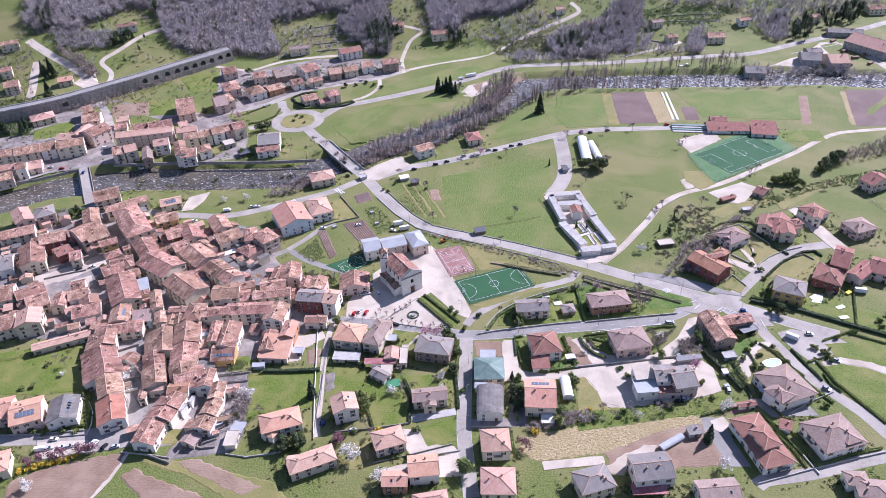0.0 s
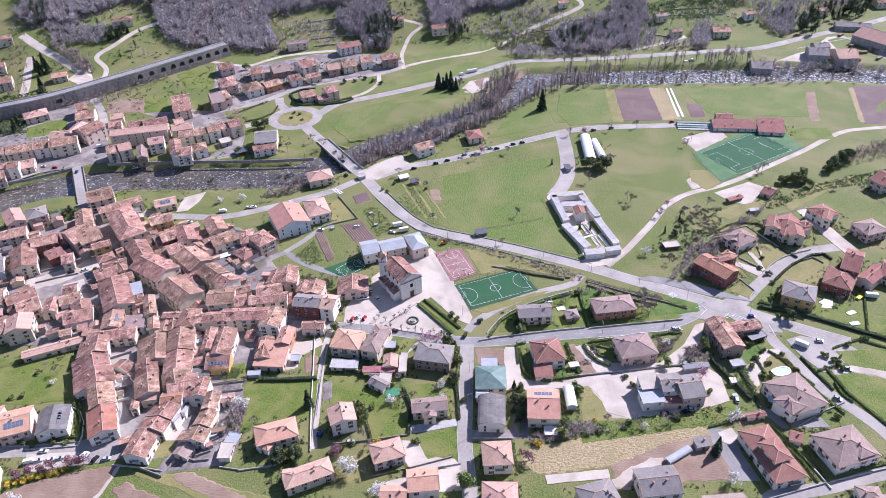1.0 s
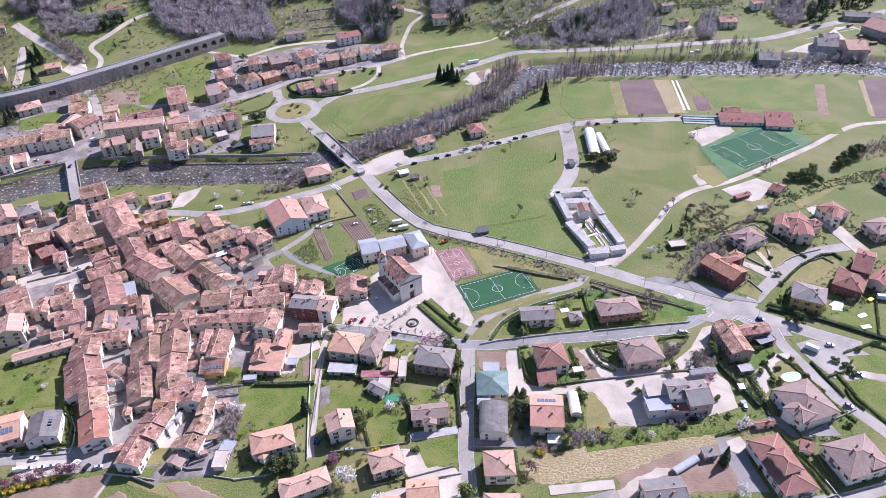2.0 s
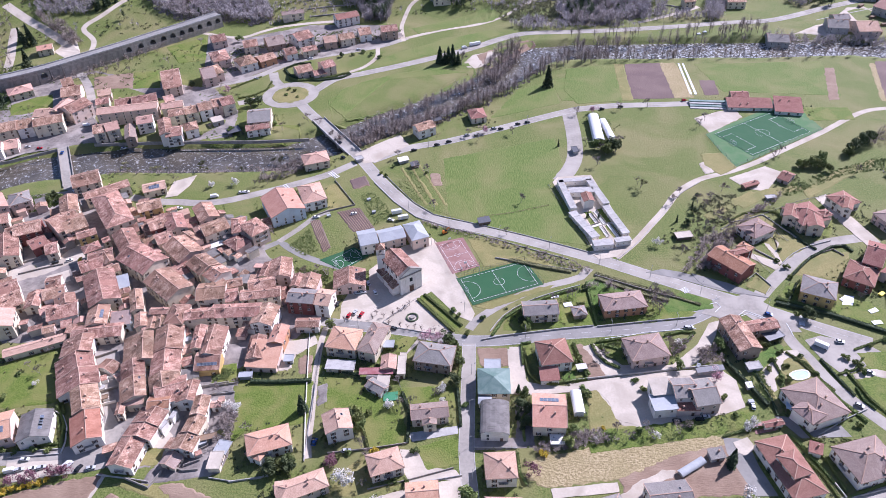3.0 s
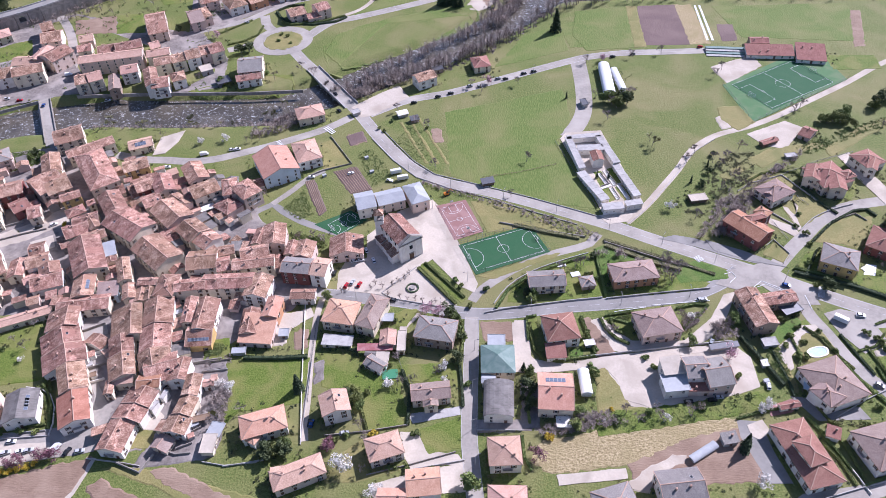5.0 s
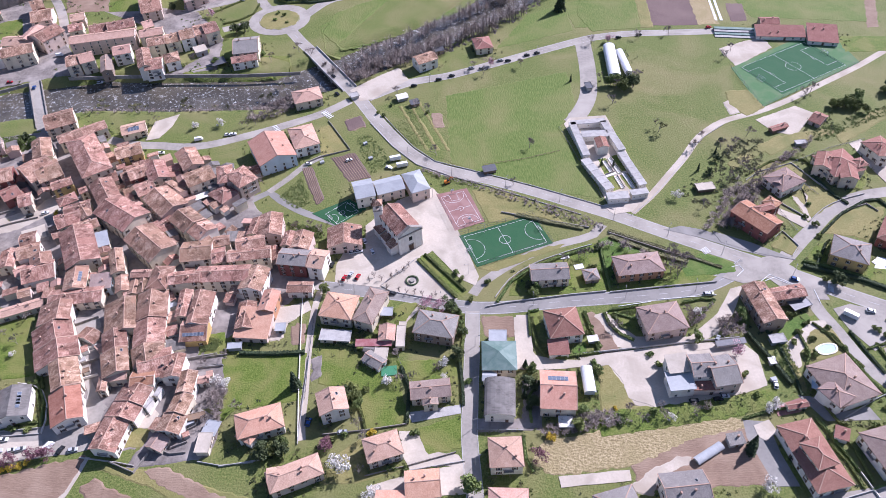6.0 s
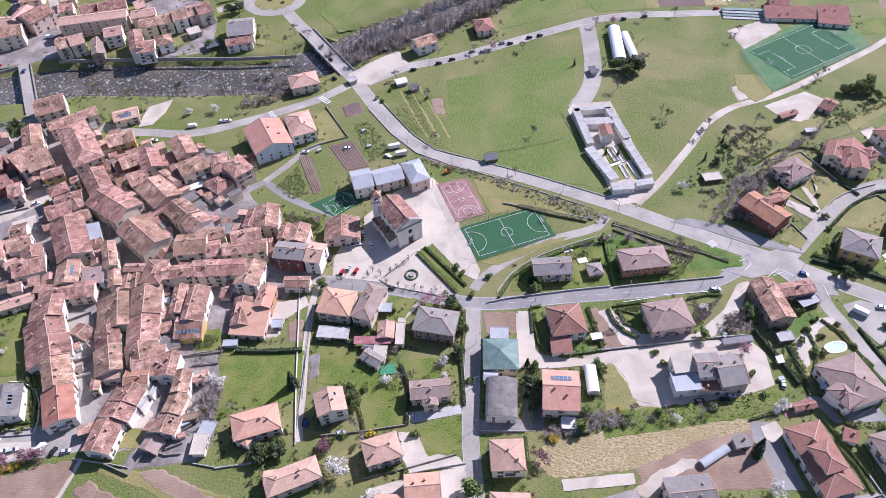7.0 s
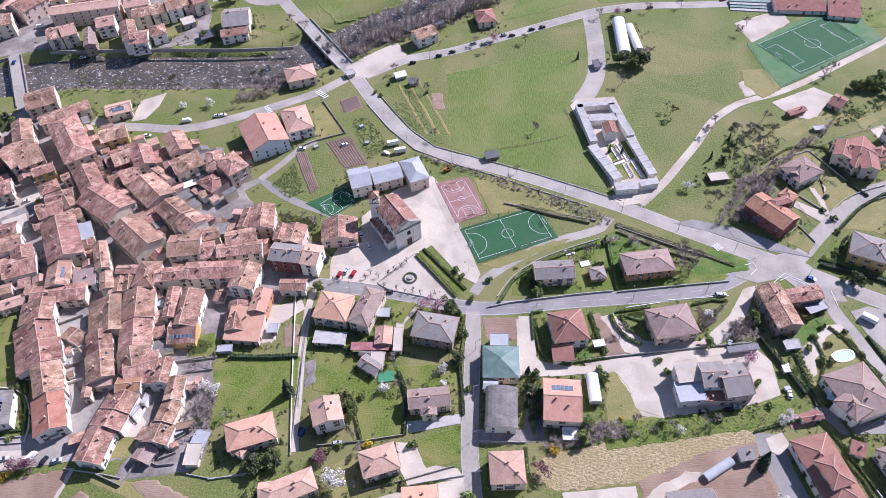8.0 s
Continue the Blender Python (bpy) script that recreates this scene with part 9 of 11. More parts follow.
wall_line([(9.2, 305.6), (19.2, 308.1), (51.1, 312.6), (68.4, 314.4)], 0.9, 0.35, "concrete")
wall_line([(14.1, 311.8), (21.3, 323.1), (34.1, 333.5), (51.4, 341.6), (65.9, 346.9)], 0.6, 0.4, "concrete", rounded=True)
wall_line([(3.6, 238.9), (23.0, 238.3)], 0.9, 0.3, "concrete")
wall_line([(52.3, 276.9), (74.7, 279.6), (107.3, 283.4), (124.8, 285.0)], 1.2, 0.3, "concrete")
wall_line([(-61.8, 237.1), (-43.5, 239.0), (-26.1, 241.9)], 1.0, 0.3, "stone")
wall_line([(-24.2, 220.5), (-1.7, 224.6)], 0.9, 0.3, "concrete")
wall_line([(-43.0, 320.6), (-25.5, 339.2)], 0.5, 0.3, "concrete")
wall_line([(-43.0, 320.6), (-36.7, 316.4), (-12.4, 310.1)], 0.5, 0.3, "concrete")
wall_line([(-86.4, 461.3), (-69.5, 431.0), (-85.9, 425.0), (-94.9, 419.4)], 1.0, 0.3, "stone")
wall_line([(-59.2, 457.8), (-44.0, 433.8), (-28.5, 415.7), (-7.7, 404.0), (13.9, 394.5), (40.4, 380.9), (62.9, 369.7)], 0.5, 0.3, "concrete")
wall_line([(-52.3, 466.9), (-41.6, 449.2), (-30.8, 432.4), (-17.4, 418.3), (11.1, 406.3), (38.3, 394.4), (64.3, 381.7), (80.9, 373.4)], 0.5, 0.3, "concrete")
wall_line([(-112.3, 225.2), (-102.3, 223.3), (-89.5, 224.7), (-85.5, 227.5)], 0.8, 0.3, "concrete")
wall_line([(-122.7, 277.6), (-111.6, 279.3)], 1.2, 0.3, "stone")
wall_line([(-123.9, 271.9), (-112.1, 273.2)], 1.2, 0.3, "concrete")
wall_line([(-276.6, 517.9), (-234.4, 518.3), (-196.0, 517.5), (-150.1, 515.7), (-112.7, 516.9)], 2.2, 0.5, "stone")
wall_line([(-355.2, 489.0), (-332.1, 496.5), (-302.7, 512.2)], 2.0, 0.5, "stone")
wall_line([(90.0, 368.3), (103.8, 382.5), (116.9, 399.2), (128.2, 414.1), (141.0, 432.6), (158.7, 447.4)], 0.5, 0.3, "concrete", rounded=True)
wall_line([(128.4, 203.2), (154.9, 210.5), (174.3, 215.3), (192.1, 219.3)], 0.9, 0.3, "concrete")
wall_line([(156.9, 242.6), (172.6, 251.3), (184.5, 256.7)], 0.9, 0.3, "concrete")
wall_line([(-235.8, 239.1), (-207.8, 239.5), (-186.1, 241.5)], 0.9, 0.3, "concrete")
wall_line([(-162.6, 227.4), (-145.6, 225.0), (-138.4, 223.5)], 0.9, 0.3, "concrete")
wall_line([(-273.3, 374.3), (-266.2, 378.1), (-257.2, 382.5)], 1.4, 0.4, "stone")
wall_line([(-264.1, 367.0), (-251.9, 372.0), (-240.7, 375.7)], 1.2, 0.4, "stone")
wall_line([(-130.8, 276.7), (-116.3, 279.5)], 1.6, 0.4, "stone")
wall_line([(-123.8, 271.7), (-115.5, 273.6)], 1.4, 0.4, "stone")
wall_line([(-204.8, 264.7), (-197.7, 263.9), (-191.6, 260.5), (-186.8, 253.4), (-184.2, 245.1), (-183.7, 238.8)], 0.9, 0.35, "white", rounded=True)
wall_line([(-208.1, 237.2), (-196.8, 237.9), (-184.4, 238.8)], 0.8, 0.3, "concrete")
wall_line([(-132.0, 231.6), (-124.7, 228.7), (-118.2, 229.4)], 1.2, 0.35, "stone")
wall_line([(-121.9, 250.0), (-120.9, 260.4), (-120.6, 267.6)], 1.1, 0.3, "stone")
wall_line([(-81.5, 314.4), (-78.0, 283.9), (-75.7, 263.4), (-72.0, 235.8)], 1.0, 0.3, "white")
wall_line([(137.0, 229.4), (141.6, 226.1), (143.4, 221.2), (146.4, 216.0)], 0.6, 0.25, "white", rounded=True)
wall_line([(-182.5, 282.1), (-174.1, 285.4)], 1.8, 0.3, "white", label="old rendered courtyard wall between houses")
wall_line([(-179.0, 274.3), (-171.6, 277.6)], 1.8, 0.3, "stone", label="old rendered courtyard wall between houses")
wall_line([(-175.0, 266.4), (-169.0, 268.7)], 1.8, 0.3, "white", label="old rendered courtyard wall between houses")
wall_line([(-150.5, 309.5), (-144.0, 312.5)], 2.0, 0.3, "white", label="old rendered courtyard wall between houses")
wall_line([(-146.9, 297.7), (-141.3, 300.6)], 2.0, 0.3, "stone", label="old rendered courtyard wall between houses")
wall_line([(-192.1, 297.0), (-187.7, 299.1), (-180.6, 302.8)], 1.6, 0.3, "stone", label="old rendered courtyard wall between houses")
wall_line([(-143.0, 264.8), (-136.5, 255.6), (-138.5, 247.3)], 1.6, 0.3, "white", label="old rendered courtyard wall between houses")
wall_line([(-120.6, 239.5), (-117.1, 241.8), (-116.6, 249.9)], 1.4, 0.3, "stone", label="old rendered courtyard wall between houses")
wall_line([(-125.0, 231.5), (-118.7, 234.2)], 1.4, 0.3, "stone", label="old rendered courtyard wall between houses")
wall_line([(-149.5, 225.3), (-137.5, 220.3), (-134.0, 228.6)], 1.6, 0.4, "stone", label="old stone wall round a courtyard")
grandstand(193.8, 555.1, -7.8, 27.3, 11.9, 1)
crossing(122.8, 340.8, -57.4, 4.2, 4.2, 0.05)
crossing(177.1, 315.3, -23.5, 2.9, 7.7, 0.05)
crossing(-118.4, 453.9, -56.5, 9.4, 2.9, 0.05)
crossing(-88.0, 468.3, -47.4, 9.8, 4.0, 0.05, 6)
wall_line([(158.1, 394.7), (166.9, 402.0), (187.7, 409.1), (203.5, 378.1)], 0.9, 0.3, "concrete")
wall_line([(182.2, 361.0), (192.4, 370.5), (204.4, 377.1), (218.4, 381.7)], 0.8, 0.3, "concrete", rounded=True)
wall_line([(187.8, 354.2), (198.5, 364.8), (208.2, 370.4), (216.4, 373.6), (220.2, 367.5)], 0.9, 0.3, "stone", rounded=True)
wall_line([(171.8, 375.2), (180.4, 365.0)], 0.8, 0.3, "concrete")
wall_line([(148.4, 234.9), (151.8, 225.2), (155.0, 215.9), (157.3, 207.8)], 0.9, 0.3, "white")
wall_line([(160.5, 349.5), (165.6, 354.0), (170.5, 342.8), (165.1, 335.9)], 0.8, 0.3, "concrete")
wall_line([(-103.0, 222.9), (-93.6, 224.4), (-85.4, 225.9)], 0.9, 0.3, "concrete")
wall_line([(-71.8, 232.9), (-72.5, 253.8), (-72.9, 276.8)], 0.9, 0.3, "concrete")
wall_line([(-42.2, 218.3), (-25.7, 222.5), (-5.4, 228.5)], 0.9, 0.3, "stone")
wall_line([(144.0, 318.8), (150.1, 323.8), (156.1, 319.9), (162.4, 314.5)], LAYER[0] + 0.012, 0.3, "paint_white", "road_marking", "white painted line on the asphalt")
wall_line([(146.9, 319.7), (151.4, 321.7), (157.9, 317.2)], LAYER[0] + 0.012, 0.3, "paint_white", "road_marking", "white painted line on the asphalt")
wall_line([(168.3, 313.4), (168.6, 304.4)], LAYER[0] + 0.012, 0.3, "paint_white", "road_marking", "white painted line on the asphalt")
wall_line([(73.0, 304.9), (89.0, 307.6)], LAYER[0] + 0.012, 0.3, "paint_white", "road_marking", "white painted line on the asphalt")
wall_line([(92.3, 308.8), (121.0, 311.1)], LAYER[0] + 0.012, 0.3, "paint_white", "road_marking", "white painted line on the asphalt")
wall_line([(133.0, 329.2), (137.1, 330.5), (138.3, 327.0), (134.1, 323.0)], LAYER[0] + 0.012, 0.3, "paint_white", "road_marking", "white painted line on the asphalt")

# ---- trees and hedges ----
tree(-76.6, 261.2, "conifer", 12)
tree(74.1, 596.7, "conifer", 19)
tree(-17.0, 649.1, "conifer", 12)
tree(-11.6, 647.4, "conifer", 12)
tree(-4.7, 644.2, "conifer", 12)
tree(0.1, 645.1, "conifer", 12)
tree(-423.1, 715.5, "conifer", 15)
tree(-418.4, 721.7, "conifer", 15)
tree(-411.3, 712.9, "conifer", 15)
tree(-416.6, 708.6, "conifer", 15)
tree(-402.8, 677.5, "conifer", 15)
tree(-400.3, 585.1, "conifer", 14)
tree(-396.0, 582.5, "conifer", 14)
tree(-382.5, 583.9, "conifer", 14)
tree(-382.7, 590.8, "conifer", 14)
tree(-365.5, 773.7, "conifer", 9)
tree(-361.7, 777.2, "conifer", 9)
tree(-358.0, 781.2, "conifer", 9)
tree(-352.9, 786.5, "conifer", 9)
tree(-367.1, 769.1, "conifer", 9)
tree(101.2, 494.0, "round", 7)
tree(105.5, 490.3, "round", 7)
tree(109.9, 493.7, "round", 7)
tree(96.9, 494.2, "round", 7)
tree(103.5, 486.2, "round", 7)
tree(146.6, 418.8, "cypress", 6)
tree(133.4, 404.2, "cypress", 6)
tree(139.2, 400.5, "cypress", 6)
tree(86.2, 410.0, "cypress", 6)
tree(79.5, 411.1, "cypress", 6)
tree(71.4, 499.3, "cypress", 6)
tree(229.8, 463.3, "round", 6)
tree(233.3, 462.1, "round", 6)
tree(238.2, 464.6, "round", 6)
tree(241.5, 461.8, "round", 6)
tree(245.4, 462.8, "round", 6)
tree(-7.1, 304.8, "round", 5)
tree(-70.4, 316.8, "round", 5)
tree(-81.7, 229.4, "round", 5)
tree(-77.8, 233.2, "round", 5)
tree(-49.6, 254.4, "round", 5)
tree(-47.8, 250.9, "round", 5)
tree(-50.5, 258.9, "round", 5)
tree(47.8, 246.2, "round", 5)
tree(32.7, 313.5, "round", 5)
tree(34.3, 316.8, "round", 5)
tree(105.4, 284.0, "round", 5)
tree(25.9, 263.1, "conifer", 6)
tree(24.5, 254.7, "conifer", 6)
tree(26.0, 248.7, "conifer", 6)
tree(25.9, 270.4, "conifer", 6)
tree(132.4, 228.3, "conifer", 6)
tree(132.4, 223.7, "conifer", 6)
tree(129.6, 224.4, "conifer", 6)
tree(115.4, 230.0, "conifer", 9)
tree(113.8, 227.2, "conifer", 9)
tree(-52.6, 221.0, "white", 8)
tree(-108.7, 262.5, "white", 5)
tree(-10.6, 271.6, "white", 5)
tree(116.2, 381.0, "white", 5)
tree(130.5, 248.9, "white", 5)
tree(-171.5, 457.4, "white", 5)
tree(-154.8, 459.1, "white", 5)
tree(-36.3, 262.9, "white", 5)
tree(116.1, 212.0, "white", 6)
tree(-198.3, 208.0, "white", 6)
tree(-38.1, 209.2, "white", 6)
tree(121.5, 275.7, "pink", 6)
tree(-19.7, 305.9, "pink", 6)
tree(-13.6, 304.9, "pink", 6)
tree(103.1, 548.2, "pink", 6)
tree(19.1, 522.1, "pink", 6)
tree(28.8, 225.5, "purple", 6)
tree(-59.8, 231.0, "purple", 6)
tree(-204.4, 221.7, "purple", 5.5)
tree(-199.5, 222.9, "purple", 5.5)
tree(-193.7, 223.8, "purple", 5.5)
tree(-189.8, 225.3, "purple", 5.5)
tree(-182.6, 227.5, "purple", 5.5)
tree(-179.1, 228.4, "purple", 5.5)
tree(-176.6, 228.4, "purple", 5.5)
tree(33.1, 234.9, "yellow", 2.5)
tree(35.1, 234.4, "yellow", 2.5)
tree(-231.0, 378.9, "yellow", 2.5)
tree(-41.0, 237.0, "yellow", 2.5)
tree(-206.5, 217.3, "yellow", 2.5)
tree(-203.3, 218.5, "yellow", 2.5)
tree(-199.9, 219.0, "yellow", 2.5)
tree(-196.7, 220.3, "yellow", 2.5)
tree(-193.5, 221.5, "yellow", 2.5)
tree(-190.3, 222.7, "yellow", 2.5)
tree(-186.9, 223.6, "yellow", 2.5)
tree(-184.3, 225.2, "yellow", 2.5)
tree(101.0, 332.5, "bare", 10)
tree(105.6, 333.9, "bare", 10)
tree(109.6, 329.5, "bare", 10)
tree(135.6, 423.9, "bare", 7)
tree(151.2, 423.5, "bare", 7)
tree(153.7, 418.6, "bare", 7)
tree(148.1, 395.8, "bare", 7)
tree(159.9, 409.1, "bare", 7)
tree(142.3, 432.6, "bare", 7)
tree(151.5, 366.3, "bare", 7)
tree(147.4, 372.4, "bare", 7)
tree(128.7, 372.8, "bare", 7)
tree(-29.0, 473.4, "bare", 7)
tree(-21.9, 467.6, "bare", 7)
tree(-16.8, 424.1, "bare", 7)
tree(39.1, 429.0, "bare", 7)
tree(39.7, 519.3, "bare", 7)
tree(7.2, 518.7, "bare", 7)
tree(-43.8, 488.4, "bare", 7)
tree(13.6, 510.8, "bare", 7)
tree(117.8, 447.1, "bare", 7)
tree(91.6, 547.3, "bare", 7)
tree(125.9, 552.8, "bare", 7)
tree(147.3, 555.4, "bare", 7)
tree(179.2, 523.5, "bare", 7)
tree(184.8, 531.1, "bare", 7)
tree(-244.9, 489.4, "budding", 8)
tree(-219.2, 483.8, "budding", 8)
tree(-185.2, 487.4, "budding", 8)
tree(-130.7, 491.5, "budding", 8)
tree(-125.5, 503.5, "budding", 8)
tree(118.5, 441.9, "budding", 8)
tree(-39.8, 317.8, "pollard", 4.5)
tree(-33.2, 316.4, "pollard", 4.5)
tree(-29.7, 315.6, "pollard", 4.5)
tree(-25.6, 314.9, "pollard", 4.5)
tree(-21.8, 313.5, "pollard", 4.5)
tree(-17.2, 312.1, "pollard", 4.5)
tree(-15.1, 313.4, "pollard", 4.5)
tree(-42.7, 324.0, "pollard", 4.5)
tree(-37.6, 325.7, "pollard", 4.5)
tree(-35.0, 328.1, "pollard", 4.5)
tree(-32.4, 330.6, "pollard", 4.5)
tree(-29.2, 333.4, "pollard", 4.5)
tree(-48.7, 323.4, "pollard", 4.5)
tree(-46.7, 326.2, "pollard", 4.5)
tree(-60.2, 323.6, "pollard", 4.5)
tree(-63.8, 321.5, "pollard", 4.5)
tree(49.2, 334.0, "bare", 6)
tree(57.6, 335.7, "bare", 6)
tree(62.0, 337.4, "bare", 6)
tree(107.7, 296.6, "bare", 6)
tree(104.6, 299.8, "bare", 6)
tree(66.4, 290.9, "bare", 6)
tree(69.2, 292.4, "bare", 6)
tree(-31.8, 276.9, "bare", 6)
tree(-24.9, 262.8, "bare", 6)
tree(-43.1, 234.6, "bare", 6)
tree(82.2, 247.8, "bare", 6)
tree(99.3, 247.8, "bare", 6)
tree(73.1, 241.6, "bare", 6)
tree(50.5, 241.7, "bare", 6)
tree(118.8, 290.4, "bare", 6)
tree(124.5, 293.4, "bare", 6)
tree(-119.2, 273.3, "bare", 6)
tree(-111.3, 277.5, "bare", 6)
tree(-108.8, 255.2, "bare", 6)
tree(-116.2, 260.6, "bare", 6)
tree(-101.9, 251.2, "bare", 6)
tree(-90.9, 360.9, "bare", 6)
tree(-83.8, 362.8, "bare", 6)
tree(-77.6, 360.7, "bare", 6)
tree(-116.6, 363.4, "bare", 6)
tree(-117.8, 402.1, "bare", 6)
tree(-5.0, 327.7, "shrub", 2.5)
tree(-2.3, 323.5, "shrub", 2.5)
tree(10.7, 321.2, "shrub", 2.5)
tree(63.8, 330.2, "shrub", 2.5)
tree(66.1, 326.7, "shrub", 2.5)
tree(39.5, 285.1, "shrub", 2.5)
tree(40.5, 282.2, "shrub", 2.5)
tree(54.8, 288.0, "shrub", 2.5)
tree(57.7, 291.0, "shrub", 2.5)
tree(82.6, 276.0, "shrub", 2.5)
tree(85.2, 270.4, "shrub", 2.5)
tree(121.9, 264.6, "shrub", 2.5)
tree(139.3, 284.3, "shrub", 2.5)
tree(148.1, 281.3, "shrub", 2.5)
tree(152.3, 287.1, "shrub", 2.5)
tree(157.3, 283.5, "shrub", 2.5)
tree(152.3, 275.5, "shrub", 2.5)
tree(-35.8, 301.3, "shrub", 2.5)
tree(-3.2, 294.7, "shrub", 2.5)
tree(-1.9, 290.0, "shrub", 2.5)
tree(-3.9, 273.8, "shrub", 2.5)
tree(0.4, 262.7, "shrub", 2.5)
tree(28.3, 268.0, "shrub", 2.5)
tree(56.9, 271.1, "shrub", 2.5)
tree(58.0, 268.3, "shrub", 2.5)
tree(-45.2, 258.9, "shrub", 2.5)
tree(-22.7, 237.0, "shrub", 2.5)
tree(-52.5, 237.1, "shrub", 2.5)
tree(-56.9, 234.6, "shrub", 2.5)
tree(-62.7, 244.6, "shrub", 2.5)
tree(64.3, 242.9, "shrub", 2.5)
tree(78.6, 246.6, "shrub", 2.5)
tree(101.7, 248.5, "shrub", 2.5)
tree(123.7, 254.0, "shrub", 2.5)
tree(180.6, 363.9, "shrub", 2.5)
tree(183.7, 357.9, "shrub", 2.5)
tree(183.1, 349.4, "shrub", 2.5)
tree(189.7, 343.6, "shrub", 2.5)
tree(238.2, 361.4, "shrub", 2.5)
tree(238.6, 313.3, "shrub", 2.5)
tree(231.7, 308.7, "shrub", 2.5)
tree(231.0, 304.0, "shrub", 2.5)
tree(213.8, 299.9, "shrub", 2.5)
tree(202.8, 295.7, "shrub", 2.5)
tree(187.7, 288.2, "shrub", 2.5)
tree(190.8, 285.0, "shrub", 2.5)
tree(192.5, 281.9, "shrub", 2.5)
tree(192.5, 278.5, "shrub", 2.5)
tree(177.7, 335.9, "shrub", 2.5)
tree(167.5, 238.8, "shrub", 2.5)
tree(170.0, 235.2, "shrub", 2.5)
tree(176.5, 247.5, "shrub", 2.5)
tree(151.9, 297.4, "shrub", 2.5)
tree(159.5, 301.8, "shrub", 2.5)
tree(-231.3, 270.5, "shrub", 2.5)
tree(-226.1, 272.4, "shrub", 2.5)
tree(-196.1, 265.5, "shrub", 2.5)
tree(-198.2, 263.6, "shrub", 2.5)
tree(-221.5, 241.6, "shrub", 2.5)
tree(-211.3, 241.0, "shrub", 2.5)
tree(-205.3, 240.1, "shrub", 2.5)
tree(-197.1, 240.7, "shrub", 2.5)
tree(-190.0, 240.5, "shrub", 2.5)
hedge([(-24.9, 338.0), (-5.0, 311.7)], 1.3, 1.5)
hedge([(-21.4, 341.7), (-0.7, 315.9)], 1.2, 1.2)
hedge([(15.0, 308.5), (22.0, 321.1), (33.9, 330.7), (50.5, 338.7), (64.1, 344.0)], 1.6, 1.4)
hedge([(69.4, 348.4), (70.4, 315.7)], 1.5, 1.0)
hedge([(-105.8, 279.6), (-97.6, 279.2), (-87.4, 279.1), (-75.3, 279.6)], 2.0, 1.6, "conifer")
hedge([(168.1, 328.9), (177.0, 325.0), (193.2, 318.9), (214.7, 305.9), (230.0, 297.1), (246.7, 287.6)], 1.8, 2.0, "conifer")
hedge([(129.1, 287.3), (132.0, 279.9), (135.6, 271.4), (140.2, 259.2)], 2.2, 1.6, "conifer")
hedge([(170.1, 275.0), (175.7, 258.9), (181.3, 249.2)], 1.1, 0.9)
hedge([(184.7, 280.9), (188.4, 262.4), (194.0, 250.0), (200.3, 236.2)], 1.1, 0.9)
hedge([(151.6, 239.2), (155.6, 228.8), (157.4, 214.1)], 1.1, 0.9)
hedge([(-146.7, 624.9), (-138.1, 620.5), (-122.7, 621.9), (-107.7, 627.1), (-95.3, 633.9)], 1.5, 1.4)
hedge([(-68.2, 287.6), (-51.8, 282.4)], 1.6, 1.2, "conifer")
hedge([(-3.7, 276.7), (-2.5, 262.7), (-2.0, 250.7)], 1.5, 1.2, "conifer")
hedge([(30.3, 297.4), (31.8, 282.2), (35.5, 276.4)], 1.3, 1.0)
hedge([(56.2, 300.3), (58.9, 286.5), (61.3, 280.5)], 1.3, 1.0)
hedge([(181.6, 335.8), (190.1, 347.4)], 1.4, 1.2)
hedge([(169.1, 332.2), (180.5, 326.8), (195.8, 319.7)], 1.5, 1.4)
woods([(-25.2, 411.9), (-7.7, 404.0), (22.9, 389.9), (62.9, 369.7), (74.5, 359.1), (69.9, 356.0), (51.0, 367.5), (16.7, 387.9), (-13.9, 402.8), (-26.6, 409.1)], 200, 2.0, label="rough olive scrub on the road embankment", seed=3, k=40, spread=0.5)
hedge([(75.6, 356.7), (103.9, 341.8), (128.1, 328.6)], 1.0, 1.6, "twig_olive", "dry brown hedge on the road embankment")
tufts([(59.3, 247.9), (85.8, 248.6), (124.1, 255.3), (139.7, 254.0), (114.1, 243.5), (61.4, 238.7)], 320, "leaf_fresh", 0.5, 0.6, "fresh green weeds below the yard", 5)
woods([(48.8, 246.7), (60.4, 247.9), (68.6, 241.6), (31.7, 234.4), (29.7, 238.1)], 133, 3.1, label="dry brown garden scrub", seed=6, k=40, spread=0.5)
woods([(136.4, 374.7), (153.4, 395.7), (161.7, 382.5), (143.8, 358.5), (123.3, 355.1)], 166, 3.5, label="bare brown thicket beside the path", seed=8, k=40, spread=0.5)
tufts([(-105.9, 388.4), (-96.2, 406.2), (-86.7, 383.6), (-95.2, 378.7)], 300, "leaf_fresh", 0.5, 0.8, "garden plants in rows", 10)
tufts([(-67.9, 442.1), (-58.3, 447.1), (-43.1, 419.0), (-55.0, 407.5)], 260, "leaf_fresh", 0.5, 0.7, "garden plants in beds", 11)
tufts([(-97.9, 367.1), (-78.0, 363.5), (-76.9, 354.8), (-94.3, 354.3)], 350, "leaf", 0.6, 1.0, "mixed garden shrubs beside the lane", 12)
woods([(-114.9, 255.2), (-111.4, 263.3), (-107.5, 260.6), (-107.1, 242.2)], 83, 3.3, label="bare garden thicket", seed=13, k=40, spread=0.5)
tufts([(-125.7, 289.7), (-117.5, 288.1), (-117.4, 282.0), (-124.9, 281.2)], 250, "leaf_fresh", 0.6, 1.2, "fresh green bushes in a garden", 14)
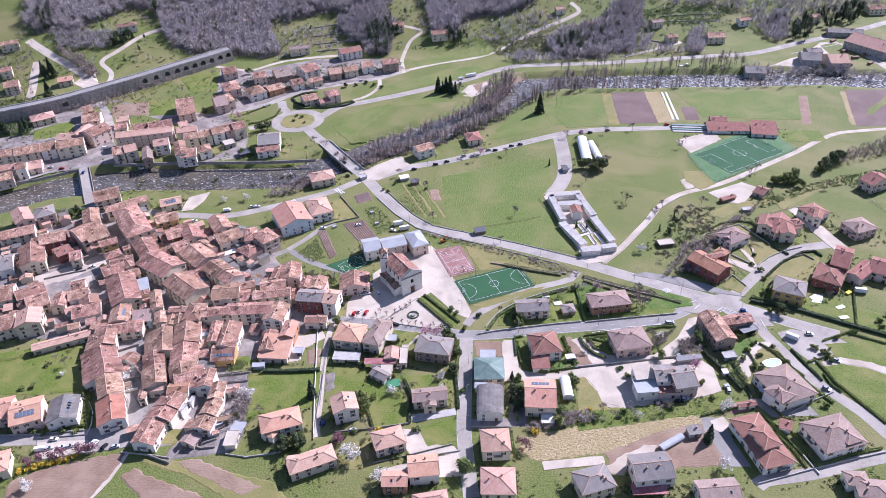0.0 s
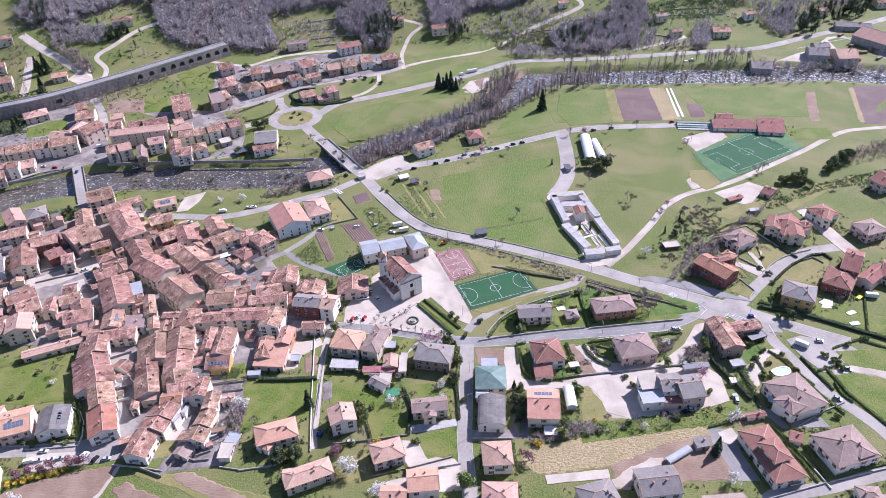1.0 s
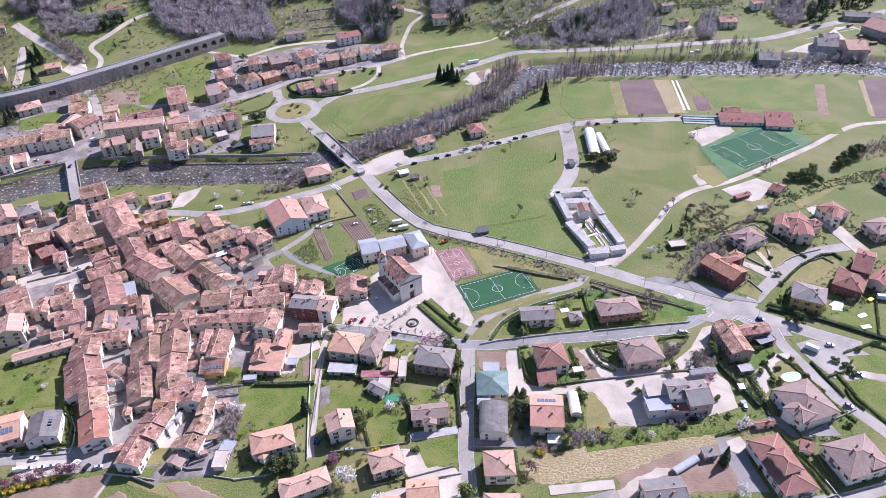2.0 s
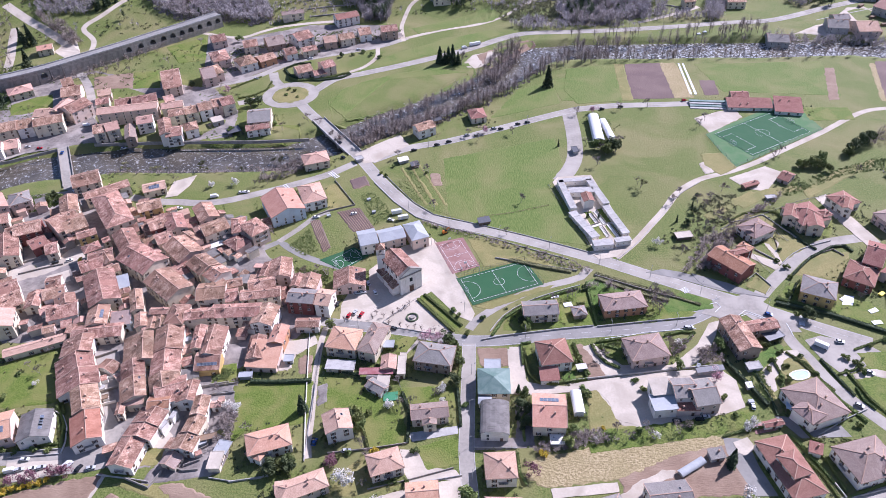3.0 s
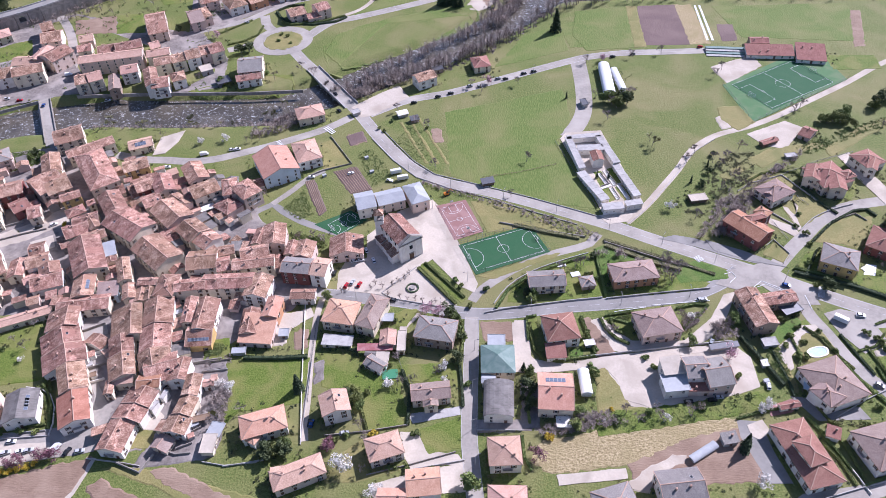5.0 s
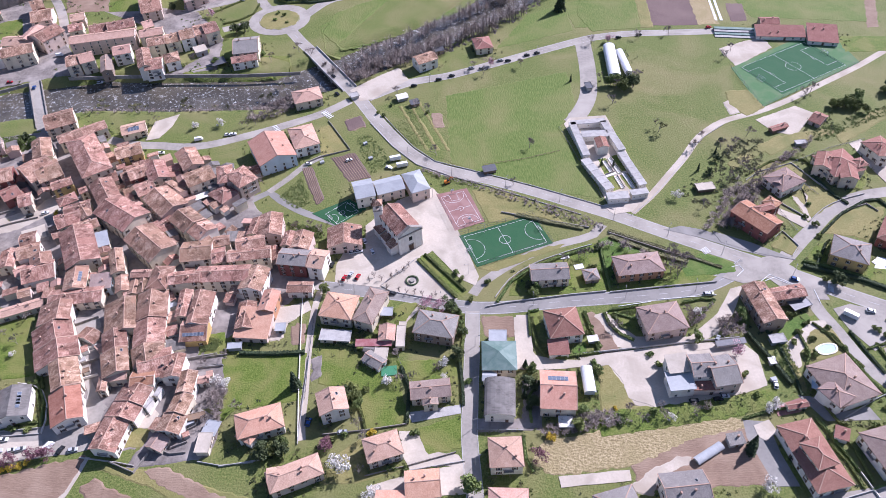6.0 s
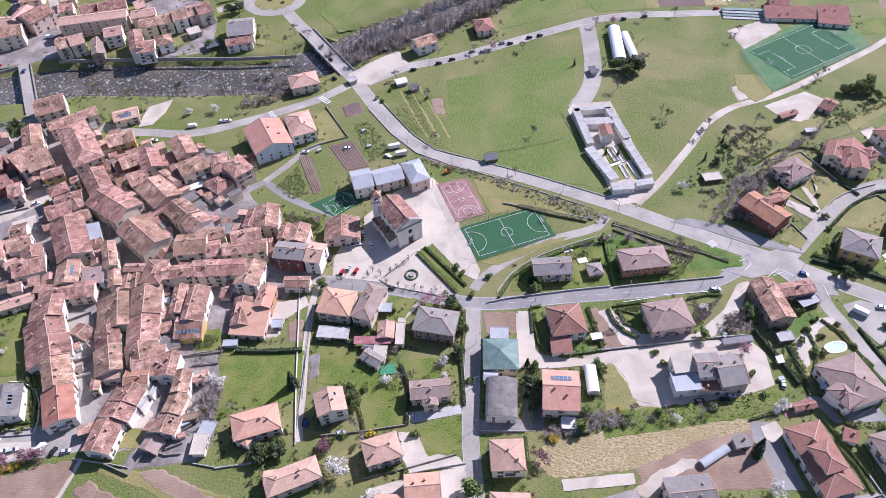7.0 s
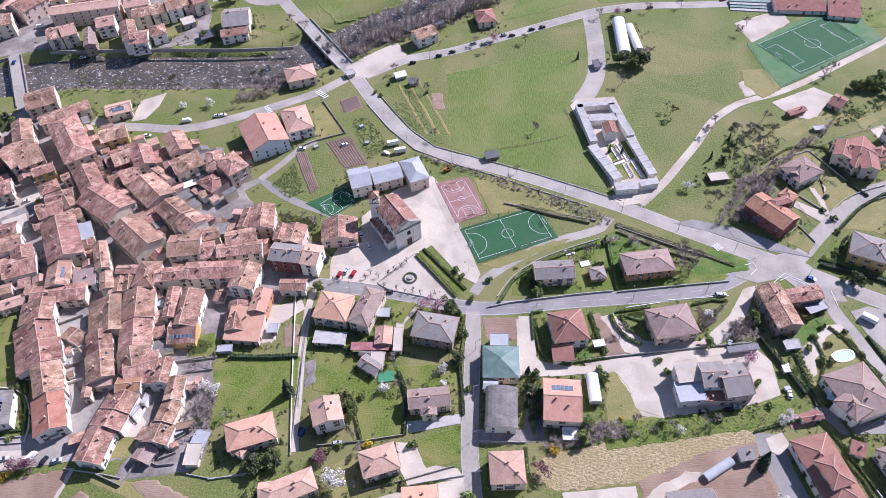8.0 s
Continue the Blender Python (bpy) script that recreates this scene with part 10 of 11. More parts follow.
tufts([(-293.4, 450.3), (-278.7, 455.1), (-268.8, 441.4), (-284.8, 431.0)], 300, "leaf", 0.8, 1.5, "green bushes by the river", 15)
woods([(-136.9, 485.7), (-117.1, 497.0), (-101.4, 502.6), (-107.0, 478.9), (-122.5, 465.2), (-139.6, 463.0)], 233, 3.5, label="bare thicket along the river bank", seed=16, k=40, spread=0.5)
tufts([(-222.8, 519.9), (-121.7, 518.6), (-110.4, 503.9), (-219.3, 508.3)], 500, "leaf_fresh", 0.8, 1.2, "bushes on the far bank", 17)
woods([(270.9, 481.7), (303.1, 507.1), (359.5, 533.0), (345.0, 504.5), (295.1, 489.1)], 140, 7, label="bare thicket at the field edge", seed=15, k=40)
woods([(-78.4, 511.1), (-65.4, 533.4), (-39.4, 546.0), (-34.7, 525.5), (-49.4, 520.9), (-66.7, 504.4)], 60, 7, label="bare trees beside the bridge", seed=16, k=95)
woods([(153.0, 382.7), (162.3, 374.2), (145.6, 354.7), (131.7, 354.9)], 60, 6, label="bare trees around the gardens", seed=17, k=95)
woods([(-373.0, 628.6), (-333.6, 665.2), (-269.9, 734.7), (-247.6, 740.9), (-285.7, 689.9), (-323.1, 637.8)], 140, 7, label="bare trees round the viaduct", seed=26, k=40)
woods([(-483.1, 753.1), (-458.2, 783.3), (-414.7, 671.4), (-435.5, 645.9)], 120, 7, label="bare trees beside hillside houses", seed=27, k=40)
hedge([(30.7, 298.7), (32.3, 282.8), (36.2, 275.8), (45.2, 274.6)], 1.3, 1.1)
hedge([(-26.1, 241.9), (-26.0, 260.1), (-30.0, 271.2)], 1.6, 1.3, "conifer")
hedge([(-50.2, 260.3), (-43.5, 239.0)], 1.2, 1.0)
hedge([(-1.8, 300.9), (-1.4, 288.5), (-3.2, 276.7)], 1.4, 1.2)
hedge([(65.3, 301.1), (66.9, 293.9), (71.0, 287.8), (76.7, 284.2)], 1.4, 1.2)
hedge([(68.1, 302.4), (83.8, 304.7)], 1.3, 1.1)
hedge([(101.4, 290.6), (111.4, 299.7), (119.1, 307.5), (112.9, 308.6), (103.4, 306.1)], 1.4, 1.2)
hedge([(160.4, 293.0), (165.0, 287.0), (170.1, 275.4), (174.3, 267.6)], 1.1, 0.9)
hedge([(152.3, 287.1), (153.5, 275.5), (147.6, 264.5)], 1.1, 0.9)
hedge([(145.1, 242.6), (149.9, 230.6), (153.9, 218.2)], 1.1, 0.9)
hedge([(115.0, 242.7), (127.2, 246.4), (135.5, 247.6)], 1.1, 0.9)
hedge([(22.8, 235.7), (23.3, 225.1), (25.7, 219.4)], 1.2, 1.0)
hedge([(31.6, 262.5), (26.3, 254.5), (26.6, 241.8)], 1.2, 1.0)
hedge([(184.4, 343.8), (172.5, 325.7)], 1.3, 1.2, "conifer")
hedge([(184.7, 351.0), (200.4, 366.0), (216.4, 375.6), (223.8, 376.5), (226.7, 370.9)], 1.3, 1.2, "conifer")
hedge([(229.2, 333.9), (218.4, 306.8)], 1.2, 1.0)
hedge([(148.0, 255.8), (153.6, 240.9), (156.9, 239.1)], 1.1, 0.9)
hedge([(194.5, 293.7), (210.8, 300.0), (226.8, 290.4)], 1.1, 0.9)
hedge([(156.2, 211.1), (174.0, 217.5), (191.0, 221.3)], 1.1, 0.9)
hedge([(-196.1, 265.5), (-189.1, 255.6), (-185.2, 242.5)], 1.3, 1.0)
hedge([(-203.7, 243.0), (-187.3, 244.4)], 1.2, 1.0)
hedge([(195.8, 397.7), (201.5, 381.3), (206.8, 373.6)], 1.2, 1.0, "conifer")
hedge([(159.5, 399.4), (175.7, 410.3), (186.3, 413.9), (196.7, 411.3), (201.8, 394.1)], 1.2, 1.0)
tufts([(142.6, 287.2), (145.3, 284.2), (144.4, 261.8), (140.2, 259.2), (138.0, 275.6)], 150, "leaf", 0.6, 1.2, "dark garden shrubs along the fence", 31)
tufts([(67.7, 300.2), (83.6, 303.1), (83.8, 301.2), (69.3, 297.0)], 160, "leaf", 0.5, 0.9, "mixed green plants in a garden border", 32)
woods([(104.6, 299.8), (115.8, 304.4), (118.7, 305.9), (110.4, 295.0), (104.2, 292.0)], 66, 2.2, label="dry garden plants", seed=33, k=40, spread=0.5)
tufts([(-47.0, 454.7), (-30.6, 470.7), (-21.0, 433.2), (-29.1, 430.9)], 260, "leaf_fresh", 0.45, 0.5, "vegetable rows in a garden", 35)
woods([(-259.2, 481.0), (-186.6, 481.6), (-135.8, 479.9), (-134.7, 474.1), (-184.7, 474.6), (-253.3, 475.1)], 100, 2.6, label="dry scrub on the river bank", seed=36, k=40, spread=0.5)
woods([(165.8, 395.8), (187.9, 418.8), (207.8, 432.5), (200.3, 421.8), (180.8, 408.6), (162.0, 383.0), (140.7, 384.0)], 140, 3.3, label="dry scrub beside the gravel path", seed=37, k=40, spread=0.5)
tufts([(205.3, 436.4), (248.9, 457.6), (287.5, 472.1), (318.8, 478.9), (310.7, 462.4), (259.0, 453.0), (210.4, 428.6)], 420, "leaf", 0.8, 1.2, "green scrub on the slope below the houses", 38)
tufts([(-442.6, 659.8), (-391.3, 669.6), (-339.1, 679.6), (-330.9, 658.2), (-378.9, 641.8), (-425.3, 626.0)], 500, "leaf", 1.0, 2.0, "dark bushes on the hillside", 39)
tufts([(-418.8, 613.3), (-389.1, 617.3), (-371.9, 581.0), (-400.4, 577.3)], 400, "leaf", 1.0, 2.0, "dark trees and bushes among houses", 40)
tufts([(-213.6, 629.8), (-156.4, 665.4), (-60.6, 716.8), (-49.7, 731.9), (-144.2, 732.0), (-213.8, 698.9)], 500, "leaf", 1.0, 1.6, "garden bushes among hillside houses", 41)
woods([(117.4, 295.0), (129.0, 301.1), (129.1, 287.3), (117.5, 285.0)], 70, 2.6, label="bare brown garden thicket of a yard", seed=7, k=40, spread=0.5)
tufts([(126.9, 298.0), (131.9, 297.9), (131.1, 290.3), (126.7, 290.3)], 70, "leaf", 0.6, 1.4, "green shrub beside the old house", 8)
woods([(-94.2, 517.0), (-73.5, 538.4), (-41.2, 546.6), (-13.1, 557.4), (21.2, 582.8), (49.7, 604.5), (46.2, 590.4), (20.5, 563.9), (-22.1, 533.1), (-54.1, 527.2), (-75.3, 509.2)], 190, 12, "twig", 80, label="bare grey trees along the near river bank", seed=3, spread=0.3)
woods([(-78.2, 538.6), (-51.4, 559.9), (-13.3, 588.7), (12.1, 615.8), (35.1, 664.3), (52.8, 684.5), (63.2, 676.3), (37.9, 617.7), (6.6, 595.5), (-22.9, 571.2), (-55.7, 551.7)], 170, 12, "twig", 80, label="bare grey trees along the far river bank", seed=33, spread=0.3)
woods([(49.7, 604.5), (65.6, 641.4), (100.3, 666.2), (133.5, 670.6), (136.5, 656.3), (102.1, 638.6), (74.1, 621.3), (54.3, 598.1)], 70, 14, "twig", 80, label="tall bare trees at the river bend", seed=34, spread=0.26)
woods([(104.6, 699.7), (166.5, 700.5), (279.2, 703.2), (283.2, 681.5), (189.4, 677.6), (107.0, 675.7)], 90, 15, "twig", 75, label="row of tall bare trees beside the river", seed=4, spread=0.2)
woods([(108.6, 647.5), (157.0, 651.9), (261.8, 649.0), (352.9, 641.8), (391.6, 628.0), (349.5, 634.0), (259.7, 642.4), (155.4, 643.8), (107.1, 636.9)], 60, 14, "twig", 75, label="row of tall bare trees on the near bank", seed=5, spread=0.2)
woods([(284.1, 684.4), (368.3, 677.3), (405.7, 656.8), (403.0, 651.5), (349.1, 670.1), (280.3, 673.0)], 110, 11, "twig_hazed", 70, label="bare trees on the far bank", seed=6, spread=0.28)
# these far crowns carry the haze in their twig colour
woods([(-489.5, 873.4), (-342.3, 908.3), (-221.9, 919.8), (-203.2, 838.6), (-204.4, 804.5), (-185.6, 764.3), (-202.0, 753.1), (-248.5, 770.0), (-278.0, 765.2), (-312.2, 781.1), (-330.6, 819.3), (-342.0, 839.6), (-365.3, 842.9), (-385.0, 823.3), (-403.7, 803.7), (-410.6, 786.8), (-437.7, 794.9), (-452.4, 784.0), (-476.8, 801.5)], 2500, 12, "twig_hazed", 60, 0.11, label="bare wood on the hillside, its twigs paled for haze", seed=7)
woods([(-221.9, 919.8), (-68.8, 907.4), (-75.0, 818.6), (-83.6, 798.3), (-101.7, 788.5), (-111.1, 830.6), (-144.8, 843.1), (-194.9, 826.7), (-209.8, 838.9)], 1000, 12, "twig_hazed", 60, 0.11, label="bare wood above the terraces", seed=8)
woods([(-129.7, 821.6), (-98.0, 829.2), (-65.3, 813.1), (-68.5, 750.1), (-92.8, 752.3), (-100.9, 777.3), (-127.8, 800.2)], 500, 12, "twig_hazed", 60, 0.11, label="bare wood above the hillside lane", seed=48)
woods([(-41.5, 907.6), (133.0, 889.9), (103.2, 856.7), (81.9, 833.2), (49.2, 821.5), (36.8, 828.7), (10.9, 814.4), (-2.2, 782.6), (-23.9, 794.9), (-30.6, 839.0)], 1150, 12, "twig_hazed", 60, 0.11, label="bare wood on the far slope", seed=9)
woods([(97.9, 768.3), (111.4, 781.5), (127.5, 788.1), (153.5, 797.9), (176.3, 824.5), (192.9, 847.7), (223.4, 871.9), (206.9, 801.8), (186.8, 744.0), (153.8, 723.7), (113.4, 724.1), (100.6, 738.3)], 720, 12, "twig_hazed", 60, 0.11, label="bare wood behind the river road", seed=10)
woods([(212.5, 848.3), (298.1, 881.7), (526.5, 916.4), (501.3, 855.1), (400.3, 809.6), (346.4, 763.8), (348.9, 806.8), (310.2, 826.5), (253.9, 831.0)], 700, 10, "twig_hazed", 50, 0.1, label="bare scattered trees on the far slope", seed=11)
woods([(249.0, 768.8), (267.0, 792.3), (278.2, 787.5), (255.9, 729.3), (241.7, 725.7)], 150, 9, "twig_hazed", 50, 0.1, label="bare trees round the far farmhouse", seed=49)
woods([(304.5, 782.5), (339.5, 817.4), (373.9, 825.3), (355.0, 763.0), (335.7, 750.8), (329.9, 806.2)], 200, 9, "twig_hazed", 50, 0.1, label="bare trees beside a hillside clearing", seed=50)
woods([(-425.9, 760.4), (-390.8, 743.7), (-364.8, 716.8), (-374.1, 710.6), (-415.2, 746.5)], 180, 8, label="bare trees below the hill road", seed=14, k=50)
woods([(-442.0, 789.5), (-398.8, 788.1), (-369.6, 792.2), (-372.3, 760.5), (-418.4, 755.9)], 320, 8, "twig_hazed", 50, 0.09, label="bare scattered trees above the valley", seed=21)
woods([(-204.4, 804.5), (-103.8, 819.4), (-95.5, 788.3), (-148.5, 762.1), (-194.2, 744.5)], 130, 7, "twig_hazed", 50, 0.09, label="bare trees between hillside terraces", seed=22)
woods([(-39.9, 817.1), (-2.1, 793.5), (42.4, 810.7), (100.3, 825.6), (122.0, 793.6), (58.3, 765.5), (-8.4, 777.2), (-26.9, 784.1)], 170, 8, "twig_hazed", 50, 0.09, label="bare trees on the terraced slope", seed=23)
woods([(50.0, 729.6), (74.8, 745.7), (113.0, 720.9), (169.5, 715.9), (170.8, 722.2), (112.2, 714.6), (66.6, 718.5)], 130, 8, "twig_hazed", 50, 0.09, label="bare trees along the valley road", seed=24)
woods([(181.6, 780.8), (203.8, 801.7), (221.3, 796.1), (205.9, 750.4), (255.4, 737.7), (252.7, 728.0), (177.7, 728.1)], 200, 9, "twig_hazed", 50, 0.09, label="bare trees among far houses", seed=25)
woods([(-96.2, 798.7), (-71.8, 818.2), (-61.5, 797.3), (-68.5, 750.1), (-90.0, 755.1)], 60, 15, "conifer", 110, 0.22, "dark evergreen wood on the slope", 12, 0.2)
woods([(370.1, 795.3), (393.0, 815.6), (391.5, 787.0), (368.4, 747.7), (355.1, 752.4)], 26, 16, "conifer", 110, 0.22, "dark evergreen trees on the slope", 13, 0.2)
woods([(405.2, 822.7), (471.3, 859.4), (456.6, 809.4), (420.3, 797.4), (389.3, 774.2)], 44, 15, "conifer", 110, 0.22, "dark evergreen trees above the yard", 15, 0.2)
woods([(-468.6, 816.9), (-450.3, 814.0), (-439.0, 789.6), (-445.7, 782.4)], 20, 15, "conifer", 110, 0.22, "dark evergreen trees in the hillside wood", 16, 0.2)
woods([(-353.3, 861.3), (-339.7, 856.5), (-331.3, 829.9), (-344.1, 830.5)], 14, 15, "conifer", 110, 0.22, "dark evergreen trees above a villa", 17, 0.2)
woods([(-370.8, 775.7), (-355.0, 794.4), (-348.8, 782.7), (-364.3, 763.6)], 16, 13, "conifer", 110, 0.22, "dark evergreen trees below a villa", 18, 0.22)
woods([(108.6, 755.9), (145.2, 782.3), (184.3, 796.9), (177.8, 758.6), (138.2, 735.0), (114.3, 730.5)], 40, 14, "conifer", 110, 0.22, "dark evergreen trees behind the river road", 19, 0.22)
woods([(-10.8, 783.0), (-1.9, 804.4), (16.3, 780.4), (3.7, 765.2)], 24, 13, "conifer", 110, 0.22, "dark evergreen trees between the fields", 20, 0.22)
tufts([(208.2, 825.1), (295.0, 842.4), (316.8, 827.2), (277.9, 798.8), (207.9, 790.8)], 500, "leaf", 1.3, 2.2, "dull green scrub on the far slope", 61)
tufts([(34.6, 778.6), (96.2, 782.6), (109.3, 761.9), (91.5, 735.8), (45.0, 743.3)], 420, "twig_olive", 1.4, 2.0, "dry olive scrub on terraces", 62)
wall_line([(-163.8, 810.6), (-138.8, 815.7), (-110.4, 822.0)], 1.0, 0.7, "stone", label="long low stone terrace wall on the slope")
wall_line([(-157.4, 794.6), (-133.9, 798.2), (-102.7, 802.9)], 1.0, 0.7, "stone", label="long low stone terrace wall on the slope")
wall_line([(-153.7, 779.5), (-132.3, 782.8), (-104.7, 786.3)], 1.0, 0.7, "stone", label="long low stone terrace wall on the slope")
wall_line([(-149.0, 765.8), (-124.9, 769.5), (-103.7, 773.1)], 1.0, 0.7, "stone", label="long low stone terrace wall on the slope")
wall_line([(60.0, 747.0), (77.6, 743.7), (94.8, 738.9)], 1.0, 0.7, "stone", label="low terrace wall of a hillside garden")
wall_line([(80.5, 777.5), (92.8, 778.7), (105.2, 780.0)], 1.0, 0.7, "stone", label="low terrace wall of a hillside garden")
wall_line([(125.3, 795.4), (138.0, 797.6), (153.4, 796.9)], 1.0, 0.7, "stone", label="low terrace wall of a hillside garden")
wall_line([(231.0, 813.1), (263.7, 818.0), (289.5, 819.9)], 1.0, 0.7, "stone", label="long terrace wall below the far wood")
wall_line([(225.5, 801.6), (260.7, 805.3), (292.6, 807.2)], 1.0, 0.7, "stone", label="long terrace wall below the far wood")
wall_line([(203.3, 766.8), (214.8, 764.1), (225.7, 759.2)], 1.0, 0.7, "stone", label="long terrace wall below the far wood")
tufts([(-489.5, 873.4), (-342.3, 908.3), (-221.9, 919.8), (-203.2, 838.6), (-204.4, 804.5), (-185.6, 764.3), (-202.0, 753.1), (-248.5, 770.0), (-278.0, 765.2), (-312.2, 781.1), (-330.6, 819.3), (-342.0, 839.6), (-365.3, 842.9), (-385.0, 823.3), (-403.7, 803.7), (-410.6, 786.8), (-437.7, 794.9), (-452.4, 784.0), (-476.8, 801.5)], 2600, "twig", 3.0, 0.35, "brown leaf litter and low brush under bare trees", 71)
tufts([(-221.9, 919.8), (-68.8, 907.4), (-75.0, 818.6), (-69.0, 757.5), (-90.0, 755.1), (-111.1, 830.6), (-144.8, 843.1), (-194.9, 826.7), (-209.8, 838.9)], 1000, "twig", 3.0, 0.35, "brown leaf litter under the upper wood", 72)
tufts([(-41.5, 907.6), (133.0, 889.9), (103.2, 856.7), (81.9, 833.2), (49.2, 821.5), (36.8, 828.7), (10.9, 814.4), (-2.2, 782.6), (-23.9, 794.9), (-30.6, 839.0)], 1100, "twig", 3.0, 0.35, "brown leaf litter under the far wood", 73)
tufts([(97.9, 768.3), (111.4, 781.5), (127.5, 788.1), (153.5, 797.9), (176.3, 824.5), (192.9, 847.7), (223.4, 871.9), (206.9, 801.8), (186.8, 744.0), (153.8, 723.7), (113.4, 724.1), (100.6, 738.3)], 600, "twig", 2.5, 0.35, "brown brush behind the river road", 74)
tufts([(-94.2, 517.0), (-73.8, 542.5), (-13.3, 588.7), (35.1, 664.3), (55.5, 684.3), (97.1, 662.2), (48.9, 592.5), (20.5, 563.9), (-22.1, 533.1), (-54.1, 527.2), (-75.3, 509.2)], 420, "twig", 2.0, 0.35, "brown brush along the river banks", 75)
woods([(68.4, 344.7), (78.9, 340.8), (96.5, 331.5), (95.4, 340.5), (77.3, 348.3)], 14, 5, label="bare fruit trees beside the drive", seed=77, k=70, spread=0.45)

hedge([(29.3, 302.0), (34.5, 303.0)], 1.3, 0.9)
hedge([(29.6, 301.2), (29.4, 287.8)], 1.3, 0.9)
hedge([(56.2, 302.0), (57.9, 291.5), (59.9, 278.6)], 1.5, 1.1)
hedge([(40.4, 274.9), (59.8, 277.9)], 1.3, 1.0)
hedge([(-203.1, 262.1), (-197.3, 261.3), (-193.0, 258.6), (-188.9, 251.3)], 1.3, 1.2)
hedge([(-195.8, 269.2), (-191.6, 261.8)], 1.6, 1.2)
hedge([(80.8, 296.1), (75.6, 298.5), (70.4, 300.5)], 1.1, 1.2)
hedge([(70.2, 299.4), (71.9, 292.6), (75.9, 290.3)], 1.1, 1.2)
hedge([(175.6, 287.9), (179.0, 275.2), (182.3, 264.5)], 1.1, 0.9, 'conifer')
hedge([(162.8, 288.2), (167.4, 285.9), (170.5, 276.1)], 0.9, 0.9)
hedge([(138.2, 288.8), (141.5, 278.8), (143.2, 262.1), (143.0, 253.9)], 1.1, 0.9, 'conifer')
hedge([(146.9, 230.7), (150.7, 222.4), (153.2, 211.3)], 1.1, 0.9)
hedge([(146.9, 240.6), (149.9, 229.2)], 1.1, 0.9)
hedge([(180.1, 277.9), (189.1, 280.5), (196.3, 288.1)], 1.1, 0.9)
hedge([(184.9, 269.3), (185.5, 261.2), (188.4, 256.4)], 1.1, 0.9)
tree(-85.1, 228.1, "evergreen", 8.5)
tree(-78.0, 229.6, "evergreen", 7.5)
tree(0.8, 211.9, "round", 8.5)
tree(28.9, 267.8, "round", 5)
tree(27.7, 259.7, "evergreen", 7)
tree(28.5, 250.3, "evergreen", 6)
tree(45.8, 239.5, "round", 6)
tree(58.0, 267.1, "shrub", 3)
tree(2.2, 310.1, "shrub", 2.5)
tree(-4.8, 300.6, "round", 5)
tree(-3.2, 289.4, "evergreen", 4.5)
tree(-4.4, 277.0, "evergreen", 6)
tree(-7.9, 304.5, "evergreen", 7)
tree(-53.3, 256.5, "evergreen", 6.5)
tree(-59.9, 232.7, "purple", 5)
tree(-46.5, 239.7, "bare", 6)
tree(-31.5, 262.5, "bare", 6)
tree(-14.5, 268.7, "bare", 6)
tree(-10.5, 265.3, "white", 3.2)
tree(68.7, 246.5, "bare", 6)
tree(83.2, 244.7, "bare", 6)
tree(97.1, 245.9, "bare", 6.5)
tree(58.6, 242.2, "white", 2.6)
tree(85.4, 243.2, "white", 3.4)
tree(127.0, 246.9, "white", 4.5)
tree(62.7, 248.1, "yellow", 1.6)
tree(64.0, 240.6, "shrub", 2.2)
tree(75.6, 243.4, "shrub", 2)
tree(89.2, 292.6, "shrub", 3)
tree(104.1, 297.8, "bare", 6)
tree(108.7, 299.5, "white", 4.5)
tree(121.6, 293.6, "bare", 6)
tree(128.9, 297.1, "round", 6)
tree(157.6, 292.7, "shrub", 2)
tree(155.5, 275.0, "shrub", 2.2)
tree(169.7, 278.1, "shrub", 2.5)
tree(166.8, 290.2, "shrub", 2)
tree(117.8, 291.8, "bare", 5)
tree(31.7, 317.4, "evergreen", 5.5)
tree(60.6, 337.7, "bare", 5)
tree(67.4, 343.3, "evergreen", 3.5)
tree(62.5, 318.5, "bare", 4.5)
tree(101.8, 325.7, "bare", 9)
tree(104.8, 322.3, "bare", 9)
tree(213.3, 330.8, "bare", 6)
tree(181.2, 317.2, "evergreen", 7)
tree(175.5, 319.4, "shrub", 3)
tree(162.2, 305.8, "shrub", 2)
tree(-110.3, 248.3, "bare", 7)
tree(-113.6, 254.5, "bare", 7)
tree(-113.3, 264.2, "white", 4)
tree(-112.7, 242.3, "bare", 6)
tree(-214.6, 287.1, "bare", 6)
tree(-222.9, 292.8, "bare", 5)
tree(-214.3, 280.0, "white", 3)
tree(-226.2, 287.4, "shrub", 2)
tree(-216.8, 302.2, "bare", 5)
tree(-40.2, 224.1, "purple", 4)
tree(-44.7, 220.1, "bare", 5)
tree(-14.9, 219.7, "shrub", 2.5)
tree(-25.6, 220.6, "shrub", 2.4)
tree(-30.5, 221.8, "shrub", 2.2)
tree(-32.8, 221.3, "shrub", 2)
hedge([(-154.2, 644.8), (-148.1, 632.4), (-136.9, 623.1), (-119.7, 619.8), (-101.1, 623.8), (-93.7, 630.8)], 1.6, 1.6, 'conifer')
hedge([(-153.1, 647.0), (-144.6, 655.4), (-132.3, 656.8)], 1.4, 1.4, 'conifer')
hedge([(-183.7, 589.9), (-171.8, 594.9), (-162.2, 605.2), (-160.9, 620.5)], 1.2, 1.2)
hedge([(-195.7, 607.4), (-186.0, 617.0), (-172.1, 630.8)], 1.2, 1.2)
tree(-170.2, 576.7, "evergreen", 9)
tree(-163.7, 578.1, "evergreen", 8)
tree(-393.1, 658.4, "evergreen", 10)
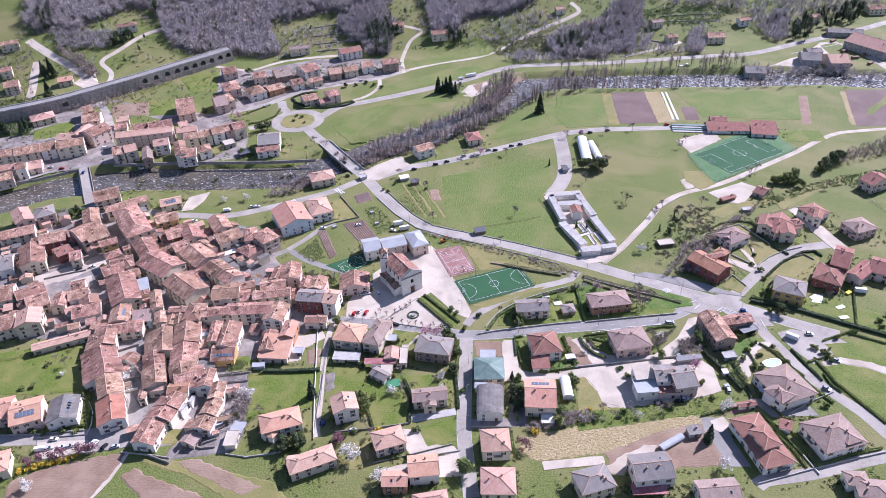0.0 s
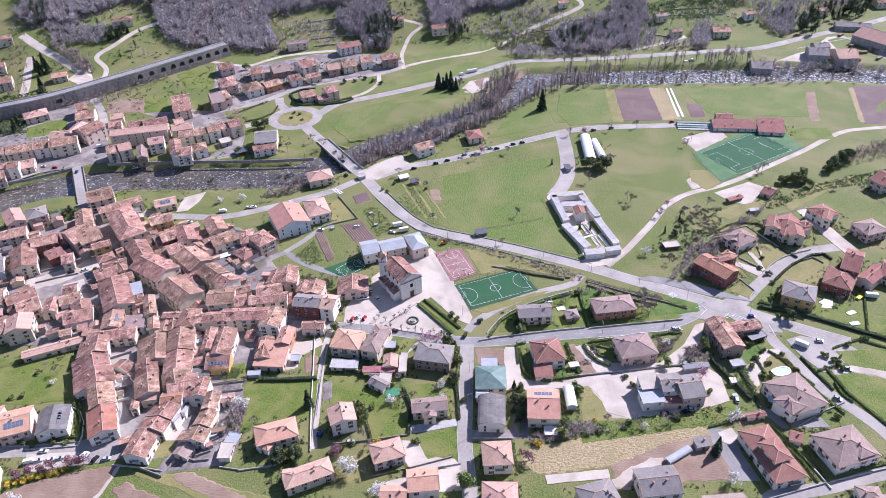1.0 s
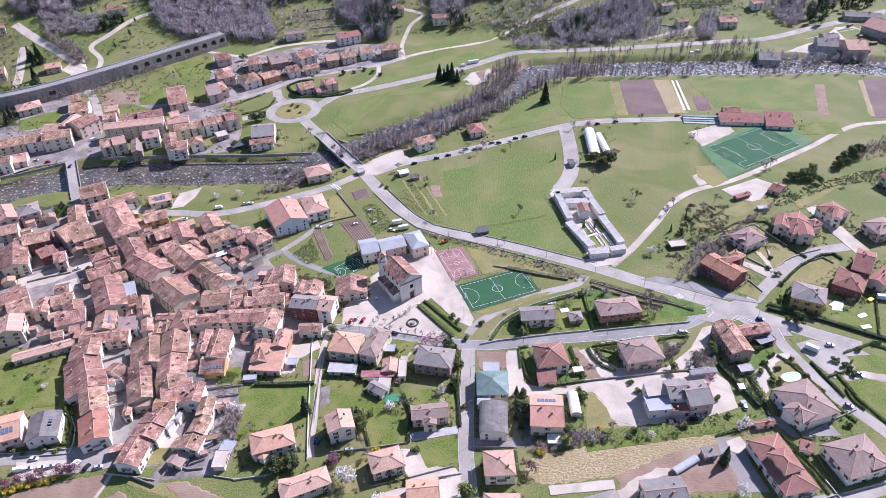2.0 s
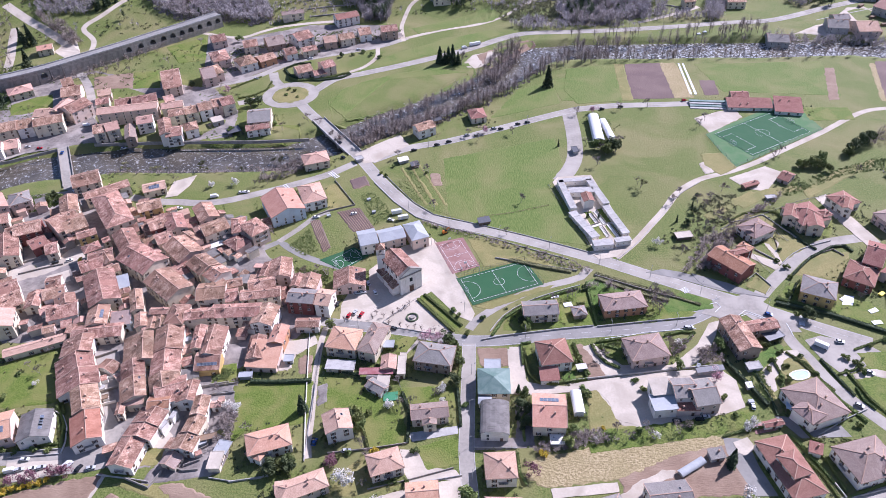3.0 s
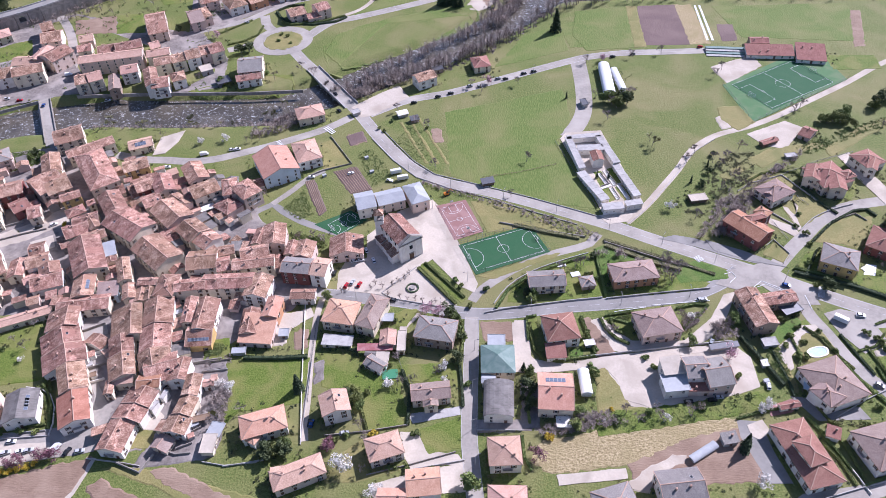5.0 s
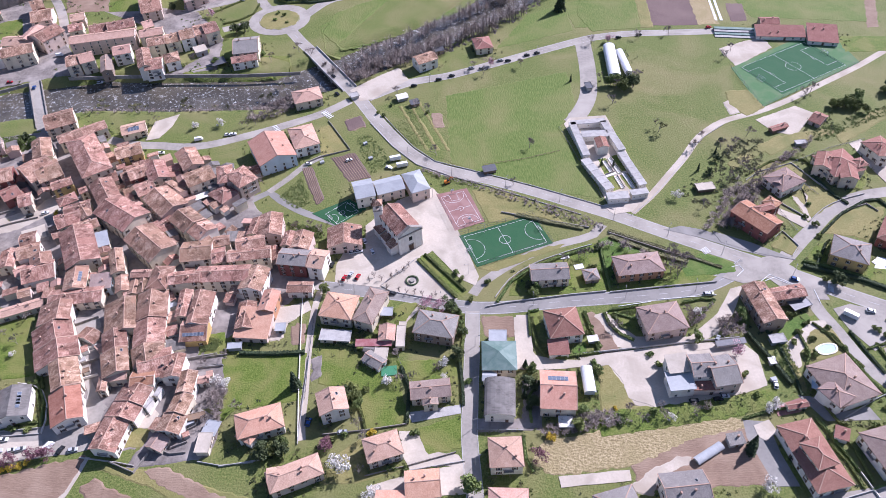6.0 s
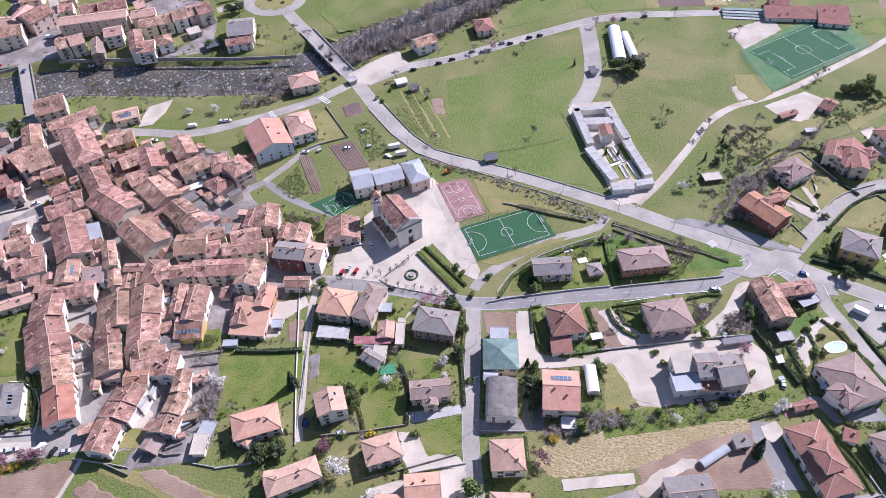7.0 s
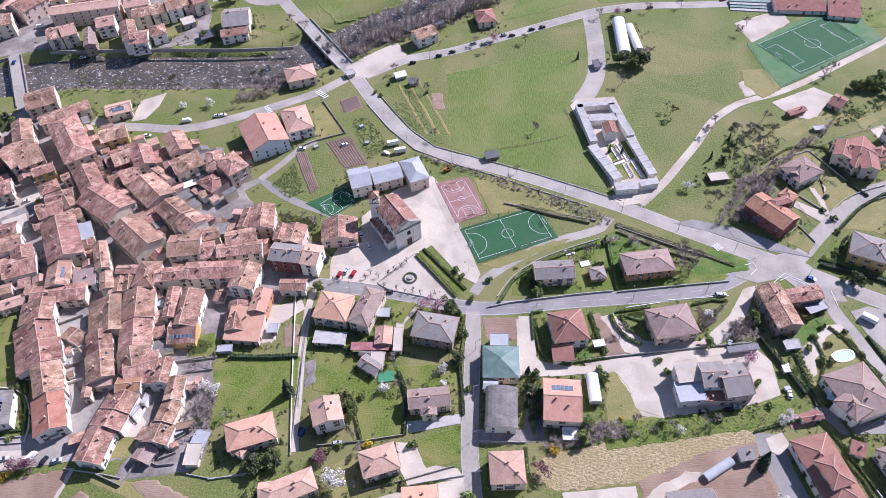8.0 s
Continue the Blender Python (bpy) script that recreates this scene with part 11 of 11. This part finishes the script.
tree(-375.0, 635.0, "evergreen", 9)
tree(-390.4, 641.5, "bare", 8)
tree(-314.3, 625.6, "bare", 6)
tree(-296.4, 651.6, "bare", 5)
tree(-265.8, 666.5, "bare", 7)
tree(-202.9, 607.9, "bare", 7)
tree(-194.5, 602.3, "pink", 6)
tree(-228.5, 614.7, "evergreen", 6)
tree(-246.2, 707.6, "bare", 7)
tree(-203.5, 650.6, "bare", 6)
tree(-209.7, 711.2, "round", 6)
tree(-154.0, 713.2, "evergreen", 7)
tree(-137.7, 692.9, "bare", 7)
tree(-114.1, 691.1, "bare", 7)
tree(-96.5, 671.6, "shrub", 3)
tree(-86.9, 676.8, "shrub", 3)
tree(-78.7, 670.2, "shrub", 3)
tree(-70.7, 663.8, "shrub", 3)
tree(-106.3, 668.8, "evergreen", 5)
tree(-143.8, 594.1, "shrub", 2.5)
tree(-138.0, 600.7, "shrub", 2.5)
tree(-133.8, 589.6, "shrub", 2)
tree(-143.2, 604.0, "shrub", 2)
tree(-136.4, 534.9, "bare", 7)
tree(-118.1, 546.6, "bare", 8)
tree(-108.2, 537.5, "bare", 9)
tree(-98.5, 528.6, "bare", 8)
tree(-143.7, 543.7, "shrub", 3)
tree(-175.8, 532.9, "round", 5)
tree(-198.6, 530.0, "shrub", 3)
tree(-192.1, 538.0, "bare", 6)
tree(-15.7, 648.3, "conifer", 16)
tree(-8.3, 650.0, "conifer", 15)
tree(-4.4, 652.0, "conifer", 16)
tree(2.8, 644.7, "bare", 12)
tree(110.8, 489.9, "evergreen", 9)
tree(106.4, 493.9, "evergreen", 8)
tree(100.7, 490.5, "bare", 7)
tree(114.8, 497.2, "bare", 9)
tree(91.3, 498.5, "bare", 8)
tree(95.2, 472.7, "bare", 8)
tree(27.6, 395.3, "bare", 5)
tree(169.9, 436.1, "bare", 8)
tree(159.6, 424.3, "bare", 8)
tree(152.5, 430.6, "evergreen", 4)
tree(146.2, 413.0, "evergreen", 4.5)
tree(139.3, 401.9, "evergreen", 4)
tree(159.1, 403.9, "bare", 9)
tree(161.7, 395.5, "bare", 9)
tree(162.6, 387.4, "bare", 8)
tree(216.9, 475.1, "bare", 8)
tree(222.5, 480.5, "bare", 8)
tree(238.3, 462.2, "round", 6)
tree(246.3, 468.7, "round", 7)
tree(247.3, 457.0, "round", 5)
tree(234.1, 465.8, "shrub", 3)
tree(273.9, 481.4, "evergreen", 9)
tree(282.5, 488.3, "evergreen", 10)
tree(290.6, 495.3, "evergreen", 10)
tree(268.2, 476.7, "round", 7)
tree(264.2, 454.2, "bare", 7)
tree(200.1, 410.8, "evergreen", 4)
tree(185.6, 373.6, "shrub", 2)

woods([(-480, 705), (-370, 722), (-250, 770), (-100, 765), (0, 765), (116, 755), (237, 770), (364, 795), (500, 850), (530, 925), (200, 900), (-480, 925)], 520, 7, "twig_hazed", 55, 0.09, label="bare scattered trees and scrub over the slopes", seed=91, clear=True)
woods([(-480, 705), (-370, 722), (-250, 770), (-100, 765), (0, 765), (116, 755), (237, 770), (364, 795), (500, 850), (530, 925), (200, 900), (-480, 925)], 90, 10, "conifer", 90, 0.2, "dark evergreens scattered over the slopes", 92, 0.22, True)
tufts([(-480, 705), (-370, 722), (-250, 770), (-100, 765), (0, 765), (116, 755), (237, 770), (364, 795), (500, 850), (530, 925), (200, 900), (-480, 925)], 1500, "twig_olive", 1.5, 1.2, "dry olive scrub over the slopes", 93, clear=True)
tufts([(-480, 705), (-370, 722), (-250, 770), (-100, 765), (0, 765), (116, 755), (237, 770), (364, 795), (500, 850), (530, 925), (200, 900), (-480, 925)], 900, "leaf", 1.3, 1.4, "dull green scrub over the slopes", 94, clear=True)
tufts([(-430, 590), (-380, 500), (-290, 520), (-180, 520), (-130, 540), (-190, 620), (-160, 690), (-230, 720), (-330, 650)], 420, "leaf", 0.9, 1.6, "green garden shrubs among riverside houses", 95, clear=True)
tufts([(-430, 590), (-380, 500), (-290, 520), (-180, 520), (-130, 540), (-190, 620), (-160, 690), (-230, 720), (-330, 650)], 420, "twig_olive", 0.9, 1.6, "bare garden shrubs among riverside houses", 96, clear=True)
woods([(-330, 405), (-250, 330), (-110, 230), (-100, 350), (-130, 400), (-250, 440)], 60, 4.5, "twig_olive", 40, 0.06, label="small bare trees in old town yards", seed=97, clear=True)
tufts([(125, 380), (160, 432), (178, 432), (172, 412), (150, 392), (130, 372), (118, 385)], 260, "twig_olive", 0.9, 0.7, "dry weeds on the slope above the villas", 98, clear=True)

hedge([(27.7, 370.3), (44.8, 363.8), (62.6, 358.3)], 1.3, 2.2, "twig_olive", "brown scrub on the bank below the road")
hedge([(75.5, 352.2), (88.4, 344.5), (99.9, 337.8), (112.2, 332.6)], 1.3, 2.6, "twig_olive", "brown scrub on the bank below the road")
wall_line([(75.3, 355.1), (89.6, 347.6), (103.4, 340.4), (118.4, 333.7)], 1.0, 0.4, "stone")
wall_line([(19.7, 372.6), (41.8, 365.8), (65.9, 359.2)], 1.0, 0.4, "stone")

tree(-243.5, 484.4, "budding", 7)
tree(-239.0, 485.4, "budding", 6)
tree(-217.0, 482.2, "budding", 7)
tree(-212.5, 483.2, "budding", 6)
tree(-185.7, 483.3, "budding", 6.5)
tree(-182.0, 483.2, "budding", 6)
tree(-166.3, 481.4, "budding", 6)
tree(-161.6, 480.0, "bare", 7)
tree(-156.0, 481.0, "budding", 6.5)
tree(-149.5, 479.6, "bare", 7)
tree(-144.3, 480.5, "bare", 6)
tree(-134.8, 492.2, "budding", 6)
tree(-124.5, 471.0, "bare", 8)
tree(-119.6, 473.7, "bare", 8)
tree(-123.2, 479.7, "bare", 8)
tree(-118.3, 480.7, "bare", 8)
tree(-114.8, 484.2, "bare", 9)
tree(-198.9, 465.2, "bare", 6)
tree(-141.4, 457.5, "bare", 5)
tree(-138.1, 458.5, "bare", 5)
tree(-133.0, 459.4, "bare", 5)
tree(-71.1, 508.4, "bare", 9)
tree(-79.0, 512.0, "bare", 8)
tree(-68.0, 514.7, "bare", 9)
tree(-23.6, 467.2, "shrub", 2)
tree(-46.9, 476.8, "shrub", 2)
tree(-51.5, 465.4, "shrub", 2.2)
tree(-55.2, 468.4, "shrub", 2)
tree(-277.7, 448.5, "evergreen", 6)
tree(-270.8, 444.5, "round", 5)
tree(-279.0, 443.1, "round", 5)

# ---- small things ----
car(-198.8, 235.9, 5, "white", "car")
car(-202.6, 229.9, 15, "white", "van")
car(-198.8, 230.4, 20, "silver", "car")
car(-193.0, 230.9, 20, "white", "car")
car(-189.2, 231.4, 20, "silver", "car")
car(-177.7, 232.4, 60, "white", "van")
car(-172.0, 230.8, 70, "dark", "car")
car(-166.7, 230.8, 15, "silver", "car")
car(-68.3, 243.0, 80, "blue", "car")
car(-53.3, 238.0, 10, "silver", "car")
car(-59.2, 343.8, 10, "white")
car(-56.1, 344.5, 10, "white")
car(-69.3, 335.1, 75, "dark")
car(-53.7, 352.0, 110, "white")
car(-49.0, 344.0, 110, "white")
car(-61.8, 325.7, 70, "red")
car(-55.0, 326.3, 70, "red")
car(-58.7, 328.1, 70, "silver")
car(-37.2, 315.1, -5, "dark")
car(116.7, 311.5, 8, "silver")
car(-297.5, 508.5, 100, "blue")
car(-266.1, 454.8, 130, "white")
car(-89.4, 512.8, 130, "dark")
car(-84.3, 491.0, 130, "dark")
car(-33.2, 498.3, 15, "dark")
car(-16.7, 505.1, 15, "dark")
car(-7.9, 509.1, 15, "dark")
car(5.7, 518.1, 15, "grey")
car(12.7, 517.2, 15, "grey")
car(26.0, 527.1, 15, "grey")
car(31.2, 526.2, 15, "dark")
car(44.6, 532.9, 15, "dark")
car(51.9, 535.3, 15, "dark")
car(111.5, 553.4, 15, "dark")
car(126.5, 556.3, 15, "dark")
car(-41.2, 420.4, 15, "white", "camper")
car(-36.7, 414.1, 15, "white", "camper")
car(-44.6, 412.8, -20, "white")
car(179.3, 296.5, -38, "white", "camper")
car(189.8, 299.3, -15, "white")
car(117.8, 311.3, 10, "silver")
car(161.2, 320.0, -20, "blue")
car(107.2, 252.3, 5, "dark")
car(96.7, 251.6, 5, "dark")
car(110.3, 253.6, 5, "silver")
car(136.3, 272.2, 80, "white")
car(133.5, 259.2, 80, "white")
car(-295.5, 550.2, 10, "white", "van")
car(16.1, 686.0, 20, "white", "bus")
car(6.0, 679.5, 20, "white", "van")
car(-165.9, 444.4, 14, "white", "van")
car(-148.7, 448.7, 14, "white")
car(-145.3, 449.1, 14, "white")
car(-210.5, 447.8, 10, "grey")
car(-147.9, 381.5, 10, "grey")
car(-237.9, 379.0, 30, "white")
car(-69.1, 420.6, 30, "white")
car(-245.9, 377.1, 30, "dark")
car(-186.2, 431.7, 5, "white")
car(-93.1, 417.9, 5, "white")
car(114.9, 284.5, 60, "grey")
car(-69.1, 243.3, 90, "dark")
car(157.0, 257.8, 90, "dark")
car(-176.0, 627.0, 15, "silver")
car(-134.5, 666.5, 15, "silver")
car(-92.2, 683.1, 15, "silver")
car(-252.4, 512.1, 15, "silver")
car(-328.5, 518.4, 15, "silver")
car(177.8, 564.2, 15, "red")
car(-318.1, 515.9, 15, "red")
car(181.8, 258.7, -35, "grey")
car(195.4, 278.4, -35, "grey")
digger(-10.1, 398.2, 30)
plaza_ring(-27.3, 323.5)
pool(162.0, 278.0, 4.6, 2.9, 15)
pole(-55.7, 316.3, turn=95)
pole(-12.4, 307.5, turn=95)
pole(32.2, 306.6, turn=95)
pole(76.9, 309.7, turn=95)
pole(111.4, 313.5, turn=95)
pole(3.6, 282.5, turn=15)
pole(2.3, 260.0, turn=15)
pole(1.6, 239.4, turn=15)
pole(2.7, 222.8, turn=15)
pole(52.3, 380.7, turn=60)
pole(23.0, 393.4, turn=60)
pole(-7.7, 404.0, turn=60)
pole(-33.7, 423.6, turn=60)
pole(79.8, 365.7, turn=60)
pole(105.9, 352.3, turn=60)
pole(130.4, 338.1, turn=60)
pole(160.6, 321.9, turn=60)
pole(21.2, 519.4, turn=-70)
pole(51.8, 534.0, turn=-70)
pole(90.9, 547.3, turn=-70)
pole(-22.8, 502.8, turn=-70)
pole(1.0, 327.6, turn=200)
pole(-18.2, 386.5, turn=200)
pole(9.9, 357.1, turn=200)
fence([(-3.6, 355.0), (36.7, 370.6), (45.6, 348.4), (5.5, 332.2), (-3.6, 355.0)], 3.0, "metal_dark", 5.0, "tall metal fence round the pitch")
fence([(-16.4, 388.6), (-5.7, 359.0), (10.4, 365.8)], 3.0, "metal_dark", 5.0, "tall metal fence round the court")
fence([(180.3, 510.7), (187.2, 464.7), (266.3, 513.6)], 2.5, "metal_dark", 6.0, "metal fence round the football pitch")
fence([(58.7, 448.8), (69.0, 409.0), (77.1, 378.0)], 1.2, "metal_dark", 4.0)
fence([(11.3, 413.8), (33.6, 418.0), (56.5, 425.1)], 1.1, "wood", 4.0, "wooden field fence on posts")
fence([(-74.0, 301.7), (-73.2, 277.3), (-71.8, 255.0)], 1.1, "metal_dark", 3.5)
fence([(-31.8, 276.9), (-26.0, 260.1), (-25.7, 242.4)], 1.1, "metal_dark", 3.5)
fence([(150.6, 368.3), (168.8, 372.0), (173.3, 354.1)], 1.1, "metal_dark", 3.5)
fence([(157.9, 395.6), (185.7, 408.4), (213.0, 421.8), (237.0, 429.9)], 1.2, "metal_dark", 4.0)
fence([(182.8, 403.9), (193.5, 381.8)], 1.2, "metal_dark", 4.0)
fence([(282.3, 455.8), (290.5, 420.9)], 1.2, "metal_dark", 4.0)
fence([(-254.6, 292.5), (-234.3, 296.4), (-215.3, 304.0)], 1.2, "wood", 4.0, "wooden garden fence on posts")
furrows([(-80.1, 423.4), (-66.6, 427.9), (-54.9, 405.2), (-67.2, 401.8)], 9)
furrows([(-96.4, 414.1), (-91.1, 415.4), (-80.4, 386.9), (-83.4, 381.8)], 5)
table_set(50.5, 338.3, "plastic_white", 4.5, 3.0, 0.3, "white sheet-covered garden bed")
table_set(57.1, 331.0, "plastic_white", 4.5, 3.0, 0.3, "white sheet-covered garden bed")
table_set(-35.5, 269.0, "green_net", 7, 5, 0.3, "green netting laid on a lawn", "netting")
table_set(133.3, 261.9, "metal_pale", 2.4, 1.6, 1.2, "grey metal garden store", "storage_box")
table_set(-60.7, 436.3, "metal_pale", 2.4, 1.6, 1.2, "grey metal garden store", "storage_box")
table_set(-56.2, 421.8, "metal_pale", 2.4, 1.6, 1.2, "grey metal garden store", "storage_box")
table_set(-85.1, 419.1, "metal_pale", 2.4, 1.6, 1.2, "grey metal garden store", "storage_box")
table_set(216.3, 321.5, "plastic_white", 5, 2.5, 0.3, "white sheet-covered garden bed")
table_set(214.3, 312.7, "plastic_white", 5, 2.5, 0.3, "white sheet-covered garden bed")
table_set(205.2, 331.2, "plastic_white", 5, 2.5, 0.3, "white sheet-covered garden bed")
table_set(-280.7, 805.4, "plastic_white", 3, 2, 0.8, "white wrapped garden bale", "bale")
table_set(79.4, 801.7, "plastic_white", 3, 2, 0.8, "white wrapped garden bale", "bale")
table_set(314.0, 816.6, "plastic_white", 3, 2, 0.8, "white wrapped garden bale", "bale")
table_set(230.7, 699.6, "plastic_white", 3, 2, 0.8, "white wrapped garden bale", "bale")
table_set(224.1, 695.6, "plastic_white", 3, 2, 0.8, "white wrapped garden bale", "bale")
table_set(-242.2, 769.4, "plastic_white", 3, 2, 0.8, "white wrapped garden bale", "bale")
garden_plants("leaf", 32, 51, "green border plants and low shrubs in gardens")
garden_plants("twig_olive", 28, 52, "dry olive garden plants of early spring", 0.6, 1.0)
garden_plants("conifer", 12, 53, "dark evergreen garden shrubs", 0.7, 1.3)
garden_plants("leaf_fresh", 10, 54, "fresh green garden plants", 0.4, 0.5)
car(233.5, 334.8, -10, "white", "camper")
table_set(226.3, 334.0, "car_yellow", 3.5, 2, 0.9, "yellow sheet-covered garden heap", "heap")
table_set(397.5, 702.4, "wood", 7.0, 3.0, 2.0, "pack of pale sawn timber in a yard", "timber_pack")
table_set(408.2, 707.7, "wood", 7.0, 3.0, 2.0, "pack of pale sawn timber in a yard", "timber_pack")
table_set(385.9, 685.3, "wood", 7.0, 3.0, 2.0, "pack of pale sawn timber in a yard", "timber_pack")
table_set(404.9, 686.7, "wood", 7.0, 3.0, 2.0, "pack of pale sawn timber in a yard", "timber_pack")
table_set(396.7, 751.4, "wood", 7.0, 3.0, 2.0, "pack of pale sawn timber in a yard", "timber_pack")
table_set(395.0, 721.6, "wood", 7.0, 3.0, 2.0, "pack of pale sawn timber in a yard", "timber_pack")
